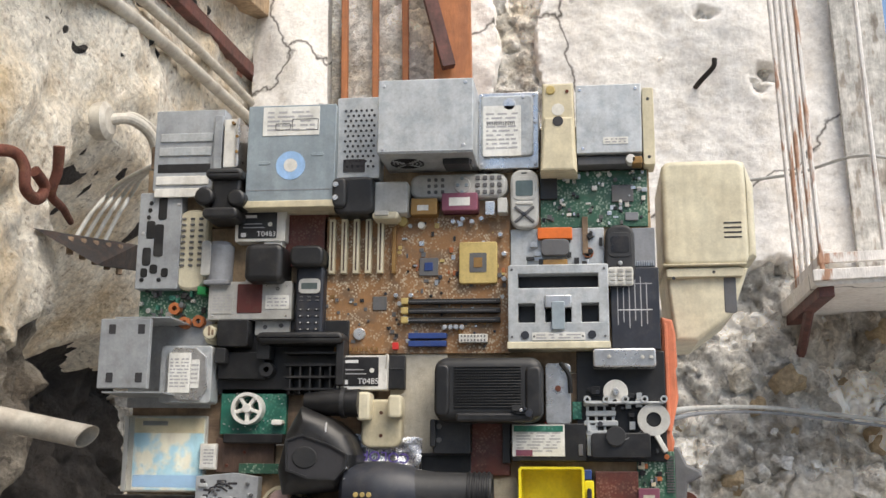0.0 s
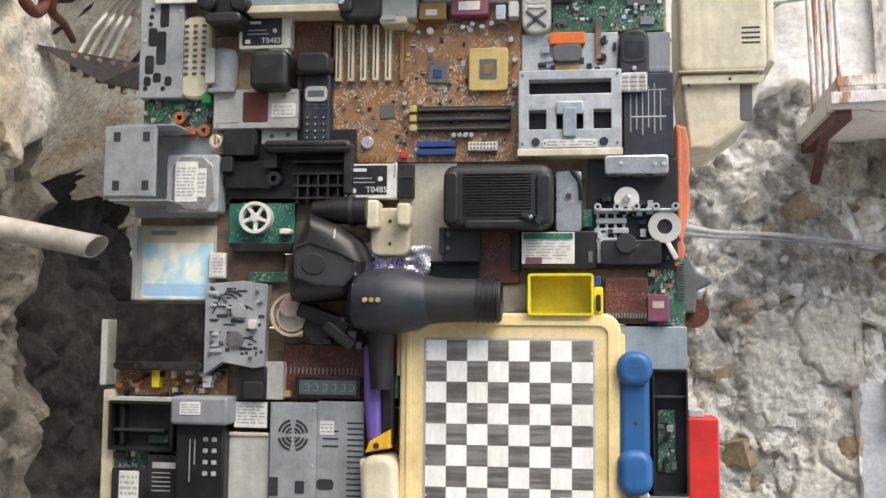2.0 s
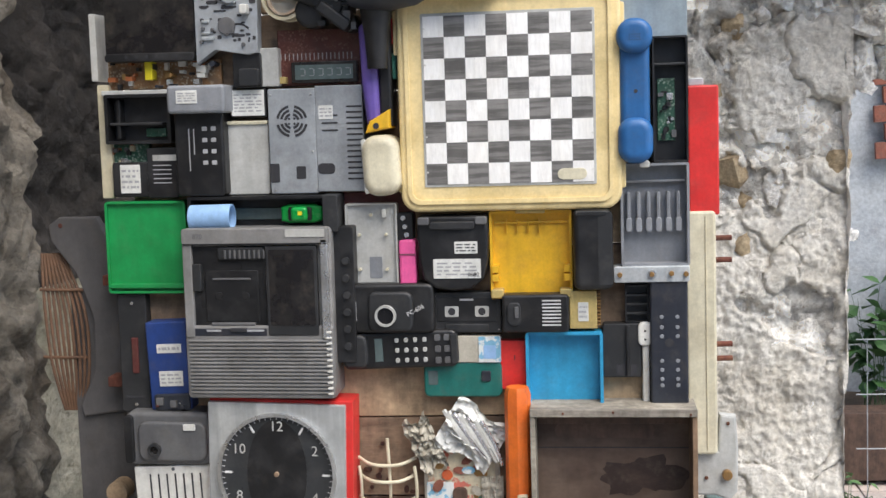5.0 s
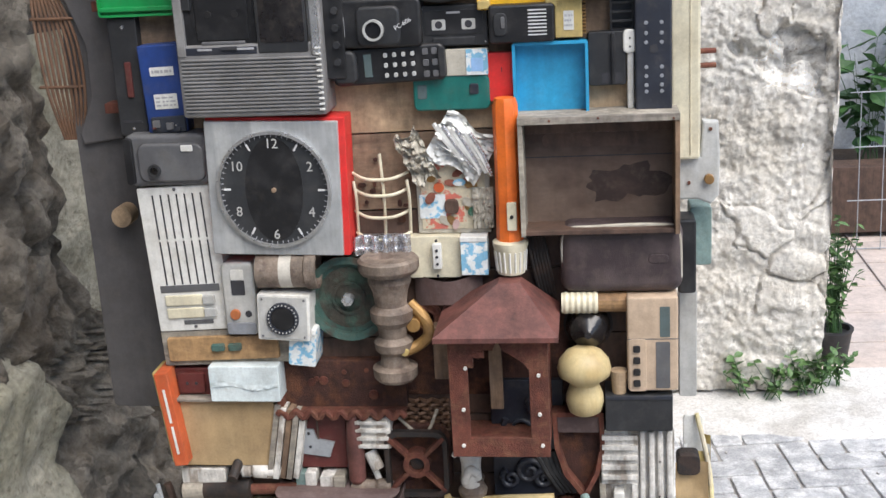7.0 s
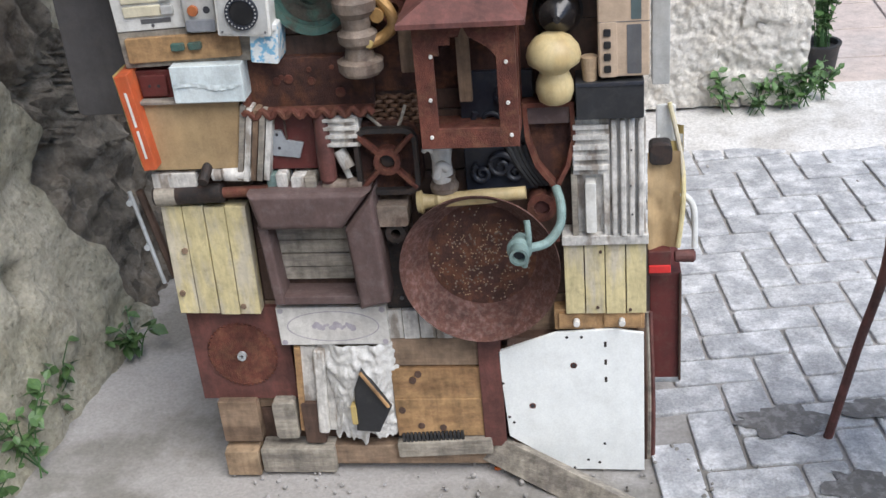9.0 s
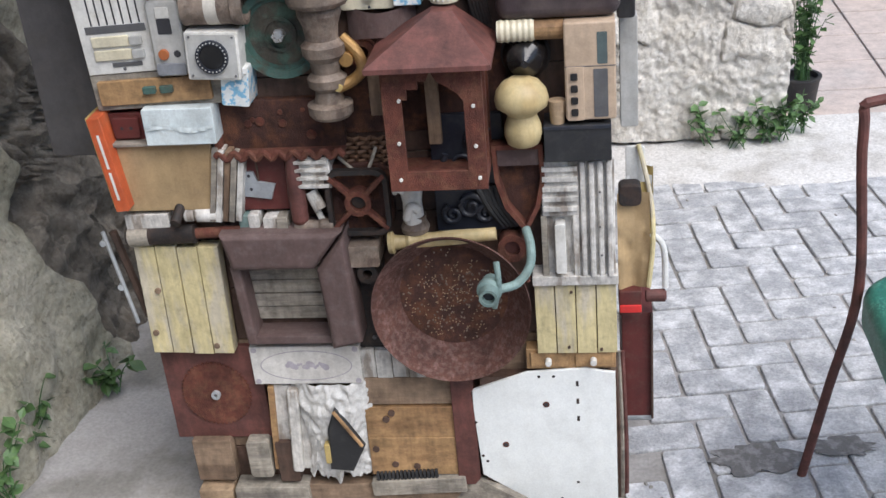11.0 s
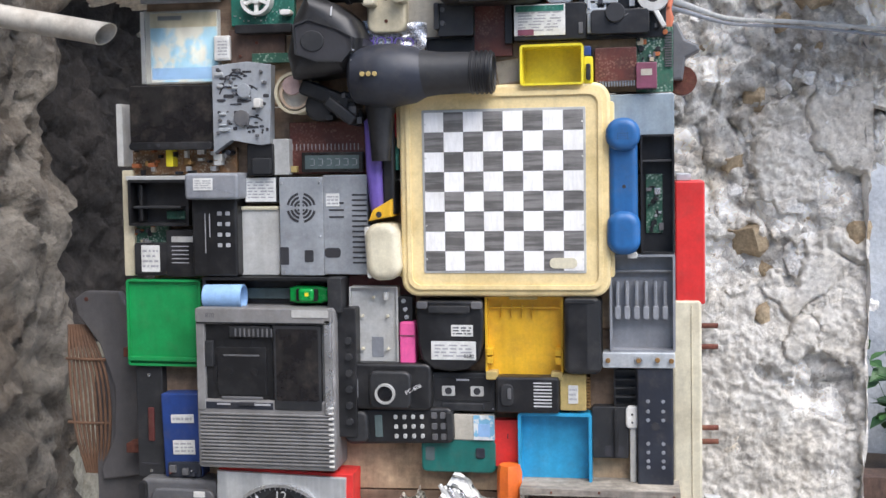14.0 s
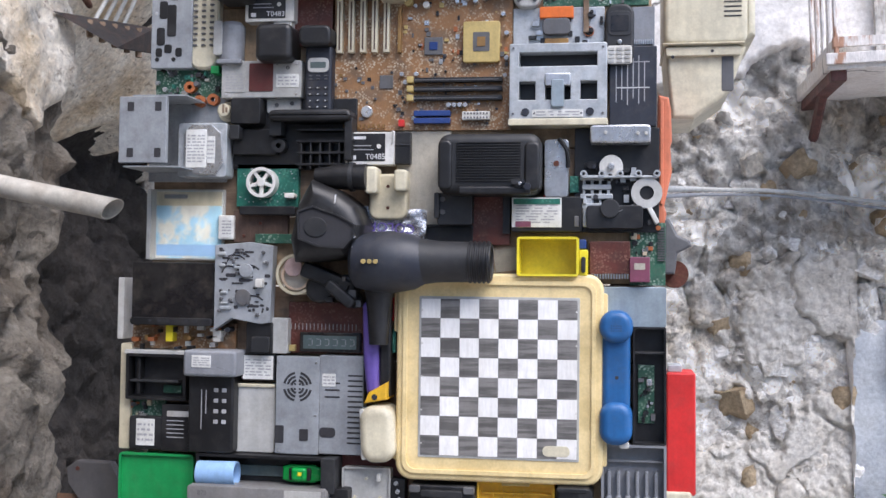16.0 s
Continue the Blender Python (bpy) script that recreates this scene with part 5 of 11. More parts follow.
t.dots("electrolytic_capacitor", [(-0.1 + 0.02 * k, -0.09 - 0.06 * (k % 4)) for k in range(5)] + [(0.2 + 0.05 * k, 0.44 + 0.02 * (k % 2)) for k in range(4)] + [(0.16 + 0.03 * k, -0.32) for k in range(4)] + [(0.47, 0.2), (0.47, 0.02), (0.45, 0.34)], 0.0042, 0.008, 0.02, "chrome", 12)
t.dots("mounting_hole", [(-0.46, 0.46), (0.25, 0.2), (0.25, 0.06), (-0.45, -0.3), (0.46, -0.1), (-0.1, -0.46)], 0.0035, 0.008, 0.0086, "zinc", 12)
t.bits(70, -0.48, -0.46, 0.48, 0.0, 0.008, 21, ("black", "darkgrey", "chrome", "darkgrey", "brass"), (0.003, 0.008), (0.001, 0.003))
t.bits(60, -0.1, 0.0, 0.48, 0.46, 0.008, 22, ("black", "darkgrey", "chrome", "copper", "gold"), (0.003, 0.009), (0.001, 0.004))
t.rows("header_pin", -0.42, -0.47, -0.2, -0.47, 9, 1, 0.012, 0.03, 0.008, 0.015, "brass", 0, 0)
t.slab("red_jumper", -0.1, -0.45, 0.03, 0.05, 0.008, 0.018, "red", 0.001)


def mobile(name, label, x, z, w, h, mat, keys, screen, back=0.01, turn=0.0):
    """A small mobile telephone with screen and keypad."""
    t = Thing(name, label, "mobile phone", x, z, w, h, back, turn, group="mobile phones")
    t.slab("case", 0, 0, 1, 1, 0, 0.018, mat, w * 0.4, 0.005, n=6)
    t.slab("screen_frame", 0, 0.17, 0.82, 0.4, 0.0178, 0.0195, "lightgrey" if mat == "white" else mat, w * 0.2, 0.001)
    t.slab("screen", 0, 0.17, 0.62, 0.26, 0.0195, 0.0202, screen, 0.003, 0)
    t.slab("speaker_slot", 0, 0.43, 0.2, 0.015, 0.018, 0.0186, "ink", 0, 0)
    return t


t = mobile("mobile_phone", "silver candy-bar mobile phone with crossed navigation keys", 0.131, 2.567, 0.048, 0.106, "lightgrey", "white", "lcd")
for a in (40, -40):
    o = part("navigation_key", slab(0, 0, 0.9 * t.w, 0.05 * t.h, 0.018, 0.021, 0.002), "darkgrey", t.e)
    o.matrix_basis = pose(0, 0, -0.27 * t.h, 0, a, 0)
t.cyl("centre_key", 0, -0.27, 0.004, 0.02, 0.0235, "navy")
t.slab("grip", 0, -0.08, 0.6, 0.05, 0.018, 0.021, "white", 0.004)
t = mobile("mobile_phone", "dark mobile phone with white keypad", 0.290, 2.464, 0.049, 0.108, "charcoal", "white", "smoke")
t.slab("keypad", 0, -0.34, 0.86, 0.3, 0.0178, 0.0205, "white", 0.004)
t.rows("key", -0.28, -0.45, 0.28, -0.25, 3, 4, 0.2, 0.045, 0.0205, 0.0225, "lightgrey")
t.cyl("joystick", 0, -0.13, 0.004, 0.018, 0.022, "chrome")

t = Thing("circuit_board", "green circuit board crowded with chips beside the mobile phones", "circuit board", 0.249, 2.570, 0.183, 0.101, group="loose circuit boards")
t.slab("board", 0, 0, 1, 1, 0, 0.006, "pcbgreen", 0.001)
t.slab("large_chip", 0.27, 0.08, 0.2, 0.3, 0.006, 0.01, "darkgrey", 0.001)
t.slab("shield", -0.42, 0.2, 0.16, 0.4, 0.006, 0.014, "charcoal", 0.001)
t.slab("chip_block", 0.35, -0.33, 0.12, 0.14, 0.006, 0.01, "grey", 0.001)
t.bits(70, -0.48, -0.46, 0.48, 0.46, 0.006, 31, ("black", "chrome", "darkgrey", "white"), (0.003, 0.009), (0.001, 0.006))

t = Thing("drive_mechanism", "opened disc drive mechanism with orange ribbon and bare metal chassis", "drive mechanism", 0.185, 2.481, 0.159, 0.072)
t.slab("chassis", 0, 0, 1, 1, 0, 0.012, "zinc", 0.002)
t.slab("orange_ribbon", -0.02, 0.35, 0.37, 0.28, 0.012, 0.024, "orange", 0.002, label="orange flat cable")
t.slab("lens_carriage", -0.02, 0.0, 0.3, 0.4, 0.012, 0.026, "darkgrey", 0.008)
t.slab("brass_rail", -0.02, -0.38, 0.26, 0.2, 0.012, 0.02, "brass", 0.002)
t.slab("brown_strip", 0.3, 0.3, 0.06, 0.9, 0.012, 0.02, "wood", 0.001)
t.hoop("wire_loop", 0.33, -0.12, 0.009, 0.007, 0.012, 0.016, "copper")
t.bits(26, -0.47, -0.4, 0.47, 0.4, 0.012, 33, ("black", "zinc", "chrome", "charcoal"), (0.005, 0.014), (0.003, 0.01))

t = Thing("drive_chassis", "silver metal disc drive frame with square cut-outs and warning label", "drive frame", 0.186, 2.380, 0.166, 0.133)
W, Hh = t.w, t.h
t.slab("base", 0, 0, 0.96, 0.94, 0.0, 0.02, "black", 0.002)
for u, v, su, sv in ((0, 0.44, 1, 0.12), (0, 0.1, 1, 0.2), (0, -0.37, 1, 0.26), (-0.45, 0, 0.1, 1), (0.45, 0, 0.1, 1), (-0.18, -0.12, 0.1, 0.34), (0.18, -0.12, 0.1, 0.34)):
    t.slab("rail", u, v, su, sv, 0.02, 0.047 + 0.0003 * abs(u) + 0.0005 * abs(v), "zinc", 0.003)
t.slab("front_edge", 0, -0.53, 1.02, 0.09, 0.0, 0.05, "cream", 0.002)
t.slab("blue_tab", 0.0, -0.16, 0.13, 0.36, 0.03, 0.054, "drive", 0.003)
t.slab("inner_bracket", 0.0, 0.02, 0.26, 0.16, 0.03, 0.052, "chrome", 0.002)
t.dots("spring_foot", [(-0.33, -0.4), (0.33, -0.4)], 0.007, 0.047, 0.05, "navy")
t.label(0.0, -0.42, 0.52, 0.1, 0.0478, 2, seed=9)
t.screws([(-0.46, -0.42), (0.46, -0.42), (-0.46, 0.44), (0.46, 0.44), (-0.24, -0.42), (0.24, -0.42)], 0.0478, 0.002, "darkgrey")

t = Thing("terminal_board", "small grey circuit strip with pins", "circuit board", 0.331, 2.482, 0.038, 0.069, group="loose circuit boards")
t.slab("board", 0, 0, 1, 1, 0, 0.008, "grey", 0.001)
t.rows("pin", -0.4, -0.42, 0.4, -0.42, 9, 1, 0.05, 0.12, 0.008, 0.013, "chrome", 0, 0)
t = Thing("laptop_battery", "flat black laptop battery printed with fine white lines", "battery", 0.313, 2.375, 0.080, 0.140, group="batteries")
t.slab("case", 0, 0, 1, 1, 0, 0.018, "navy", 0.002)
for k in range(6):
    t.slab("print_column", -0.36 + 0.12 * k, 0.1 - 0.02 * (k % 3), 0.02, 0.6 - 0.1 * (k % 2), 0.018, 0.0184, "greyink", 0, 0)
t.slab("print_row", 0, -0.02, 0.7, 0.012, 0.018, 0.0184, "whiteprint", 0, 0)
t.slab("print_row", 0.05, 0.3, 0.6, 0.01, 0.018, 0.0184, "greyink", 0, 0)

t = Thing("supply_board", "green power circuit board with copper coils", "circuit board", -0.486, 2.386, 0.126, 0.069, group="loose circuit boards")
t.slab("board", 0, 0, 1, 1, 0, 0.006, "pcbgreen", 0.001)
for u, v in ((0.05, -0.05), (0.4, -0.38), (0.2, -0.42)):
    t.hoop("copper_coil", u, v, 0.0105, 0.0045, 0.006, 0.02, "copper", n=18)
t.slab("green_terminal", 0.45, 0.38, 0.12, 0.2, 0.006, 0.03, "green", 0.001)
t.bits(34, -0.46, -0.46, 0.44, 0.46, 0.006, 35, ("black", "chrome", "darkgrey", "pcbteal"), (0.004, 0.012), (0.003, 0.012))

t = Thing("laser_drive", "white metal laser drive top with brown window and warning labels", "disc drive", -0.342, 2.393, 0.147, 0.067)
t.slab("plate", 0, 0, 1, 1, 0, 0.032, "lightgrey", 0.002)
t.slab("window", 0.0, 0.05, 0.3, 0.76, 0.032, 0.0335, "maroon", 0.002)
t.label(-0.33, -0.05, 0.26, 0.6, 0.032, 6, mat="lightgrey", seed=11)
t.label(0.33, -0.05, 0.28, 0.36, 0.032, 3, seed=12)
t.hoop("label_frame", 0.33, 0.3, 0.003, 0.002, 0.032, 0.033, "ink")
t.screws([(-0.44, 0.4), (0.44, 0.4), (-0.44, -0.4), (0.44, -0.4), (0.2, 0.4)], 0.032, 0.002)
t = Thing("metal_strip", "small pale metal bracket with a screw", "bracket", -0.304, 2.348, 0.062, 0.027)
t.slab("plate", 0, 0, 1, 1, 0, 0.018, "lightgrey", 0.002)
t.screws([(-0.2, 0), (0.25, 0.1)], 0.018, 0.004, "darkgrey")

t = Thing("cordless_handset", "dark blue-black cordless handset with small display and keys", "telephone", -0.240, 2.407, 0.056, 0.156, group="telephones")
t.slab("case", 0.05, -0.1, 0.86, 0.8, 0, 0.034, "navy", 0.01, 0.005)
t.slab("bulky_head", 0.0, 0.38, 1.05, 0.24, 0.0, 0.055, "black", 0.012, 0.006)
t.slab("display_frame", 0.05, 0.06, 0.68, 0.17, 0.034, 0.0365, "lightgrey", 0.008)
t.slab("display", 0.05, 0.06, 0.5, 0.07, 0.0365, 0.037, "lcd", 0.001, 0)
t.rows("key", -0.2, -0.42, 0.3, -0.2, 3, 4, 0.14, 0.025, 0.034, 0.036, "charcoal")
t.rows("key_digit", -0.2, -0.42, 0.3, -0.2, 3, 4, 0.05, 0.01, 0.036, 0.0363, "whiteprint", 0, 0)
t.rows("menu_key", -0.2, -0.1, 0.3, -0.06, 3, 2, 0.12, 0.014, 0.034, 0.0355, "darkgrey")

# metal cage with its disk
t = Thing("drive_cage", "open grey steel drive cage holding a hard disk", "drive cage", -0.482, 2.288, 0.156, 0.161)
W, Hh = t.w, t.h
x0 = -0.5 * W
t.slab("front_plate", -0.28, 0.03, 0.55, 0.72, 0.105, 0.115, "steel", 0.002)
t.slab("back_plate", -0.02, 0.0, 0.94, 0.96, 0, 0.008, "steel", 0.002)
part("top_plate", prism([(-0.42 * W, 0.40 * Hh), (0.2 * W, 0.40 * Hh), (0.2 * W, 0.415 * Hh), (-0.42 * W, 0.415 * Hh)], 0.0, 0.108, 0), "steel", t.e)
part("bottom_plate", prism([(-0.5 * W, -0.375 * Hh), (0.16 * W, -0.375 * Hh), (0.16 * W, -0.36 * Hh), (-0.5 * W, -0.36 * Hh)], 0.0, 0.112, 0), "steel", t.e)
for u, v in ((-0.42, 0.28), (-0.1, 0.28), (-0.42, -0.22), (-0.1, -0.22)):
    t.slab("square_hole", u, v, 0.075, 0.1, 0.115, 0.1155, "ink", 0.001, 0)
hd = Thing("hard_disk", "silver hard disk with white printed label inside the steel cage", "hard disk", -0.442, 2.264, 0.090, 0.097, back=0.008, group="hard disks")
hd.slab("casting", 0, 0, 1, 1, 0, 0.04, "zinc", 0.006)
part("cover", prism([(-0.36 * hd.w, 0.3 * hd.h), (-0.36 * hd.w, -0.3 * hd.h), (-0.1 * hd.w, -0.46 * hd.h), (0.3 * hd.w, -0.46 * hd.h), (0.44 * hd.w, -0.25 * hd.h), (0.4 * hd.w, 0.3 * hd.h), (0.2 * hd.w, 0.46 * hd.h), (-0.2 * hd.w, 0.46 * hd.h)], 0.04, 0.045, 0.001), "chrome", hd.e)
hd.label(-0.1, 0.02, 0.42, 0.7, 0.045, 9, seed=14)
hd.label(0.2, 0.0, 0.16, 0.5, 0.045, 5, seed=15)

t = Thing("thread_spool", "small yellowed plastic spool with a cross slot", "spool", -0.408, 2.337, 0.039, 0.046)
t.cyl("flange", 0, 0, 0.019, 0.0, 0.012, "cream")
t.cyl("hub", 0, 0, 0.012, 0.012, 0.04, "cream", b=0.003)
t.slab("slot", 0, 0.05, 0.1, 0.35, 0.04, 0.0406, "wood", 0.001, 0)
t.slab("slot", 0.15, 0.0, 0.1, 0.2, 0.04, 0.0406, "wood", 0.001, 0)

# black printer carcass
t = Thing("printer_frame", "black plastic inner frame of a printer with ribs and posts", "printer frame", -0.284, 2.296, 0.226, 0.128)
W, Hh = t.w, t.h
t.slab("plate", 0, 0, 1, 1, 0, 0.012, "black", 0.003)
t.slab("top_roller", 0.17, 0.22, 0.66, 0.16, 0.012, 0.06, "black", 0.012, 0.006)
t.slab("left_post", -0.36, 0.3, 0.24, 0.36, 0.012, 0.045, "black", 0.004)
t.rows("rib", 0.08, -0.3, 0.46, -0.3, 6, 1, 0.012, 0.4, 0.012, 0.034, "charcoal")
t.rows("rail", 0.26, -0.44, 0.26, 0.04, 1, 4, 0.44, 0.03, 0.012, 0.036, "black")
t.slab("left_plate", -0.3, -0.12, 0.36, 0.36, 0.012, 0.03, "black", 0.004)
t.hoop("post", -0.1, -0.18, 0.012, 0.005, 0.012, 0.036, "charcoal")
t.slab("bracket", -0.12, 0.1, 0.1, 0.3, 0.012, 0.044, "charcoal", 0.003)
t.slab("notch", -0.44, 0.0, 0.08, 0.2, 0.012, 0.05, "charcoal", 0.003)
t.slab("right_lip", 0.47, -0.1, 0.06, 0.6, 0.012, 0.05, "black", 0.003)
t = Thing("dark_block", "matt black plastic block", "block", -0.092, 2.269, 0.039, 0.057)
t.slab("body", 0, 0, 1, 1, 0, 0.02, "black", 0.002)
t.slab("rib", 0, 0.1, 0.9, 0.05, 0.02, 0.022, "charcoal", 0.001)
t = Thing("backing_card", "plain pale beige card on the panel", "card", -0.051, 2.216, 0.096, 0.169)
t.slab("card", 0, 0, 1, 1, 0, 0.005, "fabric", 0.001, 0.0005)

t = Thing("ribbed_speaker", "black rounded loudspeaker case with fine horizontal ribs", "loudspeaker", 0.071, 2.236, 0.176, 0.105)
W, Hh = t.w, t.h
part("case", prism(rounded(0, 0, W, Hh, 0.02, 6), 0, 0.07, 0.016, 0.0), "charcoal", t.e)
t.rows("rib", 0.0, -0.28, 0.0, 0.34, 1, 15, 0.62, 0.018, 0.069, 0.0735, "black")
t.slab("side_shoulder", -0.42, -0.02, 0.14, 0.82, 0.02, 0.074, "black", 0.01, 0.005)
t.slab("side_shoulder", 0.42, -0.05, 0.15, 0.8, 0.02, 0.074, "black", 0.01, 0.005)
t.slab("lower_edge", 0.06, -0.44, 0.7, 0.14, 0.02, 0.078, "black", 0.006, 0.004)
t.bits(8, 0.25, -0.46, 0.46, -0.3, 0.07, 40, ("black", "charcoal"), (0.006, 0.016), (0.006, 0.014))

t = Thing("silver_plate", "brushed silver metal plate with a rusty screw", "plate", 0.183, 2.232, 0.045, 0.100)
t.slab("plate", 0, 0, 0.92, 1, 0, 0.026, "chrome", 0.006)
t.dots("screw", [(0.0, 0.08)], 0.005, 0.026, 0.03, "rust")
part("dark_cable", tube(uvw(bend([(0.1 * t.w, 0.5 * t.h, 0.03), (0.4 * t.w, 0.3 * t.h, 0.034), (0.45 * t.w, 0.0, 0.03)])), 0.004), "black", t.e)
t.slab("red_tab", -0.35, -0.5, 0.3, 0.08, 0, 0.02, "red", 0.002)

# tape mechanism
t = Thing("tape_mechanism", "black cassette transport with reels, metal levers and a silver bar", "tape mechanism", 0.282, 2.212, 0.153, 0.181)
W, Hh = t.w, t.h
t.slab("base", 0.02, 0, 0.94, 1, 0, 0.014, "black", 0.003)
t.slab("silver_bar", 0.06, 0.42, 0.66, 0.17, 0.014, 0.05, "chrome", 0.005, 0.003)
t.dots("bar_screw", [(0.25, 0.42), (0.34, 0.42), (-0.1, 0.43)], 0.003, 0.05, 0.053, "white")
t.cyl("white_reel", -0.04, 0.12, 0.02, 0.014, 0.034, "white", n=28)
t.cyl("reel_hub", -0.04, 0.12, 0.006, 0.034, 0.044, "chrome")
t.hoop("flywheel", 0.35, -0.13, 0.026, 0.012, 0.014, 0.036, "lightgrey", n=32)
t.cyl("flywheel_hub", 0.35, -0.13, 0.012, 0.014, 0.032, "black")
for k in range(4):
    t.slab("lever_plate", -0.2, 0.02 - 0.09 * k, 0.36 - 0.04 * (k % 2), 0.05, 0.014, 0.026 + 0.001 * k, "zinc", 0.002)
    t.slab("lever_web", -0.34 + 0.09 * k, -0.12, 0.03, 0.3, 0.014, 0.024, "zinc", 0.001)
t.slab("lever_arm", -0.3, -0.3, 0.1, 0.3, 0.014, 0.028, "zinc", 0.002)
t.slab("lever_rail", 0.05, 0.02, 0.82, 0.02, 0.014, 0.04, "zinc", 0.001)
for k in range(5):
    t.hoop("lug", -0.34 + 0.2 * k, 0.05, 0.006, 0.003, 0.014, 0.042, "zinc", n=12)
t.slab("lower_housing", 0.0, -0.36, 0.62, 0.22, 0.014, 0.04, "black", 0.006)
t.cyl("black_pulley", -0.05, -0.28, 0.016, 0.014, 0.046, "charcoal")
part("belt", tube(uvw([(-0.02 * W, -0.34 * Hh, 0.044), (0.3 * W, -0.2 * Hh, 0.03)]), 0.001, 6), "darkgrey", t.e)
o = part("white_arm", slab(0, 0, 0.008, 0.032, 0.02, 0.036, 0.002), "white", t.e)
o.matrix_basis = pose(0.42 * W, 0, -0.34 * Hh, 0, -28, 0)
t.slab("small_board", -0.45, -0.04, 0.1, 0.16, 0.014, 0.018, "pcbteal", 0.001)
t.bits(30, -0.42, -0.45, 0.45, 0.2, 0.014, 41, ("black", "zinc", "charcoal", "zinc"), (0.004, 0.014), (0.004, 0.02))

t = Thing("terracotta_edging", "jagged terracotta-coloured plastic edging strip", "edging", 0.365, 2.250, 0.029, 0.225, back=-0.03)
part("strip", prism([(-0.5 * t.w, -0.5 * t.h), (0.1 * t.w, -0.5 * t.h), (0.2 * t.w, -0.42 * t.h), (0.05 * t.w, -0.36 * t.h), (0.5 * t.w, -0.1 * t.h), (0.4 * t.w, 0.1 * t.h), (0.5 * t.w, 0.14 * t.h), (0.45 * t.w, 0.38 * t.h), (0.3 * t.w, 0.48 * t.h), (-0.3 * t.w, 0.5 * t.h)], -0.02, 0.03, 0.004), "brick", t.e)
t.slab("rib", -0.1, 0.05, 0.2, 0.8, 0.03, 0.034, "brick", 0.002)

t = Thing("motor_board", "teal circuit board with a white spoked drive wheel", "circuit board", -0.332, 2.204, 0.114, 0.077, group="loose circuit boards")
t.slab("board", 0, 0, 1, 1, 0, 0.012, "pcbteal", 0.001)
t.hoop("wheel_rim", -0.05, 0.05, 0.027, 0.0215, 0.012, 0.034, "white", n=32)
t.cyl("wheel_hub", -0.05, 0.05, 0.008, 0.012, 0.035, "white")
for a in range(5):
    o = part("spoke", slab(0.015, 0, 0.018, 0.006, 0.024, 0.032, 0.001), "white", t.e)
    o.matrix_basis = pose(-0.05 * t.w, 0, 0.05 * t.h, 0, a * 72 + 18, 0)
t.slab("white_toggle", 0.4, -0.25, 0.17, 0.12, 0.012, 0.03, "white", 0.004)
t.dots("solder_point", [(random.Random(6 + k).uniform(-0.46, 0.46), random.Random(60 + k).uniform(-0.46, 0.46)) for k in range(40)], 0.0012, 0.012, 0.0135, "chrome", 6, 0)
t.slab("lower_rail", 0.05, -0.6, 0.9, 0.2, 0, 0.03, "black", 0.003)

t = Thing("beige_latch", "old beige plastic latch fitting with two posts", "latch", -0.109, 2.187, 0.075, 0.094)
part("plate", prism(rounded(0, -0.05 * t.h, t.w * 0.9, t.h * 0.86, 0.016, 6), 0, 0.03, 0.005), "beige", t.e)
t.slab("post", -0.34, 0.24, 0.3, 0.5, 0.02, 0.058, "cream", 0.006, 0.004)
t.slab("post", 0.34, 0.24, 0.3, 0.4, 0.02, 0.052, "cream", 0.006, 0.004)
t.dots("hole", [(0.0, -0.26), (0.0, 0.14)], 0.003, 0.03, 0.0312, "rust", b=0)

t = Thing("black_nozzle", "short black plastic nozzle lying sideways", "nozzle", -0.186, 2.214, 0.090, 0.044, back=0.012)
part("pipe", lathe([(-0.5 * t.w, 0.016), (-0.3 * t.w, 0.018), (-0.1 * t.w, 0.0215), (0.5 * t.w, 0.023)], "u", (0, 0, 0.045)), "black", t.e)
part("collar", lathe([(0.18 * t.w, 0.0255), (0.26 * t.w, 0.0255)], "u", (0, 0, 0.045)), "charcoal", t.e)

t = Thing("disc_case", "clear plastic disc case with faded blue and white insert", "disc case", -0.486, 2.133, 0.147, 0.128)
t.slab("tray", 0, 0, 1, 1, 0, 0.006, "lightgrey", 0.002)
t.slab("insert", 0.05, 0.0, 0.84, 0.95, 0.006, 0.0072, "picture", 0.001, 0)
t.slab("insert_top", 0.05, 0.37, 0.84, 0.2, 0.0072, 0.0077, "cream", 0.001, 0)
t.slab("insert_band", 0.05, -0.36, 0.82, 0.16, 0.0072, 0.0077, "paleblue", 0.001, 0)
t.slab("logo_bar", -0.12, 0.4, 0.3, 0.06, 0.0077, 0.0081, "grey", 0, 0)
t.slab("lid", 0, 0, 1, 1, 0.0085, 0.0105, "glass", 0.002, 0.0005, label="clear plastic lid").visible_shadow = False
t.slab("hinge_bar", -0.46, 0, 0.05, 0.99, 0.006, 0.011, "lightgrey", 0.001)

t = Thing("foil_packet", "crinkled silver foil packet printed with purple letters", "packet", -0.100, 2.135, 0.114, 0.053, turn=-4)
fo = sheet("wrapper", 26, 12, lambda i, j: ((i - 0.5) * t.w, -0.014 - 0.006 * fbm(i * 7, j * 4, 2), (j - 0.5) * t.h * (1 + 0.12 * math.sin(i * 9))), "foil")
fo.parent = t.e
t.text("COLOR", -0.02, -0.12, 0.024, 0.024, "purple", turn=180)
t = Thing("black_bracket", "black moulded bracket with rivets", "bracket", 0.009, 2.161, 0.061, 0.056)
t.slab("plate", 0, 0, 1, 1, 0, 0.03, "charcoal", 0.004)
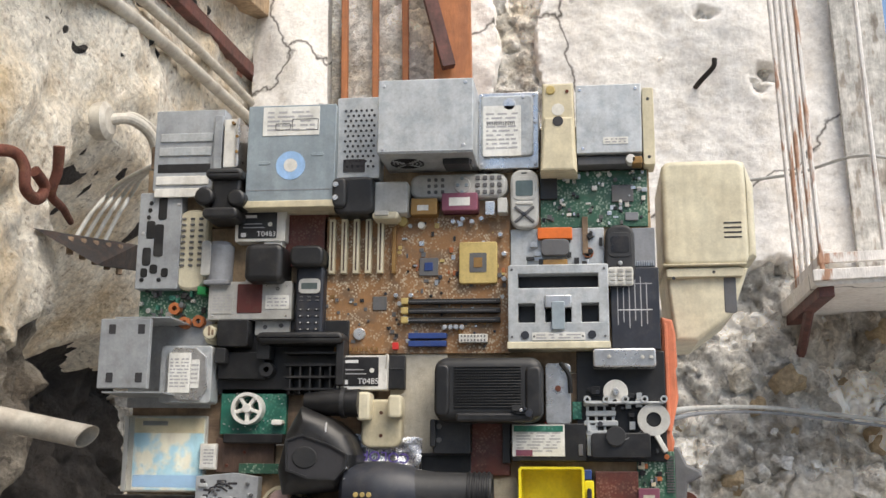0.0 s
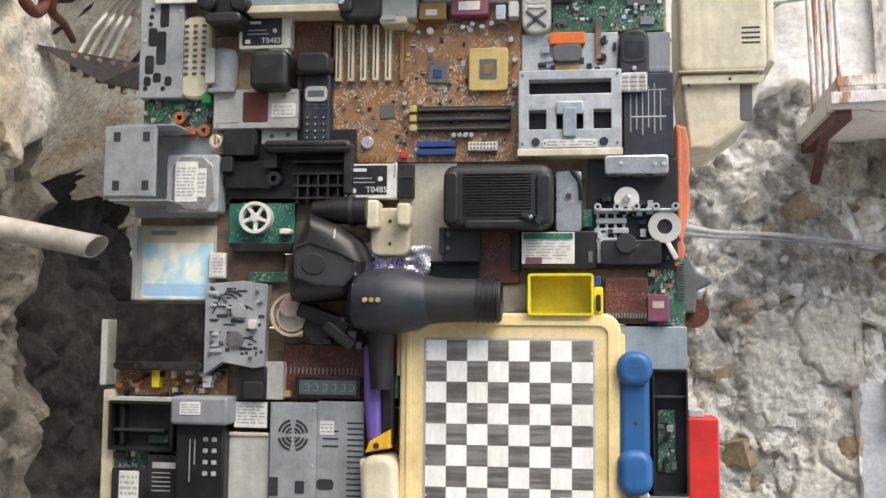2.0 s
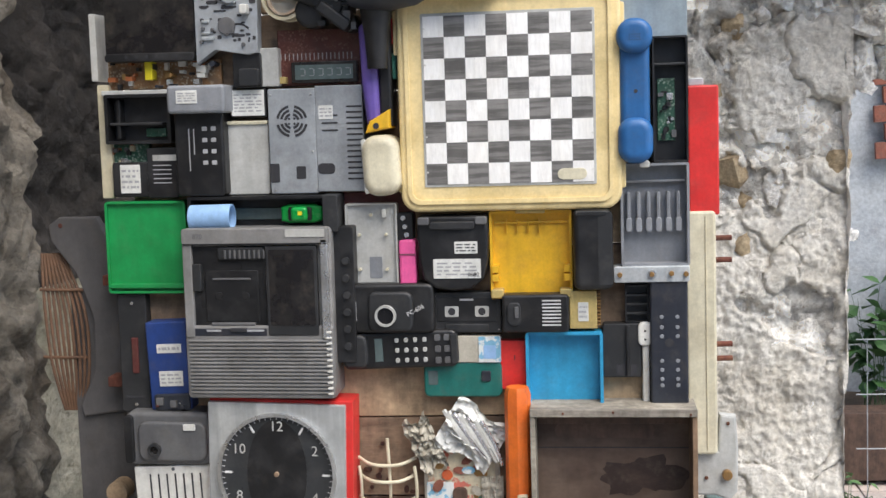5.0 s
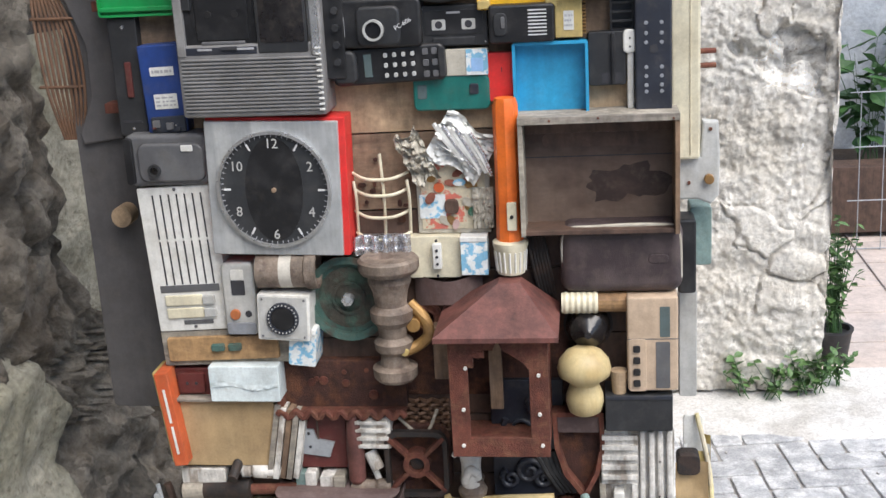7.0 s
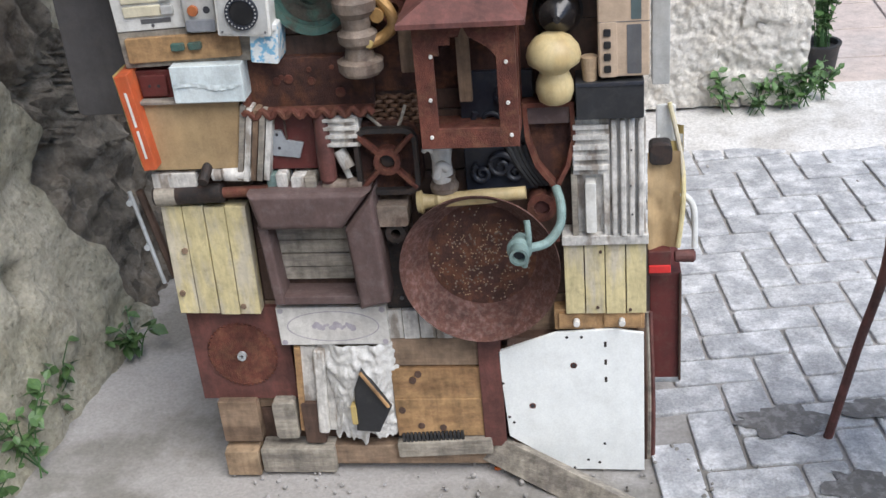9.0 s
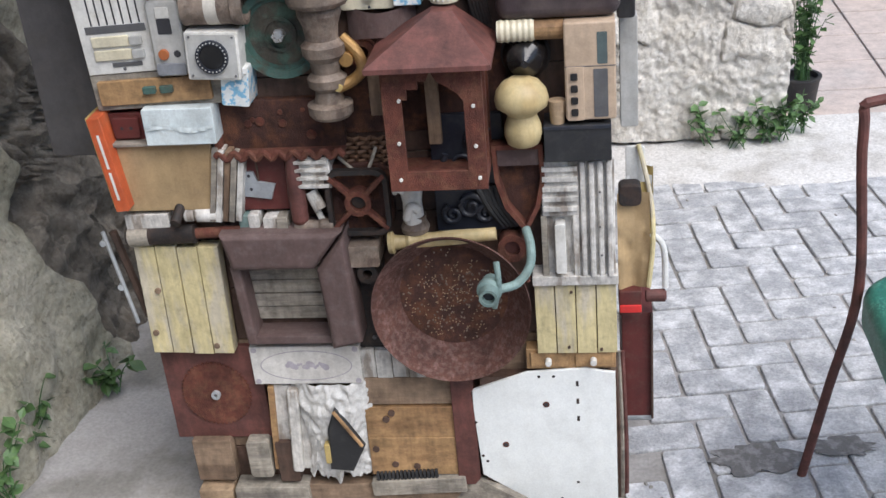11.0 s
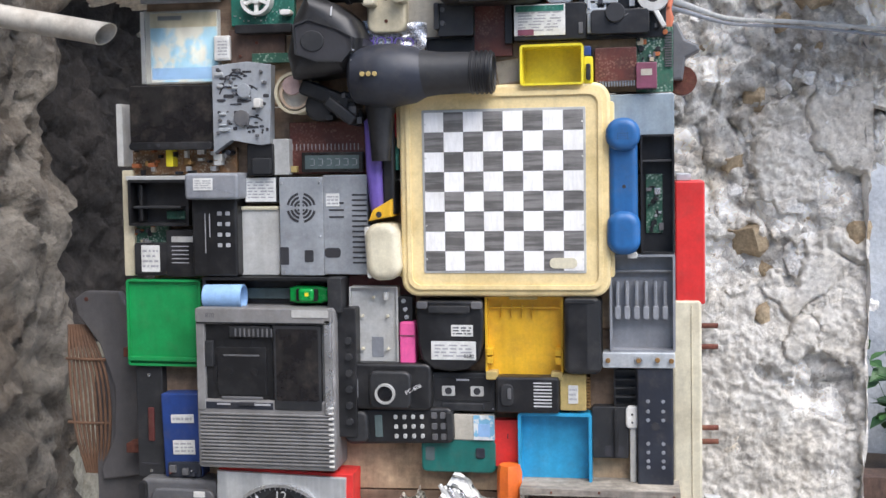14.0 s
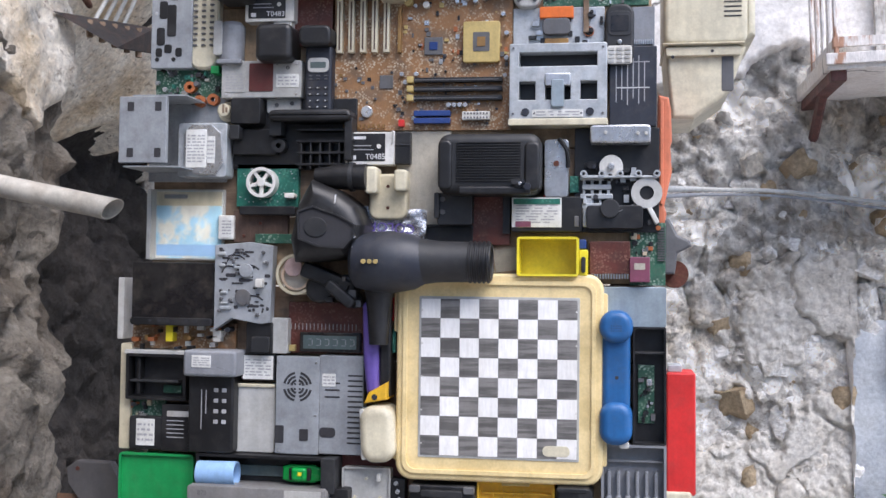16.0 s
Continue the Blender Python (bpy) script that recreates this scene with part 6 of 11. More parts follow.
t.dots("rivet", [(-0.35, 0.3), (-0.35, -0.1)], 0.0045, 0.03, 0.034, "darkgrey")
t.slab("ear", -0.5, 0.1, 0.15, 0.8, 0, 0.04, "charcoal", 0.003)
t = Thing("black_tile", "flat black plastic tray", "tray", -0.004, 2.114, 0.085, 0.041)
t.tray("tray", 0, 0, 1, 1, 0, 0.014, 0.003, 0.004, "black", 0.002)
t = Thing("circuit_sheet", "red-brown circuit board strip", "circuit board", 0.070, 2.148, 0.065, 0.098, group="loose circuit boards")
t.slab("board", 0, 0, 1, 1, 0, 0.01, "pcbred", 0.001)
t.slab("black_side", 0.42, 0.1, 0.2, 0.8, 0, 0.02, "black", 0.001)
t = Thing("battery_pack", "black battery pack with green and white warning label", "battery", 0.167, 2.152, 0.121, 0.061, group="batteries")
t.slab("case", 0, 0, 1, 1, 0, 0.028, "black", 0.004)
t.label(-0.14, 0.05, 0.7, 0.84, 0.028, 8, seed=17)
t.slab("green_heading", -0.14, 0.36, 0.66, 0.16, 0.0294, 0.03, "pcbteal", 0, 0)
t.slab("red_warning", -0.33, -0.28, 0.22, 0.16, 0.0294, 0.03, "magenta", 0, 0)
t.slab("side_slot", 0.42, -0.2, 0.06, 0.3, 0.028, 0.03, "darkgrey", 0.001)


# ---- middle rows ----
t = Thing("yellow_box", "bright yellow plastic open box with a side clip", "box", 0.171, 2.079, 0.104, 0.067)
t.tray("tray", 0, 0, 1, 1, 0, 0.055, 0.004, 0.006, "yellow", 0.006)
t.slab("clip_plate", 0.57, -0.15, 0.14, 0.66, 0.0, 0.045, "yellow", 0.003)
t.slab("clip_spring", 0.57, -0.2, 0.07, 0.4, 0.045, 0.052, "black", 0.003)
t.slab("blue_tab", 0.55, 0.32, 0.12, 0.24, 0, 0.04, "royal", 0.002)
t = Thing("relay_board", "brown connector board with pins on a green card", "circuit board", 0.274, 2.075, 0.068, 0.062, group="loose circuit boards")
t.slab("block", 0, 0.05, 1, 0.9, 0, 0.028, "pcbred", 0.002)
t.rows("pin", -0.44, -0.46, 0.44, -0.46, 14, 1, 0.03, 0.14, 0.01, 0.028, "chrome", 0, 0)
t = Thing("transformer_board", "green circuit board with a purple transformer", "circuit board", 0.337, 2.085, 0.060, 0.107, group="loose circuit boards")
t.slab("board", 0, 0, 1, 1, 0, 0.008, "pcbgreen", 0.001)
t.slab("transformer", -0.22, -0.25, 0.56, 0.4, 0.008, 0.034, "magenta", 0.002)
t.slab("transformer_label", -0.22, -0.2, 0.3, 0.1, 0.034, 0.0345, "fabric", 0.001, 0)
t.rows("edge_contact", 0.38, -0.1, 0.38, 0.42, 1, 14, 0.2, 0.018, 0.008, 0.012, "darkgrey", 0, 0)
t.bits(14, -0.45, 0.0, 0.3, 0.46, 0.008, 43)
t = Thing("round_foot", "dark grey plastic foot with a brown wheel", "foot", 0.388, 2.088, 0.046, 0.119, back=-0.02)
part("fin", prism([(-0.5 * t.w, -0.3 * t.h), (-0.1 * t.w, -0.3 * t.h), (0.0, 0.0), (0.5 * t.w, 0.1 * t.h), (0.45 * t.w, 0.18 * t.h), (0.0, 0.26 * t.h), (-0.3 * t.w, 0.5 * t.h), (-0.5 * t.w, 0.5 * t.h)], -0.03, 0.02, 0.004), "darkgrey", t.e)
t.cyl("wheel", -0.1, -0.3, 0.024, -0.035, 0.0, "rust")
t = Thing("clear_cube", "small clear plastic cube", "cube", 0.095, 2.074, 0.042, 0.046, turn=8)
t.slab("cube", 0, 0, 1, 0.9, 0, 0.03, "glass", 0.004, 0.003)
t.slab("base", 0, 0, 0.9, 0.8, 0, 0.004, "fabric", 0.002, 0)
t = Thing("grey_cover", "plain blue-grey metal cover plate", "cover", 0.314, 1.995, 0.108, 0.068)
t.slab("plate", 0, 0, 1, 1, 0, 0.02, "drive", 0.004)
t = Thing("telephone_handset", "blue plastic telephone handset hung upright", "telephone", 0.285, 1.878, 0.055, 0.222, group="telephones")
W, Hh = t.w, t.h
part("grip", prism(rounded(0, 0, W * 0.84, Hh * 0.8, 0.012, 6), 0.0, 0.05, 0.01), "blue", t.e)
part("earpiece", prism(rounded(0, 0.38 * Hh, W, Hh * 0.24, W * 0.45, 14), 0, 0.066, 0.012), "blue", t.e)
part("mouthpiece", prism(rounded(0, -0.34 * Hh, W * 0.98, Hh * 0.32, W * 0.42, 14), 0, 0.062, 0.014), "blue", t.e)
t.dots("sound_hole", [(-0.14 + 0.07 * i, 0.35 + 0.018 * j) for i in range(5) for j in range(3)], 0.0009, 0.066, 0.0665, "ink", 6, 0)
t.cyl("screw_hole", 0.02, 0.0, 0.003, 0.05, 0.0505, "ink", b=0)
t.slab("cord_tip", 0.25, -0.51, 0.3, 0.05, 0.02, 0.035, "white", 0.004)
t = Thing("telephone_cradle", "black telephone cradle shell with a circuit board inside", "telephone base", 0.340, 1.864, 0.054, 0.195)
t.tray("shell", 0, 0, 1, 1, 0, 0.034, 0.003, 0.006, "black", 0.003)
t.slab("inner_board", -0.1, -0.08, 0.5, 0.5, 0.006, 0.01, "pcbgreen", 0.001)
t.bits(14, -0.3, -0.3, 0.12, 0.14, 0.01, 44, ("black", "chrome", "darkgrey"))
t.slab("divider", 0, 0.28, 0.9, 0.02, 0.006, 0.03, "charcoal", 0.001)
t = Thing("red_box", "flat red plastic box fixed on the panel's edge", "box", 0.393, 1.784, 0.048, 0.204, back=-0.04)
t.slab("body", 0, 0, 1, 1, -0.05, 0.035, "red", 0.004, 0.003)
t.slab("grey_edge", 0.5, -0.02, 0.06, 0.94, -0.05, 0.02, "lightgrey", 0.002)
t.slab("metal_cap", -0.2, 0.53, 0.5, 0.06, -0.03, 0.02, "zinc", 0.003)
t = Thing("grey_tray", "grey plastic tool tray with a row of tapered ribs", "tray", 0.314, 1.686, 0.106, 0.160)
t.tray("tray", 0, 0, 1, 1, 0, 0.034, 0.004, 0.008, "grey", 0.004)
for k in range(6):
    t.slab("rib", -0.38 + 0.145 * k, 0.04, 0.05, 0.36, 0.008, 0.024, "grey", 0.003)
    t.slab("rib_foot", -0.38 + 0.145 * k, -0.1, 0.09, 0.14, 0.008, 0.028, "grey", 0.004)
t.slab("step", 0, 0.32, 0.9, 0.02, 0.008, 0.02, "grey", 0.002)
t = Thing("metal_bar", "flat zinc bar with brass screws", "bar", 0.307, 1.594, 0.117, 0.025)
t.slab("bar", 0, 0, 1, 1, 0.0, 0.04, "zinc", 0.003)
t.dots("screw", [(0.0, 0), (0.26, 0.05), (-0.42, 0), (0.45, 0)], 0.004, 0.04, 0.045, "brass")
t.hoop("washer", 0.0, 0, 0.0065, 0.004, 0.04, 0.042, "chrome")
t = Thing("black_case", "matt black plastic case with rounded corners", "case", 0.217, 1.635, 0.062, 0.125)
t.slab("body", 0, 0, 1, 1, 0, 0.058, "black", 0.012, 0.01, n=6)
t.slab("top_edge", -0.05, 0.46, 0.8, 0.06, 0.02, 0.06, "charcoal", 0.004)
t.slab("tape", 0.3, 0.02, 0.35, 0.9, 0.0575, 0.0585, "charcoal", 0.003, 0)
t = Thing("yellow_tray", "amber-yellow plastic cover with clips and ribs", "tray", 0.119, 1.627, 0.130, 0.139)
t.tray("cover", 0, 0, 1, 1, 0, 0.03, 0.004, 0.014, "amber", 0.003)
t.slab("handle_slot", 0.0, 0.49, 0.36, 0.04, 0.02, 0.034, "gold", 0.002)
t.rows("rib", -0.3, 0.32, 0.1, 0.32, 4, 1, 0.01, 0.16, 0.014, 0.02, "amber")
for u in (-0.44, 0.44):
    t.rows("clip", u, -0.16, u, -0.26, 1, 2, 0.08, 0.08, 0.014, 0.034, "amber")
    t.slab("corner_clip", u * 0.95, -0.44, 0.15, 0.1, 0.014, 0.036, "gold", 0.002)
t.slab("ledge", 0, 0.36, 0.9, 0.02, 0.014, 0.02, "amber", 0.001)
t = Thing("rounded_battery", "black rounded battery pack with barcode label", "battery", -0.004, 1.632, 0.115, 0.119, group="batteries")
W, Hh = t.w, t.h
part("case", prism([(-0.5 * W, 0.3 * Hh), (-0.48 * W, -0.1 * Hh), (-0.42 * W, -0.34 * Hh), (-0.25 * W, -0.47 * Hh), (0, -0.5 * Hh), (0.25 * W, -0.47 * Hh), (0.42 * W, -0.34 * Hh), (0.48 * W, -0.1 * Hh), (0.5 * W, 0.3 * Hh), (0.46 * W, 0.5 * Hh), (-0.46 * W, 0.5 * Hh)], 0, 0.042, 0.005), "black", t.e)
t.slab("plug_top", 0.0, 0.38, 0.62, 0.1, 0.04, 0.05, "charcoal", 0.003)
t.slab("corner", -0.4, 0.44, 0.16, 0.1, 0.03, 0.05, "darkgrey", 0.003)
t.slab("corner", 0.4, 0.44, 0.16, 0.1, 0.03, 0.05, "darkgrey", 0.003)
t.label(0.05, -0.2, 0.66, 0.26, 0.042, 4, seed=19)
t.text("0682", 0.28, -0.28, 0.009, 0.0436, "ink")
t.label(0.18, 0.08, 0.32, 0.16, 0.042, 3, seed=20, ink="ink")
t = Thing("beige_plate", "pale beige plastic cover plate with four pegs", "cover", -0.138, 1.647, 0.085, 0.133)
t.tray("plate", 0, 0, 1, 1, 0, 0.026, 0.003, 0.02, "lightgrey", 0.004)
t.dots("peg", [(-0.24, 0.12), (0.28, 0.12), (-0.24, -0.3), (0.28, -0.3), (0.0, 0.36)], 0.0025, 0.02, 0.028, "cream")
t.slab("stamp", 0.06, -0.28, 0.24, 0.26, 0.02, 0.0206, "grey", 0.001, 0)
t.slab("white_peg", 0.26, 0.38, 0.08, 0.1, 0.02, 0.032, "white", 0.002)
t = Thing("pink_lighter", "bright pink plastic lighter", "lighter", -0.083, 1.615, 0.036, 0.079)
t.slab("body", 0.1, 0, 0.76, 1, 0, 0.03, "pink", 0.006, 0.004)
t.slab("side_fin", -0.38, -0.02, 0.2, 0.95, 0, 0.014, "pink", 0.003)
t.slab("band", 0.1, 0.2, 0.78, 0.03, 0.03, 0.031, "magenta", 0.001, 0)
t = Thing("terminal_strip", "short black terminal strip with bright screws", "terminal strip", -0.083, 1.675, 0.025, 0.044)
t.slab("block", 0, 0, 1, 1, 0, 0.026, "black", 0.003)
t.dots("screw", [(-0.1, 0.32), (0.0, 0.0), (0.1, -0.3)], 0.004, 0.026, 0.03, "chrome")
t = Thing("red_backing", "dark red plastic sheet behind the smaller things", "sheet", -0.141, 1.704, 0.144, 0.054)
t.slab("sheet", 0, 0, 1, 1, 0, 0.005, "maroon", 0.002)

# hair dryer
t = Thing("hair_dryer", "large black hair dryer with ribbed nozzle and flared hood", "hair dryer", -0.094, 2.067, 0.346, 0.087)
W, Hh = t.w, t.h
part("barrel", lathe([(0.12 * W, 0.041), (0.24 * W, 0.035), (0.36 * W, 0.034), (0.47 * W, 0.033)], "u", (0, 0.02 * Hh, 0.075)), "charcoal", t.e)
for k in range(5):
    part("thread", lathe([(W * (0.39 + 0.022 * k), 0.0335), (W * (0.394 + 0.022 * k), 0.0358), (W * (0.401 + 0.022 * k), 0.0358), (W * (0.405 + 0.022 * k), 0.0335)], "u", (0, 0.02 * Hh, 0.075)), "black", t.e)
part("nozzle_mouth", lathe([(0.47 * W, 0.033), (0.5 * W, 0.032), (0.5 * W, 0.026), (0.46 * W, 0.024)], "u", (0, 0.02 * Hh, 0.075)), "charcoal", t.e)
part("motor_housing", lathe([(-0.07, 0.03), (-0.062, 0.044), (-0.03, 0.052), (0.0, 0.053), (0.04, 0.046), (0.06, 0.035)], "u", (0.01 * W, 0.0, 0.075), 28), "navy", t.e)
t.dots("gold_contact", [(-0.1, 0.0), (-0.07, 0.0), (-0.04, 0.0)], 0.004, 0.126, 0.131, "gold")
part("handle_stub", lathe([(-0.115, 0.016), (-0.06, 0.02), (-0.02, 0.026), (0.0, 0.03)], "v", (-0.06 * W, -0.3 * Hh, 0.06)), "black", t.e)
t.slab("switch_frame", -0.05, -0.6, 0.05, 0.3, 0.04, 0.08, "charcoal", 0.004)
hd = Thing("dryer_hood", "flared black plastic hood with an oval opening", "hood", -0.200, 2.129, 0.126, 0.150, turn=-6)
W, Hh = hd.w, hd.h
part("shell", prism([(-0.5 * W, -0.2 * Hh), (-0.4 * W, -0.46 * Hh), (-0.1 * W, -0.42 * Hh), (0.3 * W, -0.34 * Hh), (0.48 * W, -0.18 * Hh), (0.5 * W, 0.05 * Hh), (0.36 * W, 0.26 * Hh), (0.1 * W, 0.4 * Hh), (-0.3 * W, 0.5 * Hh), (-0.45 * W, 0.2 * Hh)], 0.0, 0.11, 0.03), "black", hd.e)
mouth = [(-0.4, 0.12), (-0.34, -0.2), (-0.05, -0.26), (0.3, -0.24), (0.42, -0.1), (0.42, 0.04), (0.2, 0.12), (-0.2, 0.2)]
part("opening_rim", ring([(u * W, v * Hh) for u, v in mouth], [(u * W * 0.93, v * Hh * 0.9) for u, v in mouth], 0.1, 0.114), "charcoal", hd.e)
part("opening", prism([(u * W * 0.93, v * Hh * 0.9) for u, v in mouth], 0.1, 0.1105, 0), "ink", hd.e)
part("air_duct", prism(disc(-0.12 * W, -0.04 * Hh, 0.02, 28, 0.017), 0.1105, 0.1125, 0.0015), "charcoal", hd.e)
# highlight on the black hood put in as a small white strip
hd.slab("shine_mark", 0.1, 0.3, 0.02, 0.1, 0.11, 0.1106, "whiteprint", 0.001, 0)
hd.dots("rivet", [(0.42, -0.1), (0.42, -0.22)], 0.0022, 0.1, 0.112, "chrome")
t = Thing("torn_motor", "tangled black motor parts with a burnt plastic bracket", "motor", -0.200, 2.030, 0.114, 0.090)
for k, (u, v, r, w1, mt) in enumerate(((-0.2, -0.1, 0.026, 0.05, "black"), (0.2, -0.05, 0.02, 0.055, "charcoal"), (0.32, -0.3, 0.016, 0.04, "black"))):
    t.cyl("housing", u, v, r, 0, w1, mt, b=0.006)
o = part("arm", slab(0, 0, 0.09, 0.026, 0.02, 0.06, 0.006, 0.005), "black", t.e)
o.matrix_basis = pose(-0.1 * t.w, 0, 0.1 * t.h, 0, 22, 0)
o = part("arm", slab(0, 0, 0.06, 0.02, 0.03, 0.07, 0.006, 0.005), "charcoal", t.e)
o.matrix_basis = pose(0.15 * t.w, 0, -0.2 * t.h, 0, 38, 0)
t.bits(16, -0.1, -0.4, 0.45, 0.2, 0.045, 47, ("charcoal", "black", "darkgrey"), (0.005, 0.014), (0.006, 0.02))
t = Thing("bobbin", "beige cotton reel with a pink paper disc", "reel", -0.266, 2.045, 0.076, 0.104)
t.cyl("flange", 0.0, 0, 0.036, 0, 0.012, "beige", n=30)
t.cyl("core", 0, 0, 0.03, 0.012, 0.04, "fabric", n=30)
t.hoop("front_flange", 0, 0, 0.036, 0.031, 0.04, 0.048, "beige", n=30)
t.cyl("paper_disc", -0.06, 0.12, 0.016, 0.04, 0.05, "pinkpaper", n=26)
t.hoop("inner_hoop", 0, -0.02, 0.026, 0.022, 0.04, 0.047, "tan", n=30)
t = Thing("hair_tool", "purple and black hair-tool handle with an orange end", "handle", -0.120, 1.919, 0.054, 0.186)
W, Hh = t.w, t.h
part("purple_side", prism([(-0.48 * W, 0.4 * Hh), (-0.42 * W, -0.1 * Hh), (-0.3 * W, -0.42 * Hh), (0.1 * W, -0.4 * Hh), (0.06 * W, 0.0), (0.12 * W, 0.5 * Hh), (-0.1 * W, 0.5 * Hh)], 0.01, 0.055, 0.01), "purple", t.e)
t.slab("black_side", 0.26, 0.0, 0.38, 0.9, 0.0, 0.045, "black", 0.006, 0.005)
part("orange_end", prism([(-0.34 * W, -0.5 * Hh), (0.4 * W, -0.46 * Hh), (0.4 * W, -0.3 * Hh), (-0.2 * W, -0.4 * Hh)], 0.0, 0.06, 0.003), "amber", t.e)
t.cyl("hole", 0.0, -0.44, 0.005, 0.06, 0.0606, "ink", b=0)
t = Thing("red_tab", "small red plastic tab", "tab", -0.098, 1.986, 0.011, 0.041)
t.slab("tab", 0, 0, 1, 1, 0, 0.03, "red", 0.002)
t = Thing("green_tab", "small green plastic tab", "tab", -0.096, 1.931, 0.011, 0.041)
t.slab("tab", 0, 0, 1, 1, 0, 0.03, "pcbteal", 0.002)
t = Thing("cream_cover", "rounded cream plastic cover", "cover", -0.114, 1.775, 0.060, 0.096, turn=3)
part("shell", prism(rounded(0, 0, t.w, t.h, 0.024, 12), 0, 0.066, 0.014), "cream", t.e)
t.slab("side_face", -0.42, 0, 0.14, 0.9, 0.02, 0.058, "white", 0.004)

t = Thing("smoked_cover", "glossy black smoked plastic lid with a row of holes", "lid", -0.493, 2.008, 0.152, 0.113)
t.slab("lid", 0, 0.04, 1, 0.92, 0, 0.038, "smoke", 0.003)
t.slab("lower_lip", 0, -0.43, 1, 0.12, 0, 0.045, "black", 0.006)
t.dots("hole", [(-0.25 + 0.11 * k, -0.42) for k in range(6)], 0.003, 0.045, 0.0456, "ink", 8, 0)
t = Thing("white_rod", "thin white plastic strip on the panel's edge", "strip", -0.605, 1.982, 0.017, 0.111, back=-0.02)
t.slab("strip", 0, 0, 0.7, 1, -0.03, 0.02, "white", 0.002)
t = Thing("amplifier_board", "brown circuit board strip with coloured components", "circuit board", -0.481, 1.933, 0.194, 0.047, group="loose circuit boards")
t.slab("board", 0, 0, 1, 1, 0, 0.008, "pcbbrown", 0.001)
t.slab("yellow_component", -0.1, 0.15, 0.065, 0.7, 0.008, 0.03, "yellow", 0.001)
t.bits(34, -0.48, -0.45, 0.48, 0.45, 0.008, 51, ("black", "chrome", "brass", "white", "copper"), (0.005, 0.014), (0.006, 0.02))
t = Thing("gear_plate", "grey die-cast mechanism plate full of slots and levers", "mechanism plate", -0.361, 2.023, 0.106, 0.156)
W, Hh = t.w, t.h
part("plate", prism([(-0.5 * W, -0.5 * Hh), (-0.2 * W, -0.36 * Hh), (0.3 * W, -0.42 * Hh), (0.46 * W, -0.4 * Hh), (0.5 * W, 0.46 * Hh), (0.1 * W, 0.5 * Hh), (-0.5 * W, 0.46 * Hh)], 0.02, 0.044, 0.001), "steel", t.e)
rg = random.Random(9)
for k in range(46):
    a, c = rg.uniform(0.03, 0.09), rg.uniform(0.018, 0.04)
    if k % 3 == 0:
        a *= 2.4
    t.slab("slot", rg.uniform(-0.42, 0.42), rg.uniform(-0.34, 0.42), a, c, 0.044, 0.0447 + 0.00001 * k, "ink", 0.002, 0)
for k in range(5):
    u, v = rg.uniform(-0.4, 0.1), rg.uniform(-0.2, 0.38)
    part("curved_slot", tube(bend([(u * W, -0.044, v * Hh), ((u + 0.06) * W, -0.0445, (v + 0.07) * Hh), ((u + 0.2) * W, -0.0445, (v + 0.07) * Hh), ((u + 0.3) * W, -0.044, (v + 0.03) * Hh)]), 0.0014, 6), "ink", t.e)
for k in range(9):
    t.slab("lever", rg.uniform(-0.38, 0.38), rg.uniform(-0.33, 0.4), rg.uniform(0.04, 0.2), rg.uniform(0.02, 0.04), 0.044, 0.048 + 0.0002 * k, "zinc", 0.002)
for k in range(12):
    t.cyl("pin", rg.uniform(-0.42, 0.42), rg.uniform(-0.36, 0.44), 0.003, 0.044, 0.05, "darkgrey", n=12)
t.cyl("gear", 0.05, 0.18, 0.012, 0.044, 0.051, "steel")
t.cyl("black_gear", 0.0, -0.12, 0.014, 0.044, 0.05, "darkgrey")
t.slab("white_lever", 0.3, 0.04, 0.12, 0.1, 0.044, 0.06, "white", 0.003)
t = Thing("flat_battery", "small white flat battery with printed label", "battery", -0.405, 2.128, 0.029, 0.043, group="batteries")
t.slab("case", 0, 0, 1, 1, 0, 0.018, "white", 0.002)
t.label(0.05, 0, 0.7, 0.85, 0.018, 5, seed=22)
t = Thing("wood_scrap", "brown fibreboard scrap with a green card strip", "board", -0.344, 2.130, 0.101, 0.057)
t.slab("scrap", 0, 0, 1, 1, 0, 0.01, "darkwood", 0.001)
t.slab("green_card", 0.3, -0.38, 0.75, 0.3, 0.01, 0.016, "pcbgreen", 0.001)
t.screws([(0.0, 0.1), (-0.3, -0.3)], 0.01, 0.003, "rust")
t = Thing("display_board", "red-brown board with a grey segment display", "display board", -0.220, 1.951, 0.136, 0.090)
t.slab("board", 0, 0.0, 1, 1, 0, 0.008, "pcbred", 0.001)
t.slab("display_housing", 0.08, -0.27, 0.8, 0.38, 0.008, 0.022, "smoke", 0.002)
t.slab("display_glass", 0.08, -0.27, 0.7, 0.26, 0.022, 0.0235, "lcd", 0.001, 0)
for k in range(6):
    for v in (-0.21, -0.33):
        t.slab("segment", -0.18 + 0.11 * k, v, 0.05, 0.012, 0.0235, 0.0238, "grey", 0, 0)
    t.slab("segment", -0.15 + 0.11 * k, -0.27, 0.01, 0.1, 0.0235, 0.0238, "grey", 0, 0)
t.rows("solder_line", -0.46, 0.02, 0.4, 0.02, 18, 1, 0.008, 0.12, 0.008, 0.0095, "lightgrey", 0, 0)
t.slab("brass_post", -0.43, -0.4, 0.08, 0.12, 0.008, 0.02, "gold", 0.001)
t = Thing("black_switch_box", "black plastic switch box", "switch box", -0.333, 1.933, 0.047, 0.055)
t.slab("body", 0, 0, 1, 1, 0, 0.036, "black", 0.004)
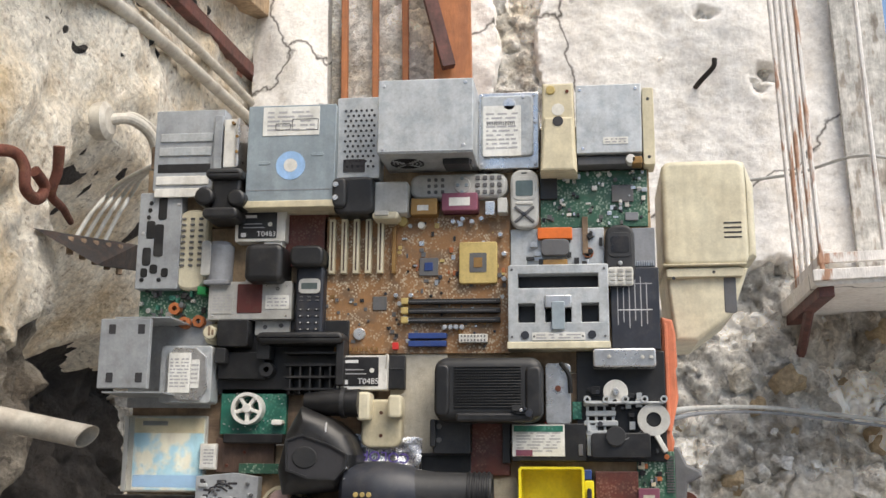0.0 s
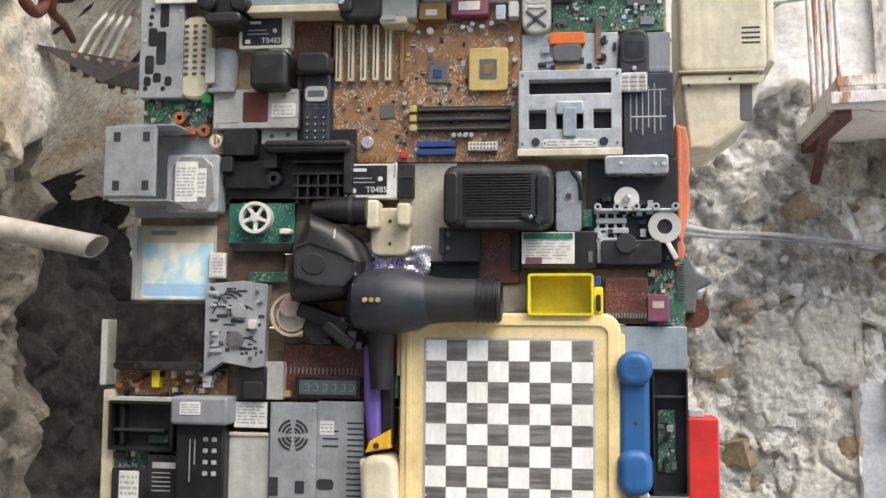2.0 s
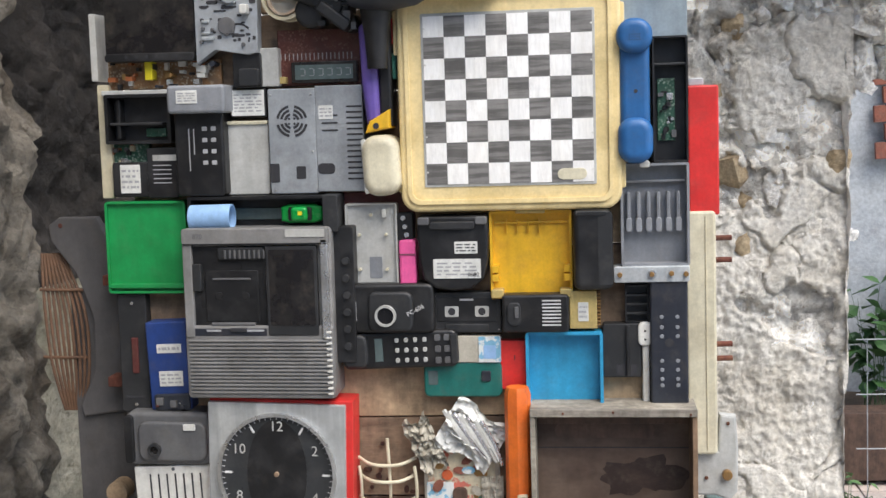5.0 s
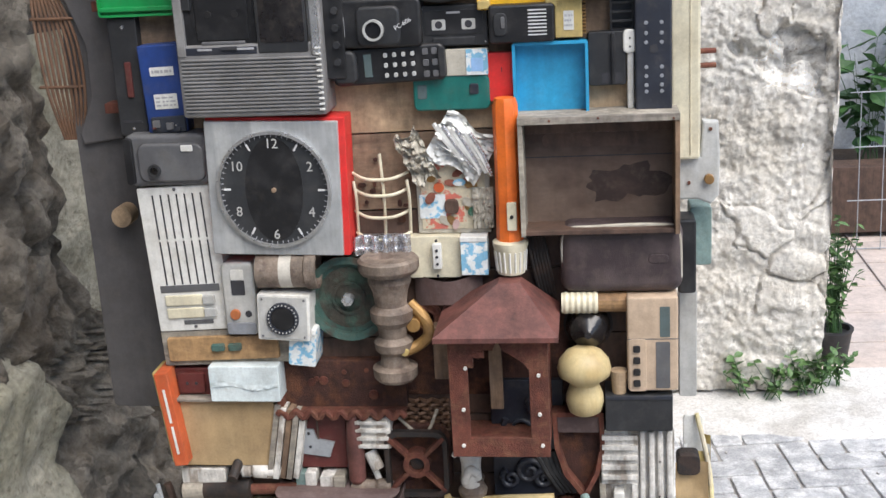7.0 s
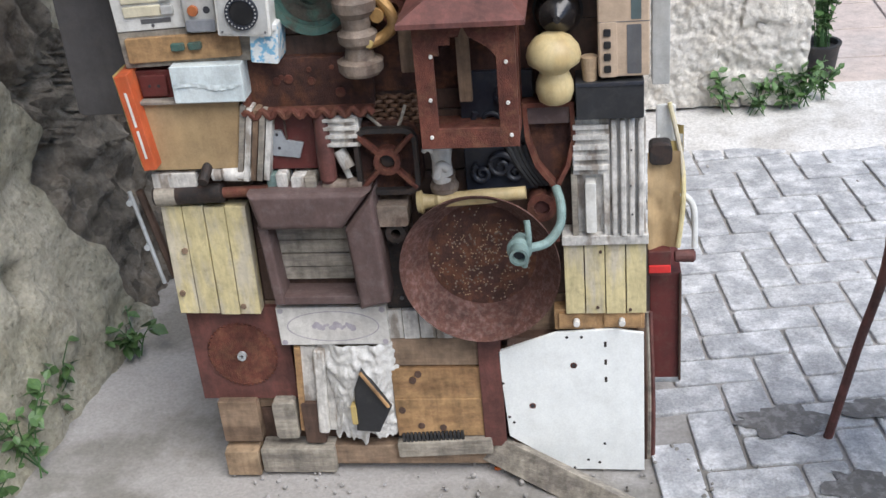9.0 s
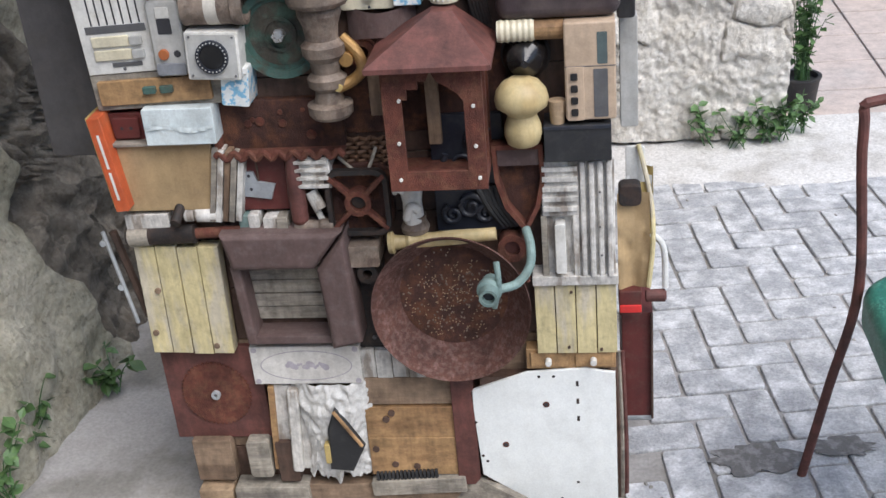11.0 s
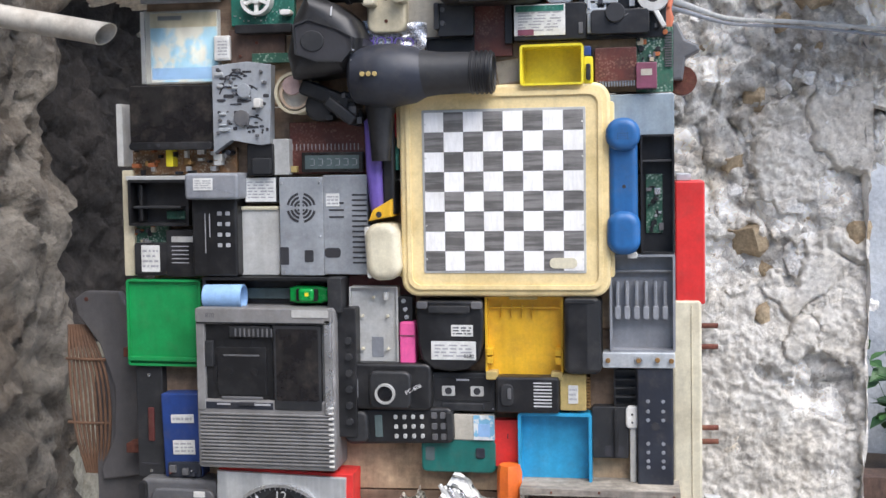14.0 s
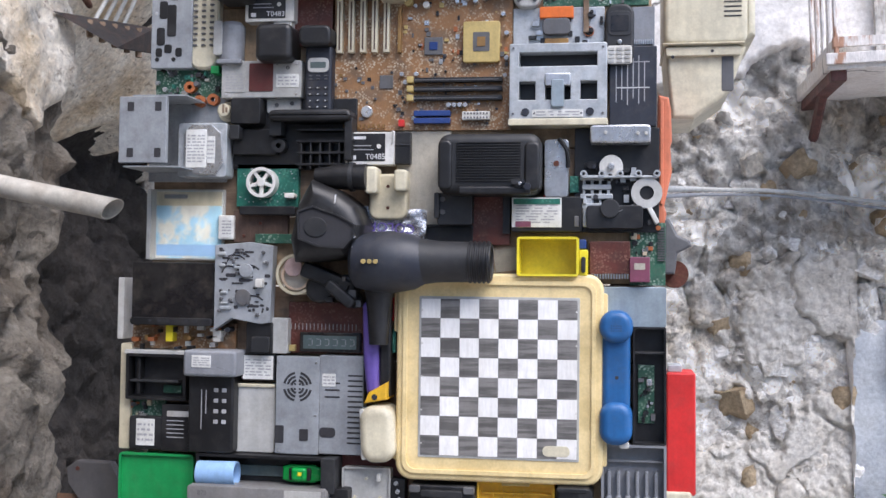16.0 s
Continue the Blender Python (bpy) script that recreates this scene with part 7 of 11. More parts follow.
t.slab("slope", 0.1, -0.2, 0.7, 0.5, 0.036, 0.045, "charcoal", 0.004)
t = Thing("grey_clip", "flat grey plastic clip", "clip", -0.300, 1.937, 0.034, 0.062)
t.slab("clip", 0, 0, 1, 1, 0, 0.028, "lightgrey", 0.003)
t = Thing("edge_frame", "worn beige plastic frame along the panel's edge", "frame", -0.584, 1.825, 0.020, 0.187)
t.slab("frame", 0, 0, 1, 1, -0.02, 0.018, "beige", 0.003)
t = Thing("open_shell", "open black plastic shell with ribs", "shell", -0.521, 1.861, 0.112, 0.081)
t.tray("shell", 0, 0, 1, 1, 0, 0.034, 0.005, 0.006, "black", 0.003)
t.slab("shelf", -0.05, -0.1, 0.8, 0.06, 0.006, 0.028, "charcoal", 0.002)
t.slab("post", -0.32, 0.0, 0.06, 0.8, 0.006, 0.026, "black", 0.002)
t.slab("beige_top", -0.05, 0.53, 1.0, 0.1, 0, 0.03, "lightgrey", 0.002)
# the green glint inside is put in as a board-coloured slab
t.slab("green_glint", 0.2, -0.28, 0.3, 0.18, 0.006, 0.012, "pcbgreen", 0.002)
t = Thing("grey_adapter_block", "grey plastic end cap with a torn sticker", "cap", -0.409, 1.889, 0.096, 0.045)
t.slab("cap", 0, 0, 1, 1, 0, 0.072, "grey", 0.006, 0.006)
t.label(-0.15, 0.08, 0.36, 0.46, 0.072, 4, seed=23)
t = Thing("large_battery", "black laptop battery with fine grey print", "battery", -0.413, 1.801, 0.082, 0.136, group="batteries")
t.slab("case", 0, 0, 1, 1, 0, 0.048, "black", 0.006, 0.004)
t.rows("print_mark", 0.12, -0.1, 0.3, 0.3, 2, 4, 0.1, 0.05, 0.048, 0.0484, "greyink", 0.001, 0)
t.slab("print_line", -0.2, 0.05, 0.02, 0.5, 0.048, 0.0484, "greyink", 0, 0)
t.slab("print_line", -0.1, 0.15, 0.02, 0.3, 0.048, 0.0484, "greyink", 0, 0)
t.slab("worn_edge", 0.46, -0.1, 0.03, 0.7, 0.03, 0.047, "grey", 0.001)
t = Thing("green_card", "green circuit card corner", "circuit board", -0.547, 1.802, 0.070, 0.036, group="loose circuit boards")
t.slab("board", 0, 0, 1, 1, 0, 0.008, "pcbgreen", 0.001)
t.bits(14, -0.45, -0.4, 0.45, 0.4, 0.008, 53)
t = Thing("phone_battery", "small black phone battery with a white label", "battery", -0.540, 1.762, 0.061, 0.057, group="batteries")
t.slab("case", 0, 0, 1, 1, 0, 0.026, "black", 0.004)
t.label(0.0, 0.02, 0.56, 0.82, 0.026, 4, seed=24)
t = Thing("phone_battery", "small black battery with printed contact strip", "battery", -0.484, 1.772, 0.052, 0.082, group="batteries")
t.slab("case", 0, 0, 1, 1, 0, 0.028, "black", 0.004)
t.slab("contact_strip", 0.1, 0.3, 0.8, 0.12, 0.028, 0.0286, "lightgrey", 0.001, 0)
t.rows("print", 0.0, -0.2, 0.0, 0.15, 1, 5, 0.6, 0.02, 0.028, 0.0284, "greyink", 0, 0)
t = Thing("phone_battery", "white battery with black fine print", "battery", -0.336, 1.881, 0.061, 0.046, group="batteries")
t.slab("case", 0, 0, 1, 1, 0, 0.026, "black", 0.003)
t.label(0.0, 0.0, 0.9, 0.9, 0.026, 6, seed=25)
t = Thing("blank_plate", "stained blank metal plate", "plate", -0.344, 1.792, 0.078, 0.119)
t.slab("plate", 0, 0, 1, 1, 0, 0.02, "lightgrey", 0.006)
t.slab("rim", 0, 0.48, 1, 0.05, 0, 0.024, "cream", 0.003)
t = Thing("fan_cover", "grey steel power supply cover with concentric fan slots", "fan cover", -0.263, 1.817, 0.078, 0.169)
W, Hh = t.w, t.h
t.slab("plate", 0, 0, 1, 1, 0, 0.028, "steel", 0.002)
for k, r in enumerate((0.026, 0.0195, 0.013)):
    for a in range(4):
        pts, pin = [], []
        for s in range(9):
            an = radians(a * 90 + 12 + s * 66 / 8)
            pts.append((r * math.cos(an), 0.19 * Hh + r * math.sin(an)))
            pin.append(((r - 0.004) * math.cos(an), 0.19 * Hh + (r - 0.004) * math.sin(an)))
        part("fan_slot", prism(pts + pin[::-1], 0.028, 0.0288, 0), "ink", t.e)
t.dots("fan_hole", [(0.08 * math.cos(a), 0.19 + 0.035 * math.sin(a)) for a in (0.8, 2.36, 3.9, 5.5)], 0.002, 0.028, 0.0288, "ink", 8, 0)
t.slab("switch_hole", -0.4, -0.3, 0.2, 0.18, 0.028, 0.0288, "ink", 0.002, 0)
t.slab("socket_hole", 0.16, -0.3, 0.2, 0.12, 0.028, 0.0288, "ink", 0.002, 0)
t.screws([(-0.44, 0.44), (0.42, 0.44), (-0.4, -0.47), (0.42, -0.1)], 0.028, 0.002)
t = Thing("vent_cover", "grey steel cover plate with vent slots and sticker", "vent cover", -0.185, 1.819, 0.078, 0.170)
t.slab("plate", 0, 0, 1, 1, 0, 0.028, "steel", 0.002)
t.rows("vent_slot", 0.32, -0.38, 0.32, 0.3, 1, 14, 0.34, 0.016, 0.028, 0.0288, "ink", 0.001, 0)
t.rows("vent_slot", -0.2, 0.08, -0.2, 0.22, 1, 3, 0.34, 0.016, 0.028, 0.0288, "ink", 0.001, 0)
t.slab("notch", -0.3, -0.28, 0.36, 0.1, 0.028, 0.0288, "ink", 0.006, 0)
t.label(-0.28, 0.25, 0.3, 0.13, 0.028, 3, seed=26)

t = Thing("black_shelf", "narrow black plastic compartment holding small toys", "compartment", -0.314, 1.703, 0.247, 0.056)
t.tray("shell", 0, 0, 1, 1, 0, 0.045, 0.005, 0.006, "black", 0.003)
t.slab("window", -0.05, -0.05, 0.42, 0.34, 0.006, 0.012, "lcd", 0.002)
t.slab("side_block", 0.47, 0.0, 0.1, 1.05, 0.0, 0.06, "charcoal", 0.004)
t = Thing("blue_cup", "pale blue plastic tube lying on its side", "tube", -0.399, 1.698, 0.070, 0.041, back=0.005)
part("tube", lathe([(-0.5 * t.w, 0.018), (-0.49 * t.w, 0.0205), (0.5 * t.w, 0.0215), (0.5 * t.w, 0.0185), (-0.2 * t.w, 0.017)], "u", (0, 0, 0.036), 28), "paleblue", t.e)
t = Thing("toy_car", "small green toy sports car seen from above", "toy car", -0.251, 1.700, 0.069, 0.032, back=0.006)
W, Hh = t.w, t.h
part("body", prism([(-0.5 * W, -0.36 * Hh), (-0.3 * W, -0.48 * Hh), (0.3 * W, -0.48 * Hh), (0.5 * W, -0.34 * Hh), (0.5 * W, 0.34 * Hh), (0.3 * W, 0.48 * Hh), (-0.3 * W, 0.48 * Hh), (-0.5 * W, 0.36 * Hh)], 0.004, 0.026, 0.005), "cargreen", t.e)
part("cabin", prism(rounded(-0.03 * W, 0, 0.4 * W, 0.74 * Hh, 0.006), 0.024, 0.038, 0.006), "cargreen", t.e)
t.slab("rear_window", -0.24, 0, 0.12, 0.66, 0.026, 0.033, "smoke", 0.003)
t.slab("windscreen", 0.2, 0, 0.12, 0.66, 0.026, 0.033, "smoke", 0.003)
t.slab("stripe", 0.0, 0.05, 0.1, 0.2, 0.038, 0.0384, "yellow", 0.001, 0)
for u in (-0.3, 0.3):
    for v in (-0.46, 0.46):
        t.slab("wheel", u, v, 0.16, 0.12, 0.0, 0.014, "black", 0.003)

t = Thing("cassette_recorder", "grey portable cassette recorder with open tape bay and ribbed loudspeaker grille", "cassette recorder", -0.317, 1.544, 0.244, 0.273)
W, Hh = t.w, t.h
t.slab("case", 0, 0, 1, 1, 0, 0.07, "casegrey", 0.006, 0.004)
t.slab("lower_case", 0, -0.278, 0.996, 0.43, 0.06, 0.078, "casegrey", 0.006, 0.004)
t.slab("top_rail", 0, 0.46, 0.98, 0.09, 0.06, 0.082, "casegrey", 0.004)
t.slab("left_rail", -0.46, 0.15, 0.06, 0.56, 0.06, 0.08, "casegrey", 0.003)
t.slab("right_rail", 0.46, 0.15, 0.05, 0.58, 0.06, 0.082, "chrome", 0.003)
t.slab("tape_bay", -0.19, 0.14, 0.5, 0.52, 0.066, 0.071, "black", 0.003)
t.slab("bay_floor", -0.17, 0.11, 0.36, 0.3, 0.071, 0.0735, "black", 0.003)
t.slab("bay_head", -0.1, 0.36, 0.3, 0.07, 0.071, 0.079, "charcoal", 0.002)
t.rows("bay_tooth", -0.2, 0.355, 0.06, 0.355, 9, 1, 0.012, 0.05, 0.079, 0.081, "darkgrey")
t.dots("reel_hole", [(-0.26, 0.11), (-0.08, 0.11)], 0.0062, 0.0735, 0.0742, "void", 16)
t.slab("bay_rail", -0.17, 0.21, 0.26, 0.012, 0.0735, 0.075, "darkgrey", 0.001)
t.slab("bay_block", -0.4, 0.22, 0.06, 0.16, 0.071, 0.079, "charcoal", 0.002)
t.slab("tape_door", 0.24, 0.14, 0.34, 0.52, 0.07, 0.0795, "charcoal", 0.003)
t.slab("tape_window", 0.24, 0.16, 0.3, 0.44, 0.0795, 0.0802, "smoke", 0.003, 0)
# flat near-black slabs carry the shade of the bay's hollows
t.slab("hollow", -0.2, 0.285, 0.2, 0.05, 0.0712, 0.0722, "void", 0.004, 0)
t.slab("hollow", -0.37, 0.1, 0.03, 0.12, 0.0712, 0.0722, "void", 0.003, 0)
t.slab("hollow", 0.03, 0.18, 0.025, 0.14, 0.0712, 0.0722, "void", 0.003, 0)
t.slab("bay_lip", -0.17, -0.055, 0.3, 0.02, 0.071, 0.0765, "darkgrey", 0.002)
t.slab("pause_key", 0.34, 0.475, 0.26, 0.045, 0.082, 0.0832, "lightgrey", 0.001, 0)
t.slab("seam", 0.0, 0.415, 0.96, 0.006, 0.0805, 0.0822, "void", 0, 0)
t.slab("print", -0.3, -0.09, 0.1, 0.012, 0.0785, 0.0788, "greyink", 0, 0)
t.slab("print", -0.02, -0.09, 0.12, 0.012, 0.0785, 0.0788, "greyink", 0, 0)
t.slab("name_strip", -0.19, -0.1, 0.5, 0.045, 0.07, 0.0785, "navy", 0.001)
t.rows("rib", 0, -0.455, 0, -0.15, 1, 15, 0.94, 0.0105, 0.078, 0.0815, "casegrey")
t.rows("scale_tick", 0.475, -0.46, 0.475, -0.1, 1, 12, 0.035, 0.012, 0.078, 0.083, "white")
t.slab("slider", -0.13, -0.085, 0.11, 0.022, 0.078, 0.082, "ink", 0.001)
t.slab("side_block", 0.56, 0.1, 0.14, 0.8, 0, 0.05, "black", 0.004)
t.dots("side_knob", [(0.58, 0.3 - 0.1 * k) for k in range(6)], 0.006, 0.05, 0.058, "charcoal", 12)
t.text("870", -0.38, 0.46, 0.011, 0.0823, "darkgrey")
t.dots("case_screw", [(0.33, 0.46), (0.22, 0.46)], 0.003, 0.082, 0.083, "darkgrey")

t = Thing("green_tray", "bright green plastic tray with a worn edge", "tray", -0.517, 1.650, 0.138, 0.152)
t.tray("tray", 0, 0, 1, 1, 0, 0.028, 0.004, 0.022, "green", 0.006)
t.slab("lower_lip", 0.0, -0.42, 0.98, 0.05, 0.012, 0.03, "green", 0.003)
t = Thing("curved_guard", "curved grey plastic guard at the panel's edge", "guard", -0.665, 1.524, 0.133, 0.347, back=-0.06)
W, Hh = t.w, t.h
part("guard", prism([(-0.45 * W, 0.46 * Hh), (-0.42 * W, 0.38 * Hh), (-0.1 * W, 0.22 * Hh), (0.1 * W, 0.0), (0.08 * W, -0.26 * Hh), (-0.14 * W, -0.44 * Hh), (-0.1 * W, -0.5 * Hh), (0.46 * W, -0.47 * Hh), (0.5 * W, -0.1 * Hh), (0.42 * W, 0.36 * Hh), (0.2 * W, 0.5 * Hh), (-0.3 * W, 0.5 * Hh)], -0.02, 0.0, 0.003), "sheet", t.e)
t.slab("strap", 0.62, 0.2, 0.5, 0.05, -0.015, 0.036, "rust", 0.002)
t.slab("strap", 0.62, -0.3, 0.5, 0.05, -0.015, 0.036, "rust", 0.002)
t.cyl("rust_spot", -0.28, 0.46, 0.004, 0.0, 0.001, "rust")
bk = Thing("wicker_fan", "brown wicker lattice of thin bent canes", "wicker", -0.712, 1.500, 0.086, 0.282, back=-0.08)
W, Hh = bk.w, bk.h
for k in range(9):
    s = (k - 4) / 4
    part("cane", tube(uvw(bend([(-0.2 * W + 0.22 * s * W, 0.48 * Hh, 0), (0.05 * W + 0.42 * s * W, 0.15 * Hh, 0.01), (0.12 * W + 0.4 * s * W, -0.2 * Hh, 0.01), (0.1 * W + 0.2 * s * W, -0.5 * Hh, 0)])), 0.0028), "wicker", bk.e)
for v in (0.26, -0.16):
    part("tie", tube(uvw([(-0.46 * W, v * Hh, 0.008), (0.1 * W, v * Hh, 0.014), (0.5 * W, v * Hh, 0.008)]), 0.0028), "wicker", bk.e)
t = Thing("side_sheet", "plain grey plastic sheet hanging behind the panel's edge", "sheet", -0.592, 1.208, 0.202, 0.722, back=-0.08)
t.slab("sheet", 0, 0, 1, 1, -0.008, 0.006, "sheet", 0.01, 0.002)
t = Thing("wooden_dowel", "sawn end of a wooden dowel", "dowel", -0.611, 1.224, 0.045, 0.051, back=-0.04)
t.cyl("dowel", 0, 0, 0.019, -0.08, 0.01, "ply")


# ---- rows below the chess board ----
t = Thing("slide_switch_bar", "long black plastic bar with a red slider", "bar", -0.549, 1.474, 0.055, 0.197)
t.slab("bar", 0, 0, 0.9, 1, 0, 0.02, "charcoal", 0.003)
t.slab("red_slider", 0.05, -0.02, 0.2, 0.3, 0.02, 0.024, "maroon", 0.002)
t.slab("groove", 0.0, -0.38, 0.6, 0.02, 0.02, 0.021, "ink", 0, 0)
t.screws([(0, 0.42), (0, -0.44)], 0.02, 0.003)
t = Thing("blue_device", "blue plastic memory reader with white stickers", "card reader", -0.485, 1.454, 0.070, 0.147, turn=2)
t.slab("case", 0, 0, 1, 1, 0, 0.034, "royal", 0.004, 0.003)
t.label(0.05, 0.2, 0.6, 0.1, 0.034, 1, seed=28)
t.label(0.05, -0.14, 0.58, 0.17, 0.034, 3, seed=29)
t.slab("dark_end", 0.05, -0.4, 0.86, 0.18, 0.034, 0.04, "navy", 0.003)
t.bits(5, -0.3, -0.46, 0.4, -0.34, 0.04, 54, ("darkgrey", "chrome", "maroon"))
t = Thing("compact_camera", "grey compact film camera with a rounded body", "camera", -0.485, 1.337, 0.147, 0.088, group="cameras")
t.slab("body", 0, 0, 1, 1, 0, 0.05, "darkgrey", 0.014, 0.008, n=6)
t.slab("front_panel", 0.06, -0.04, 0.8, 0.74, 0.046, 0.056, "darkgrey", 0.016, 0.005, n=6)
t.hoop("lens_ring", -0.14, -0.18, 0.011, 0.007, 0.05, 0.063, "charcoal")
t.cyl("lens", -0.14, -0.18, 0.007, 0.05, 0.058, "smoke")
t.slab("viewfinder", 0.27, 0.24, 0.14, 0.12, 0.056, 0.0585, "white", 0.002)
t.slab("grip", -0.44, 0, 0.1, 0.9, 0.03, 0.058, "black", 0.006)

t = Thing("wall_clock", "square wall clock with red edge, brushed silver face and black dial", "clock", -0.296, 1.286, 0.227, 0.225, turn=-1.5)
W, Hh = t.w, t.h
t.slab("red_case", 0.02, 0.008, 1.045, 1.03, 0, 0.058, "red", 0.002)
t.slab("face_plate", -0.005, 0, 1.0, 1.0, 0.058, 0.066, "brushed", 0.002)
R = 0.42 * W
part("dial", prism(disc(0, 0, R, 48), 0.066, 0.069, 0), "dial", t.e)
part("dial_rim", ring(disc(0, 0, R * 1.03, 48), disc(0, 0, R * 0.975, 48), 0.066, 0.075), "chrome", t.e)
part("dial_centre", prism(disc(0.0, 0, R * 0.52, 40, R * 0.92), 0.069, 0.0698, 0), "black", t.e)
for k in range(60):
    a = radians(90 - k * 6)
    if k % 5 == 0 and (k // 5) % 2 == 0 and k != 0 or k == 0:
        n = 12 if k == 0 else k // 5
        t.text(str(n), 0.76 * R / W * math.cos(a), 0.8 * R / Hh * math.sin(a), 0.023, 0.0702, "lightgrey", name="numeral")
    elif k % 5 == 0:
        o = part("hour_mark", slab(0, 0, 0.012, 0.0032, 0.069, 0.0702, 0, 0), "whiteprint", t.e)
        o.matrix_basis = pose(0.85 * R * math.cos(a), 0, 0.85 * R * math.sin(a), 0, -math.degrees(a), 0)
    o = part("minute_mark", slab(0, 0, 0.005, 0.0012, 0.069, 0.0702, 0, 0), "greyink", t.e)
    o.matrix_basis = pose(0.945 * R * math.cos(a), 0, 0.945 * R * math.sin(a), 0, -math.degrees(a), 0)
t.cyl("spindle", 0, 0, 0.004, 0.069, 0.075, "wood")

t = Thing("film_camera", "black compact camera with round lens ring", "camera", -0.109, 1.546, 0.145, 0.079, group="cameras")
t.slab("body", 0, 0, 1, 1, 0, 0.044, "black", 0.01, 0.006)
t.slab("lens_housing", 0.02, -0.05, 0.5, 0.8, 0.04, 0.052, "charcoal", 0.012, 0.005)
t.hoop("lens_ring", -0.03, -0.12, 0.017, 0.0135, 0.05, 0.06, "lightgrey", n=32)
t.cyl("lens", -0.03, -0.12, 0.0135, 0.045, 0.055, "smoke")
t.slab("side_label", -0.4, -0.05, 0.06, 0.4, 0.044, 0.0444, "greyink", 0, 0)
t.text("PC-606", 0.3, -0.02, 0.01, 0.0525, "whiteprint", turn=28)
t = Thing("audio_cassette", "black audio cassette with white reel hubs", "cassette", 0.014, 1.535, 0.111, 0.065)
t.slab("shell", 0, 0, 1, 1, 0, 0.022, "charcoal", 0.003)
t.slab("label_area", 0, 0.08, 0.86, 0.6, 0.022, 0.0232, "black", 0.002)
for u in (-0.22, 0.22):
    t.slab("hub_window", u, 0.03, 0.2, 0.26, 0.0232, 0.0238, "lightgrey", 0.002, 0)
    t.cyl("hub", u, 0.03, 0.006, 0.0238, 0.0245, "ink")
t.slab("head_ridge", 0, -0.38, 0.64, 0.2, 0.022, 0.026, "charcoal", 0.002)
t.slab("print_line", 0, 0.32, 0.2, 0.05, 0.0232, 0.0236, "greyink", 0, 0)
t.screws([(-0.46, 0.42), (0.46, 0.42), (-0.46, -0.42), (0.46, -0.42)], 0.022, 0.0015)
t = Thing("charger", "black plug-in charger with printed rating label", "charger", 0.125, 1.535, 0.106, 0.060)
t.slab("body", 0, 0, 1, 1, 0, 0.042, "black", 0.006, 0.004)
t.slab("plug_recess", -0.32, 0.0, 0.2, 0.6, 0.042, 0.046, "charcoal", 0.008)
t.rows("rating_print", 0.24, -0.3, 0.24, 0.34, 1, 8, 0.28, 0.035, 0.042, 0.0425, "whiteprint", 0, 0)
t.slab("contact", -0.28, 0.05, 0.06, 0.3, 0.046, 0.048, "darkgrey", 0.002)
t = Thing("gold_connector", "gold-coloured connector with rows of pins", "connector", 0.200, 1.539, 0.054, 0.060)
t.slab("body", 0, 0, 0.8, 1, 0, 0.034, "gold", 0.002)
t.rows("pin", -0.46, -0.4, -0.46, 0.4, 1, 10, 0.1, 0.04, 0.0, 0.03, "brass", 0, 0)
t.rows("pin", 0.46, -0.4, 0.46, 0.4, 1, 10, 0.1, 0.04, 0.0, 0.03, "brass", 0, 0)
t.label(0.0, -0.05, 0.3, 0.5, 0.034, 3, seed=31)
t = Thing("cordless_phone", "black cordless telephone laid level with square white keys", "telephone", -0.095, 1.478, 0.189, 0.060, turn=2, group="telephones")
t.slab("case", 0, 0, 1, 1, 0, 0.036, "black", 0.012, 0.006, n=6)
t.slab("earpiece", -0.38, 0.02, 0.22, 0.9, 0.03, 0.046, "charcoal", 0.012, 0.006)
t.slab("display", -0.18, 0.02, 0.07, 0.62, 0.036, 0.038, "lcd", 0.001)
t.rows("key", -0.02, -0.27, 0.22, 0.27, 4, 3, 0.034, 0.12, 0.036, 0.0395, "lightgrey", 0.002)
t.rows("side_key", 0.33, -0.3, 0.41, 0.3, 2, 3, 0.05, 0.17, 0.036, 0.039, "darkgrey", 0.002)
t.slab("mouthpiece", 0.47, 0, 0.06, 0.8, 0.02, 0.042, "charcoal", 0.004)
t = Thing("small_packet", "small transparent packet with blue printed sticker", "packet", 0.032, 1.476, 0.071, 0.043, group="cigarette packets")
t.slab("packet", 0, 0, 1, 1, 0, 0.024, "fabric", 0.002)
t.slab("front", 0.25, 0.0, 0.5, 0.96, 0.024, 0.0255, "packblue", 0.001, 0)
t.slab("sticker", 0.25, -0.1, 0.28, 0.5, 0.0255, 0.026, "paleblue", 0.002, 0)
t = Thing("teal_lid", "dark teal translucent plastic lid", "lid", 0.005, 1.427, 0.127, 0.057)
t.slab("lid", 0, 0, 1, 1, 0, 0.022, "teal", 0.01, 0.003, n=5)
t.slab("sticker", -0.38, 0.05, 0.12, 0.4, 0.022, 0.0228, "lcd", 0.002, 0)
t.slab("catch", 0.3, 0.1, 0.12, 0.3, 0.022, 0.025, "navy", 0.003)
t = Thing("orange_plate", "flat orange-red plastic plate", "plate", 0.087, 1.449, 0.041, 0.079)
t.slab("plate", 0, 0, 1, 1, 0, 0.018, "red", 0.002)
t.slab("slot", 0.05, 0.15, 0.04, 0.1, 0.018, 0.0186, "ink", 0, 0)
t = Thing("blue_tray", "bright blue plastic tray with a raised rim", "tray", 0.169, 1.445, 0.122, 0.118)
t.tray("tray", 0, 0, 1, 1, 0, 0.034, 0.005, 0.01, "sky", 0.006)
t = Thing("black_clip", "black plastic clip with a notch", "clip", 0.260, 1.472, 0.063, 0.085)
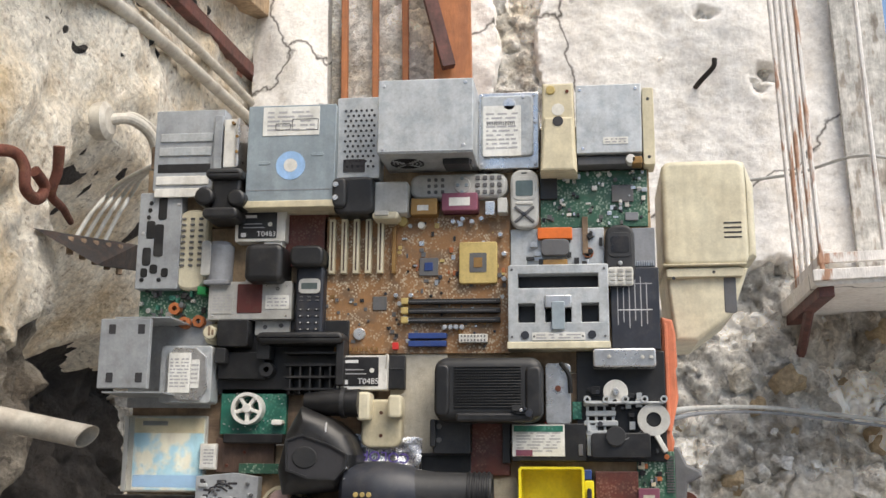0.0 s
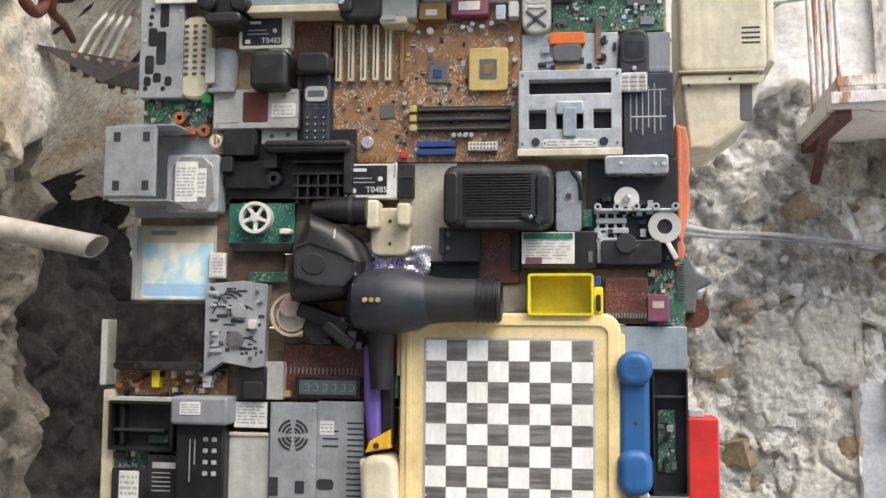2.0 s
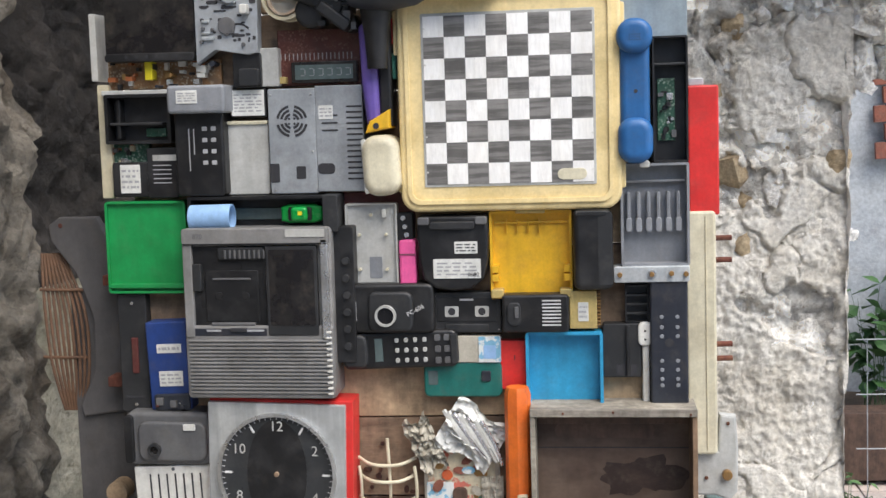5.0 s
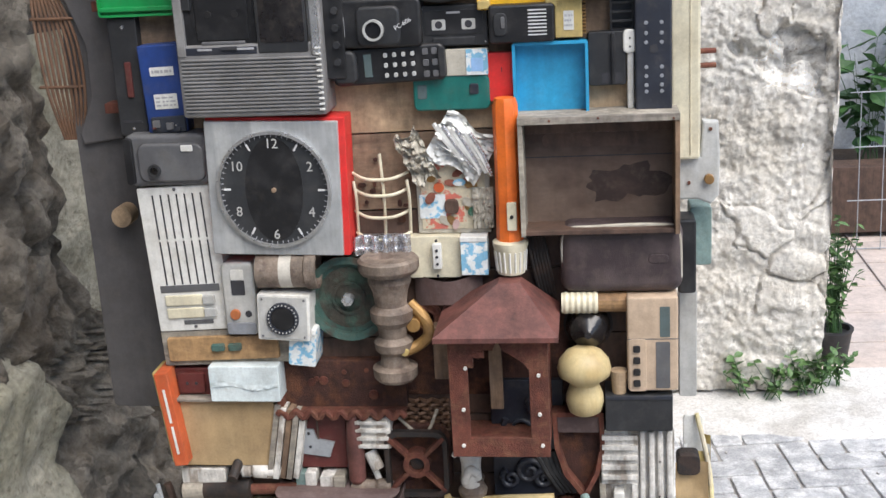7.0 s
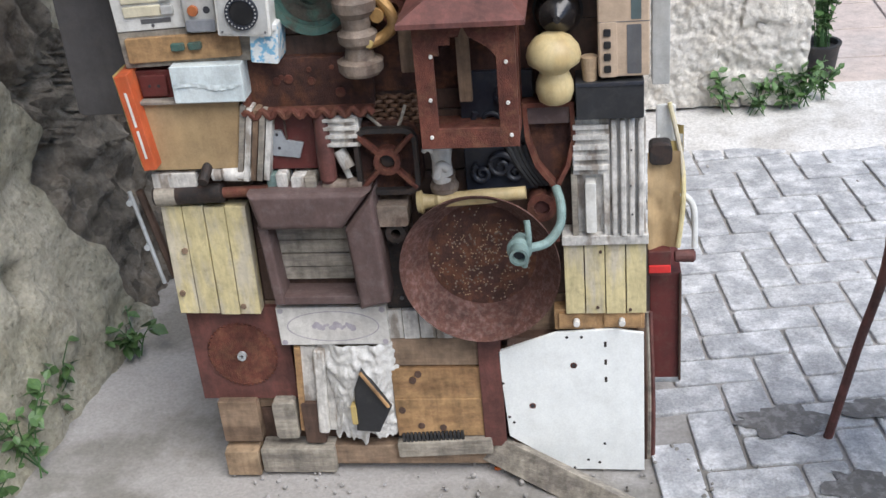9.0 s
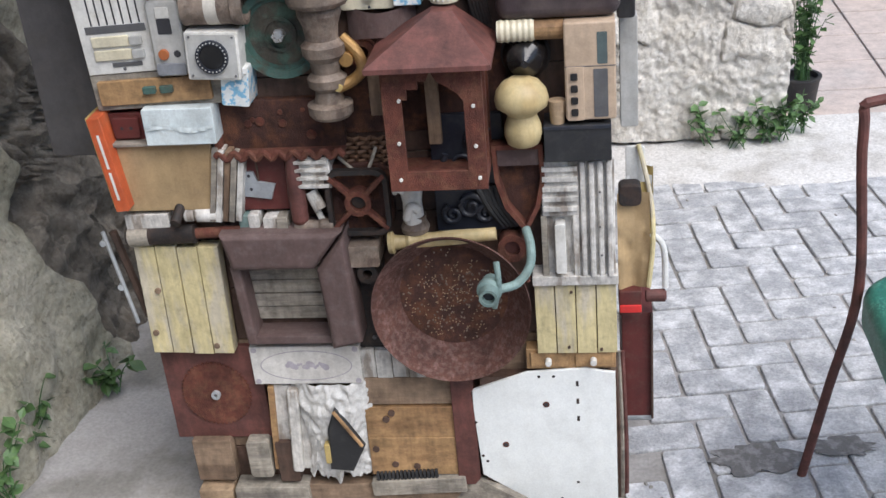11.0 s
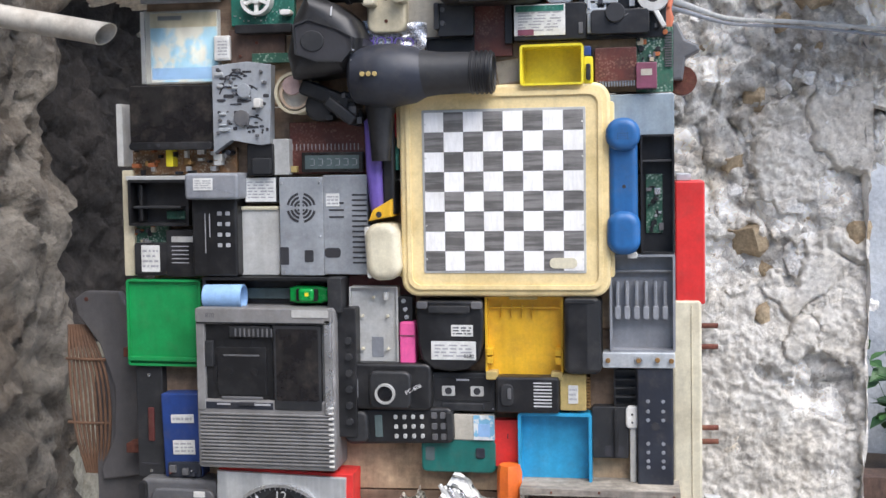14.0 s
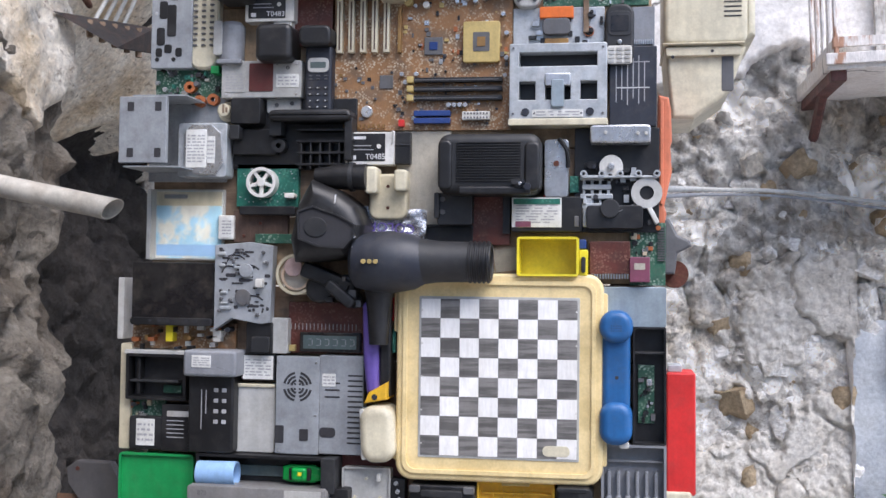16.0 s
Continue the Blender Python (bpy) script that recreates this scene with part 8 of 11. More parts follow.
t.slab("plate", 0, 0, 0.95, 1, 0, 0.024, "charcoal", 0.004)
t.slab("rib", 0.15, 0, 0.1, 0.96, 0.024, 0.03, "black", 0.003)
t.slab("notch", 0.1, -0.36, 0.5, 0.2, 0.024, 0.0246, "ink", 0.002, 0)
t = Thing("white_key", "slim white plastic stick with a flat head", "stick", 0.296, 1.450, 0.022, 0.133)
t.slab("stem", 0.05, -0.1, 0.5, 0.8, 0, 0.024, "white", 0.003, 0.003)
t.slab("head", 0, 0.36, 1, 0.28, 0, 0.028, "white", 0.008, 0.003)
t.dots("dot", [(0, 0.4), (0, 0.3)], 0.0018, 0.028, 0.0285, "ink", 8, 0)
t = Thing("black_controller", "long black control panel with paired round holes", "control panel", 0.333, 1.486, 0.058, 0.203)
t.slab("body", 0, 0, 1, 1, 0, 0.036, "navy", 0.004, 0.003)
t.dots("small_hole", [(u, v) for u in (-0.2, 0.22) for v in (0.2, 0.12, 0.05, -0.14, -0.21, -0.28, -0.33)], 0.0032, 0.036, 0.037, "grey", 10)
t.cyl("round_hole", 0.0, 0.0 - 0.04 + 0.04, 0.007, 0.036, 0.0366, "ink", b=0)
t = Thing("black_rack", "short black plastic rack with slots", "rack", 0.285, 1.551, 0.038, 0.072)
t.tray("rack", 0, 0, 1, 1, 0, 0.018, 0.003, 0.005, "black", 0.002)
t.rows("bar", 0, -0.3, 0, 0.3, 1, 4, 0.9, 0.05, 0.005, 0.016, "charcoal")
t = Thing("beige_rail", "long yellowed plastic rail along the panel's edge", "rail", 0.386, 1.494, 0.050, 0.387, back=-0.03)
t.slab("rail", 0, 0, 0.94, 1, -0.05, 0.03, "cream", 0.006, 0.004)
t.slab("groove", 0.15, 0, 0.04, 0.96, 0.03, 0.0315, "beige", 0.001)
for v in (0.38, 0.29, -0.06, -0.12):
    part("side_bolt", tube(uvw([(0.48 * t.w, v * t.h, -0.01), (0.48 * t.w + 0.028, v * t.h, -0.012)]), 0.0045), "rust", t.e)
t = Thing("hinge_arm", "pale metal hinge arm with a rusty bolt", "hinge", 0.406, 1.290, 0.072, 0.146, back=-0.03)
W, Hh = t.w, t.h
part("arm", prism([(-0.5 * W, -0.4 * Hh), (0.0, -0.4 * Hh), (0.3 * W, -0.46 * Hh), (0.48 * W, -0.36 * Hh), (0.5 * W, 0.1 * Hh), (0.46 * W, 0.48 * Hh), (0.1 * W, 0.5 * Hh), (0.05 * W, 0.1 * Hh), (-0.5 * W, 0.1 * Hh)], 0, 0.016, 0.004), "lightgrey", t.e)
t.cyl("bolt", 0.25, -0.16, 0.008, 0.016, 0.026, "brass")
t.dots("rivet", [(0.28, 0.4), (-0.2, -0.2)], 0.003, 0.016, 0.019, "rust")

# ---- clock row ----
t = Thing("intercom_panel", "pale grey metal door intercom panel with slotted loudspeaker and bell buttons", "intercom", -0.474, 1.162, 0.135, 0.256, turn=2.5)
W, Hh = t.w, t.h
t.slab("plate", 0, 0, 1, 1, 0, 0.042, "white", 0.002)
t.rows("slot", -0.3, 0.3, 0.34, 0.3, 7, 1, 0.02, 0.3, 0.042, 0.0428, "ink", 0, 0)
t.rows("slot", -0.3, -0.02, 0.34, -0.02, 7, 1, 0.02, 0.3, 0.042, 0.0428, "ink", 0, 0)
t.slab("name_strip", 0.0, -0.2, 0.8, 0.05, 0.042, 0.0432, "darkgrey", 0.001)
for v in (-0.28, -0.37):
    t.slab("name_holder", -0.1, v, 0.5, 0.07, 0.042, 0.0465, "cream", 0.002)
    t.slab("bell_button", 0.24, v, 0.16, 0.06, 0.042, 0.05, "lightgrey", 0.003)
t.slab("number_plate", 0.05, -0.44, 0.4, 0.03, 0.042, 0.0432, "darkgrey", 0.001)
t.screws([(0, -0.47), (0, 0.48)], 0.042, 0.003, "darkgrey")

t = Thing("plastic_lattice", "cream plastic model-kit lattice", "lattice", -0.124, 1.255, 0.104, 0.151)
W, Hh = t.w, t.h
for u in (-0.44, 0.02, 0.44):
    part("upright", tube(uvw(bend([(u * W, -0.46 * Hh, 0.01), (u * W + 0.004, 0, 0.026), (u * W, (0.5 if u == 0.02 else 0.2) * Hh, 0.02)])), 0.0028), "cream", t.e)
for v in (-0.4, -0.15, 0.1, 0.28):
    part("crossbar", tube(uvw(bend([(-0.46 * W, v * Hh, 0.012), (-0.2 * W, (v - 0.05) * Hh, 0.03), (0.2 * W, (v - 0.05) * Hh, 0.03), (0.46 * W, v * Hh, 0.012)])), 0.0028), "cream", t.e)
for k in range(10):
    rg = random.Random(70 + k)
    t.slab("rust_patch", rg.uniform(-0.4, 0.45), rg.uniform(-0.35, 0.45), rg.uniform(0.05, 0.14), rg.uniform(0.03, 0.09), 0.0, 0.0025 + 0.0001 * k, "rustdark", 0.004, 0)
t = Thing("foil_tray", "crumpled silver foil strip", "foil", -0.127, 1.178, 0.103, 0.036)
o = sheet("foil", 40, 10, lambda i, j: ((i - 0.5) * t.w, -0.03 - 0.012 * abs(math.sin(i * 19)) - 0.004 * fbm(i * 9, j * 5, 1), (j - 0.5) * t.h * (1 - 0.1 * math.sin(i * 19))), "foil")
o.parent = t.e
t.slab("backing", 0, 0, 0.9, 0.6, 0, 0.03, "chrome", 0.002)
t = Thing("comic_bag", "clear bag of small printed figures with crumpled white film on top", "bag", -0.008, 1.289, 0.149, 0.205)
W, Hh = t.w, t.h
t.slab("backing_card", 0.04, -0.16, 0.84, 0.66, 0, 0.008, "fabric", 0.002)
t.slab("printed_card", 0.04, -0.16, 0.74, 0.58, 0.008, 0.0095, "comic", 0.002, 0)
t.slab("blue_card", -0.2, -0.26, 0.3, 0.2, 0.0095, 0.0105, "packblue", 0.002, 0)
for nm, u, v, a, su, sv, mt in (("film_fold", 0.18, 0.24, -32, 0.66, 0.4, "paper"), ("yellow_fold", -0.34, 0.16, 25, 0.3, 0.42, "fabric")):
    o = sheet(nm, 44, 26, lambda i, j, su=su, sv=sv, u=u: ((i - 0.5) * su * W, -0.02 - 0.022 * abs(fbm(i * 2.5 + u, j * 7, 3, 5)) - 0.006 * math.sin(j * 17 + i * 5 + 3 * fbm(i * 3, j * 3, 1)), (j - 0.5) * sv * Hh * (1 + 0.15 * math.sin(i * 8))), mt)
    o.parent, o.matrix_basis = t.e, pose(u * W, 0, v * Hh, 0, -a, 0)
o = sheet("crushed_corner", 20, 24, lambda i, j: (0.26 * W + i * 0.24 * W, -0.014 - 0.01 * abs(fbm(i * 6, j * 6, 9)), -0.44 * Hh + j * 0.34 * Hh), "fabric")
o.parent = t.e
rng = random.Random(77)
for k in range(16):
    u, v = rng.uniform(-0.26, 0.34), rng.uniform(-0.42, 0.06)
    o = part("printed_figure", prism(disc(0, 0, rng.uniform(0.006, 0.013), 9, rng.uniform(0.004, 0.009)), 0.0095, 0.0108 + 0.0002 * k, 0), rng.choice(("oldbrick", "brass", "pcbgreen", "fabric", "packblue", "cardboard", "pinkpaper", "bookred")), t.e)
    o.matrix_basis = pose(u * W, 0, v * Hh, 0, rng.uniform(0, 180), 0)
for k in range(9):
    o = part("film_strip", tube(bend([((-0.12 + 0.05 * k) * W, -0.03 - 0.002 * (k % 3), (0.44 - 0.01 * k) * Hh), ((0.02 + 0.05 * k) * W, -0.034, (0.28 - 0.012 * k) * Hh), ((0.22 + 0.035 * k) * W, -0.028, (0.1 - 0.012 * k + 0.02 * (k % 2)) * Hh)]), 0.0042, 6, 0.7), ("bag", "paper", "foil")[k % 3], t.e)
t.slab("figure_card", 0.02, -0.26, 0.16, 0.12, 0.0095, 0.016, "darkwood", 0.008)
t = Thing("torch", "orange plastic hand torch with a cream lens cap and switch", "torch", 0.094, 1.272, 0.058, 0.292)
W, Hh = t.w, t.h
part("barrel", lathe([(-0.32 * Hh, 0.4 * W), (-0.1 * Hh, 0.37 * W), (0.46 * Hh, 0.36 * W), (0.5 * Hh, 0.3 * W)], "v", (0, 0, 0.038), 8), "orange", t.e)
part("lens_cap", lathe([(-0.5 * Hh, 0.3 * W), (-0.495 * Hh, 0.4 * W), (-0.36 * Hh, 0.47 * W), (-0.33 * Hh, 0.52 * W), (-0.31 * Hh, 0.52 * W), (-0.3 * Hh, 0.4 * W)], "v", (0, 0, 0.038), 28), "cream", t.e)
for k in range(9):
    a = radians(-80 + 20 * k)
    part("cap_rib", tube([(0.42 * W * math.sin(a), -0.038 - 0.42 * W * math.cos(a), -0.48 * Hh), (0.475 * W * math.sin(a), -0.038 - 0.475 * W * math.cos(a), -0.36 * Hh)], 0.0018, 6), "white", t.e)
t.slab("switch_plate", 0.1, -0.15, 0.28, 0.16, 0.055, 0.064, "cream", 0.002)
t.cyl("switch_button", 0.1, -0.15, 0.003, 0.064, 0.067, "black")

t = Thing("shadow_box", "empty dark-stained wooden drawer mounted on its back", "drawer", 0.243, 1.294, 0.256, 0.194)
W, Hh = t.w, t.h
t.slab("bottom", 0, 0, 0.97, 0.95, 0.0, 0.008, "drawerwood", 0.001)
t.slab("plank_joint", 0, 0.1, 0.94, 0.008, 0.008, 0.0086, "ink", 0, 0)
t.slab("stain", -0.05, 0.24, 0.62, 0.12, 0.008, 0.0084, "darkwood", 0.012, 0)
ragged = []
for k in range(36):
    a = 2 * math.pi * k / 36
    r = 1 + 0.5 * fbm(math.cos(a) * 1.4, math.sin(a) * 1.4, 4) + 0.2 * fbm(math.cos(a) * 6, math.sin(a) * 6, 9)
    ragged.append((0.16 * W + 0.24 * W * r * math.cos(a), -0.14 * Hh + 0.17 * Hh * r * math.sin(a)))
part("stain", prism(ragged, 0.008, 0.0085, 0), "maroon_stain", t.e)
t.slab("inner_panel", 0, 0.38, 0.93, 0.14, 0.008, 0.02, "darkwood", 0.001)
t.slab("top_side", 0, 0.47, 1, 0.06, 0.0, 0.08, "greywood", 0.001)
t.slab("bottom_side", 0, -0.48, 0.97, 0.04, 0.0, 0.07, "darkwood", 0.001)
t.slab("left_side", -0.485, -0.02, 0.03, 0.96, 0.0, 0.078, "greywood", 0.001)
t.slab("right_side", 0.485, -0.02, 0.03, 0.96, 0.0, 0.078, "woodv", 0.001)
t.dots("nail", [(-0.3, 0.47), (0.0, 0.48), (0.46, 0.46)], 0.002, 0.08, 0.0815, "rust")

t = Thing("socket_plate", "cream plastic plate with a small terminal block", "plate", -0.037, 1.152, 0.093, 0.072)
t.slab("plate", 0, 0, 1, 1, 0, 0.024, "cream", 0.006)
t.slab("terminal", 0.06, 0.05, 0.16, 0.6, 0.024, 0.036, "white", 0.002)
t.dots("screw", [(0.06, 0.2), (0.06, 0.05), (0.06, -0.12), (0.06, 0.44), (0.06, -0.4)], 0.0025, 0.036, 0.038, "ink")
t = Thing("cigarette_packet", "pale blue and white paper packet", "packet", 0.032, 1.155, 0.046, 0.065, group="cigarette packets")
t.slab("box", 0, 0, 1, 1, 0, 0.036, "packblue", 0.002)
t.slab("white_edge", 0, 0.45, 1.0, 0.12, 0.0, 0.0375, "paper", 0.001)
t = Thing("leather_purse", "worn dark brown leather purse with a zip", "purse", 0.277, 1.150, 0.201, 0.118)
W, Hh = t.w, t.h
part("pouch", prism(rounded(0, 0, W, Hh, 0.022, 6), 0, 0.052, 0.018), "leather", t.e)
part("zip", tube(uvw(bend([(-0.46 * W, -0.3 * Hh, 0.04), (-0.46 * W, 0.36 * Hh, 0.045), (-0.2 * W, 0.46 * Hh, 0.05), (0.3 * W, 0.47 * Hh, 0.05), (0.46 * W, 0.36 * Hh, 0.045), (0.48 * W, -0.3 * Hh, 0.04)])), 0.0035), "fabric", t.e)
t.slab("emblem", 0.3, 0.0, 0.16, 0.12, 0.0515, 0.0535, "leather", 0.006)
t = Thing("twisted_wire", "dark scrap of woven metal strap", "strap", 0.140, 1.138, 0.055, 0.116)
for k in range(6):
    part("strand", tube(uvw(bend([(-0.4 * t.w + 0.1 * k * t.w, 0.5 * t.h, 0.008), (-0.2 * t.w + 0.1 * k * t.w, 0.0, 0.02), (0.0 + 0.09 * k * t.w, -0.5 * t.h, 0.008)])), 0.003), "iron", t.e)
t = Thing("black_pouch", "black folded pouch hanging at the panel's edge", "pouch", 0.387, 1.139, 0.030, 0.127, back=-0.02)
t.slab("pouch", 0, 0, 1, 1, -0.03, 0.025, "black", 0.006, 0.004)
t = Thing("green_glass", "pale sea-green plastic box at the panel's edge", "box", 0.414, 1.161, 0.036, 0.101, back=-0.05)
t.slab("box", 0, 0, 1, 1, -0.06, 0.0, "tap", 0.005)
t = Thing("plaster_scrap", "torn pale packaging at the panel's edge", "packaging", 0.392, 1.035, 0.038, 0.325, back=-0.05)
t.slab("sheet", 0, -0.2, 0.8, 0.6, -0.03, 0.0, "lightgrey", 0.004)

t = Thing("key_box", "grey key switch box with copper contact", "switch box", -0.380, 1.093, 0.058, 0.129)
t.slab("body", 0, 0, 1, 1, 0, 0.054, "lightgrey", 0.01, 0.005)
t.slab("square_hole", 0.0, 0.16, 0.42, 0.2, 0.054, 0.0548, "ink", 0.002, 0)
t.slab("upper_plate", 0.0, 0.34, 0.4, 0.14, 0.054, 0.0555, "white", 0.002)
t.cyl("copper_contact", -0.15, -0.2, 0.009, 0.054, 0.06, "copper")
t.cyl("round_hole", 0.25, -0.2, 0.006, 0.054, 0.0548, "ink", b=0)
t.slab("lower_plate", 0, -0.4, 0.9, 0.16, 0.05, 0.057, "grey", 0.005)
t = Thing("pipe_offcut", "short length of stained plastic pipe", "pipe", -0.289, 1.143, 0.107, 0.070)
part("pipe", lathe([(-0.5 * t.w, 0.024), (-0.49 * t.w, 0.03), (0.3 * t.w, 0.03), (0.32 * t.w, 0.0325), (0.5 * t.w, 0.0325), (0.5 * t.w, 0.026), (0.2 * t.w, 0.024)], "u", (0, 0, 0.05), 28), "turnedwood", t.e)
part("paint_band", lathe([(-0.1 * t.w, 0.0305), (0.1 * t.w, 0.0305)], "u", (0, 0, 0.05), 28), "pvc", t.e)
t = Thing("dial_switch", "white square time switch with a dark notched dial", "time switch", -0.298, 1.066, 0.092, 0.081, turn=-3)
W, Hh = t.w, t.h
t.slab("body", 0, 0, 1, 1, 0.0, 0.075, "white", 0.004)
t.slab("frame", 0, 0, 0.9, 0.9, 0.075, 0.077, "lightgrey", 0.003, 0)
t.hoop("notch_ring", 0, 0, 0.028, 0.021, 0.077, 0.083, "navy", n=32)
t.cyl("dial", 0, 0, 0.021, 0.077, 0.081, "black")
t.dots("notch", [(0.0245 / W * math.cos(k * 0.2617), 0.0245 / Hh * math.sin(k * 0.2617)) for k in range(24)], 0.0014, 0.083, 0.0842, "lightgrey", 6, 0)
t.screws([(-0.4, 0.4), (0.4, -0.4), (-0.4, -0.4), (0.4, 0.4)], 0.077, 0.002, "darkgrey")
t = Thing("cigarette_packet", "crushed pale blue paper packet", "packet", -0.273, 1.008, 0.054, 0.069, turn=-6, group="cigarette packets")
t.slab("box", 0, 0, 0.9, 1, 0, 0.06, "packblue", 0.004)
t.slab("flap", 0.0, 0.42, 0.86, 0.16, 0.0, 0.064, "paper", 0.002)
t = Thing("iron_pulley", "corroded green iron wheel with a central bolt", "wheel", -0.191, 1.084, 0.137, 0.143)
t.cyl("disc", 0, 0, 0.074, 0, 0.024, "verdigris", n=40, b=0.003)
t.cyl("worn_face", 0, 0, 0.054, 0.024, 0.0252, "darkgreen", n=40, b=0.0005)
t.hoop("rim", 0, 0, 0.075, 0.062, 0.02, 0.034, "verdigris", n=40)
t.hoop("inner_ring", 0, 0, 0.03, 0.024, 0.0252, 0.029, "darkgreen", n=32)
t.cyl("bolt_head", 0.0, 0.0, 0.011, 0.024, 0.044, "chrome", n=6)
t.cyl("nut", 0.02, 0.03, 0.007, 0.04, 0.052, "zinc", n=6)
t = Thing("turned_spindle", "worn grey turned wooden spindle standing upright", "spindle", -0.111, 1.065, 0.105, 0.229)
W, Hh = t.w, t.h
part("post", lathe([(-0.5 * Hh, 0.032), (-0.47 * Hh, 0.038), (-0.4 * Hh, 0.039), (-0.38 * Hh, 0.026), (-0.3 * Hh, 0.022), (-0.26 * Hh, 0.032), (-0.2 * Hh, 0.034), (-0.16 * Hh, 0.024), (-0.08 * Hh, 0.026), (-0.03 * Hh, 0.036), (0.04 * Hh, 0.037), (0.08 * Hh, 0.027), (0.18 * Hh, 0.03), (0.26 * Hh, 0.037), (0.31 * Hh, 0.036), (0.33 * Hh, 0.046)], "v", (0, 0, 0.062), 32), "turnedwood", t.e)
part("top_disc", lathe([(0.33 * Hh, 0.048), (0.36 * Hh, 0.052), (0.42 * Hh, 0.052), (0.44 * Hh, 0.047)], "v", (0, 0, 0.062), 36), "turnedwood", t.e)
t = Thing("brass_fitting", "old brass pipe fitting with two stubs", "fitting", -0.068, 1.038, 0.061, 0.093)
part("elbow", tube(uvw(bend([(-0.2 * t.w, 0.45 * t.h, 0.05), (0.2 * t.w, 0.2 * t.h, 0.06), (0.3 * t.w, -0.1 * t.h, 0.06), (0.0, -0.3 * t.h, 0.06), (-0.45 * t.w, -0.4 * t.h, 0.07)])), 0.01, 12), "brass", t.e)
t.cyl("valve", -0.1, 0.1, 0.012, 0.0, 0.07, "brass")
t.hoop("flange", 0.2, 0.05, 0.024, 0.012, 0.0, 0.02, "rust")
t.cyl("stub", -0.35, -0.35, 0.007, 0.06, 0.085, "gold")
t = Thing("shade_scrap", "dark purple-brown lamp shade fragment", "lamp shade", -0.017, 1.093, 0.118, 0.061)
o = sheet("shade", 24, 8, lambda i, j: ((i - 0.5) * t.w, -0.01 - 0.03 * math.sin(math.pi * i), (j - 0.5) * t.h + 0.02 * math.sin(math.pi * i) * (0.5 - j)), "purplewood")
o.parent = t.e
t.slab("rim", 0, 0.46, 1, 0.1, 0, 0.02, "darkwood", 0.002)
t = Thing("wood_strip", "short weathered wooden strip", "strip", -0.031, 0.990, 0.031, 0.093)
t.slab("strip", 0, 0, 0.9, 1, 0, 0.05, "woodv", 0.002)

# ---- rust and wood rows ----
t = Thing("drawer_front", "small wooden drawer front with corroded brass pulls", "drawer front", -0.416, 1.003, 0.236, 0.063, turn=2)
t.slab("back", 0, 0, 1, 1, 0, 0.04, "greywood", 0.002)
t.slab("panel", -0.02, 0, 0.86, 0.68, 0.04, 0.048, "pine", 0.004)
for u in (-0.05, 0.08):
    t.slab("pull", u, 0.05, 0.1, 0.2, 0.048, 0.056, "verdigris", 0.003)
t = Thing("cream_board", "plain yellowed board in a shallow wooden frame", "board", -0.433, 0.846, 0.189, 0.131)
t.slab("board", 0, 0, 1, 1, 0, 0.045, "cardboard", 0.003)
t.slab("top_lip", 0, 0.48, 1.02, 0.05, 0, 0.055, "greywood", 0.002)
t = Thing("orange_book", "thin book with orange-red spine standing on edge", "book", -0.525, 0.880, 0.058, 0.174, turn=6)
t.slab("spine", 0.04, 0, 0.42, 1, 0, 0.075, "bookred", 0.002)
t.slab("pages", -0.24, 0, 0.14, 0.98, 0, 0.06, "gold", 0.001)
t.slab("title_bar", 0.04, 0.15, 0.08, 0.36, 0.075, 0.0755, "paper", 0.0, 0)
t.slab("title_bar", 0.04, -0.22, 0.08, 0.3, 0.075, 0.0755, "paper", 0.0, 0)
t = Thing("socket_box", "dark red electric socket box", "socket box", -0.492, 0.930, 0.074, 0.063)
t.slab("box", 0, 0, 1, 1, 0, 0.034, "maroon", 0.004)
t.slab("face", 0.05, 0.1, 0.66, 0.6, 0.034, 0.042, "maroon", 0.006)
t.dots("socket_hole", [(-0.05, 0.1), (0.18, 0.1)], 0.003, 0.042, 0.0426, "ink", 8, 0)
t = Thing("white_block", "white painted wooden block with flaking pale blue paint", "block", -0.383, 0.943, 0.127, 0.065)
t.slab("block", 0, 0, 1, 1, 0, 0.065, "tap2", 0.003)
o = sheet("paint_ridge", 30, 5, lambda i, j: ((i - 0.5) * t.w * 0.96, -0.066 - 0.004 * abs(fbm(i * 9, j, 4)), (0.06 * math.sin(i * 7) - 0.1 + j * 0.14) * t.h), "tap2")
o.parent = t.e
t = Thing("rust_tray", "rusted iron baking tray with a wavy lower edge", "tray", -0.216, 0.922, 0.230, 0.092)
W, Hh = t.w, t.h
t.slab("bottom", 0, 0, 1, 1, 0, 0.02, "rustdark", 0.003)
part("wavy_rim", tube(uvw([((k / 60 - 0.5) * W, -0.46 * Hh + 0.006 * math.sin(k * 0.9), 0.05) for k in range(61)]), 0.006), "rust", t.e)
t.slab("lower_side", 0, -0.46, 1, 0.06, 0, 0.048, "rust", 0.002)
t.slab("left_side", -0.48, 0, 0.05, 1, 0, 0.045, "rust", 0.002)
for k in range(7):
    rg = random.Random(80 + k)
    t.cyl("rust_blister", rg.uniform(-0.35, 0.4), rg.uniform(-0.2, 0.35), rg.uniform(0.004, 0.01), 0.02, 0.0225 + 0.0002 * k, "rust")
t = Thing("stick_bundle", "bundle of thin weathered wooden strips", "strips", -0.321, 0.823, 0.060, 0.141, turn=-11)
for k in range(5):
    t.slab("strip", -0.4 + 0.2 * k, 0.0, 0.17, 1.0 - 0.03 * k, 0, 0.05 + 0.003 * (k % 2), ("greywood", "peelwhite", "woodv")[k % 3], 0.001)
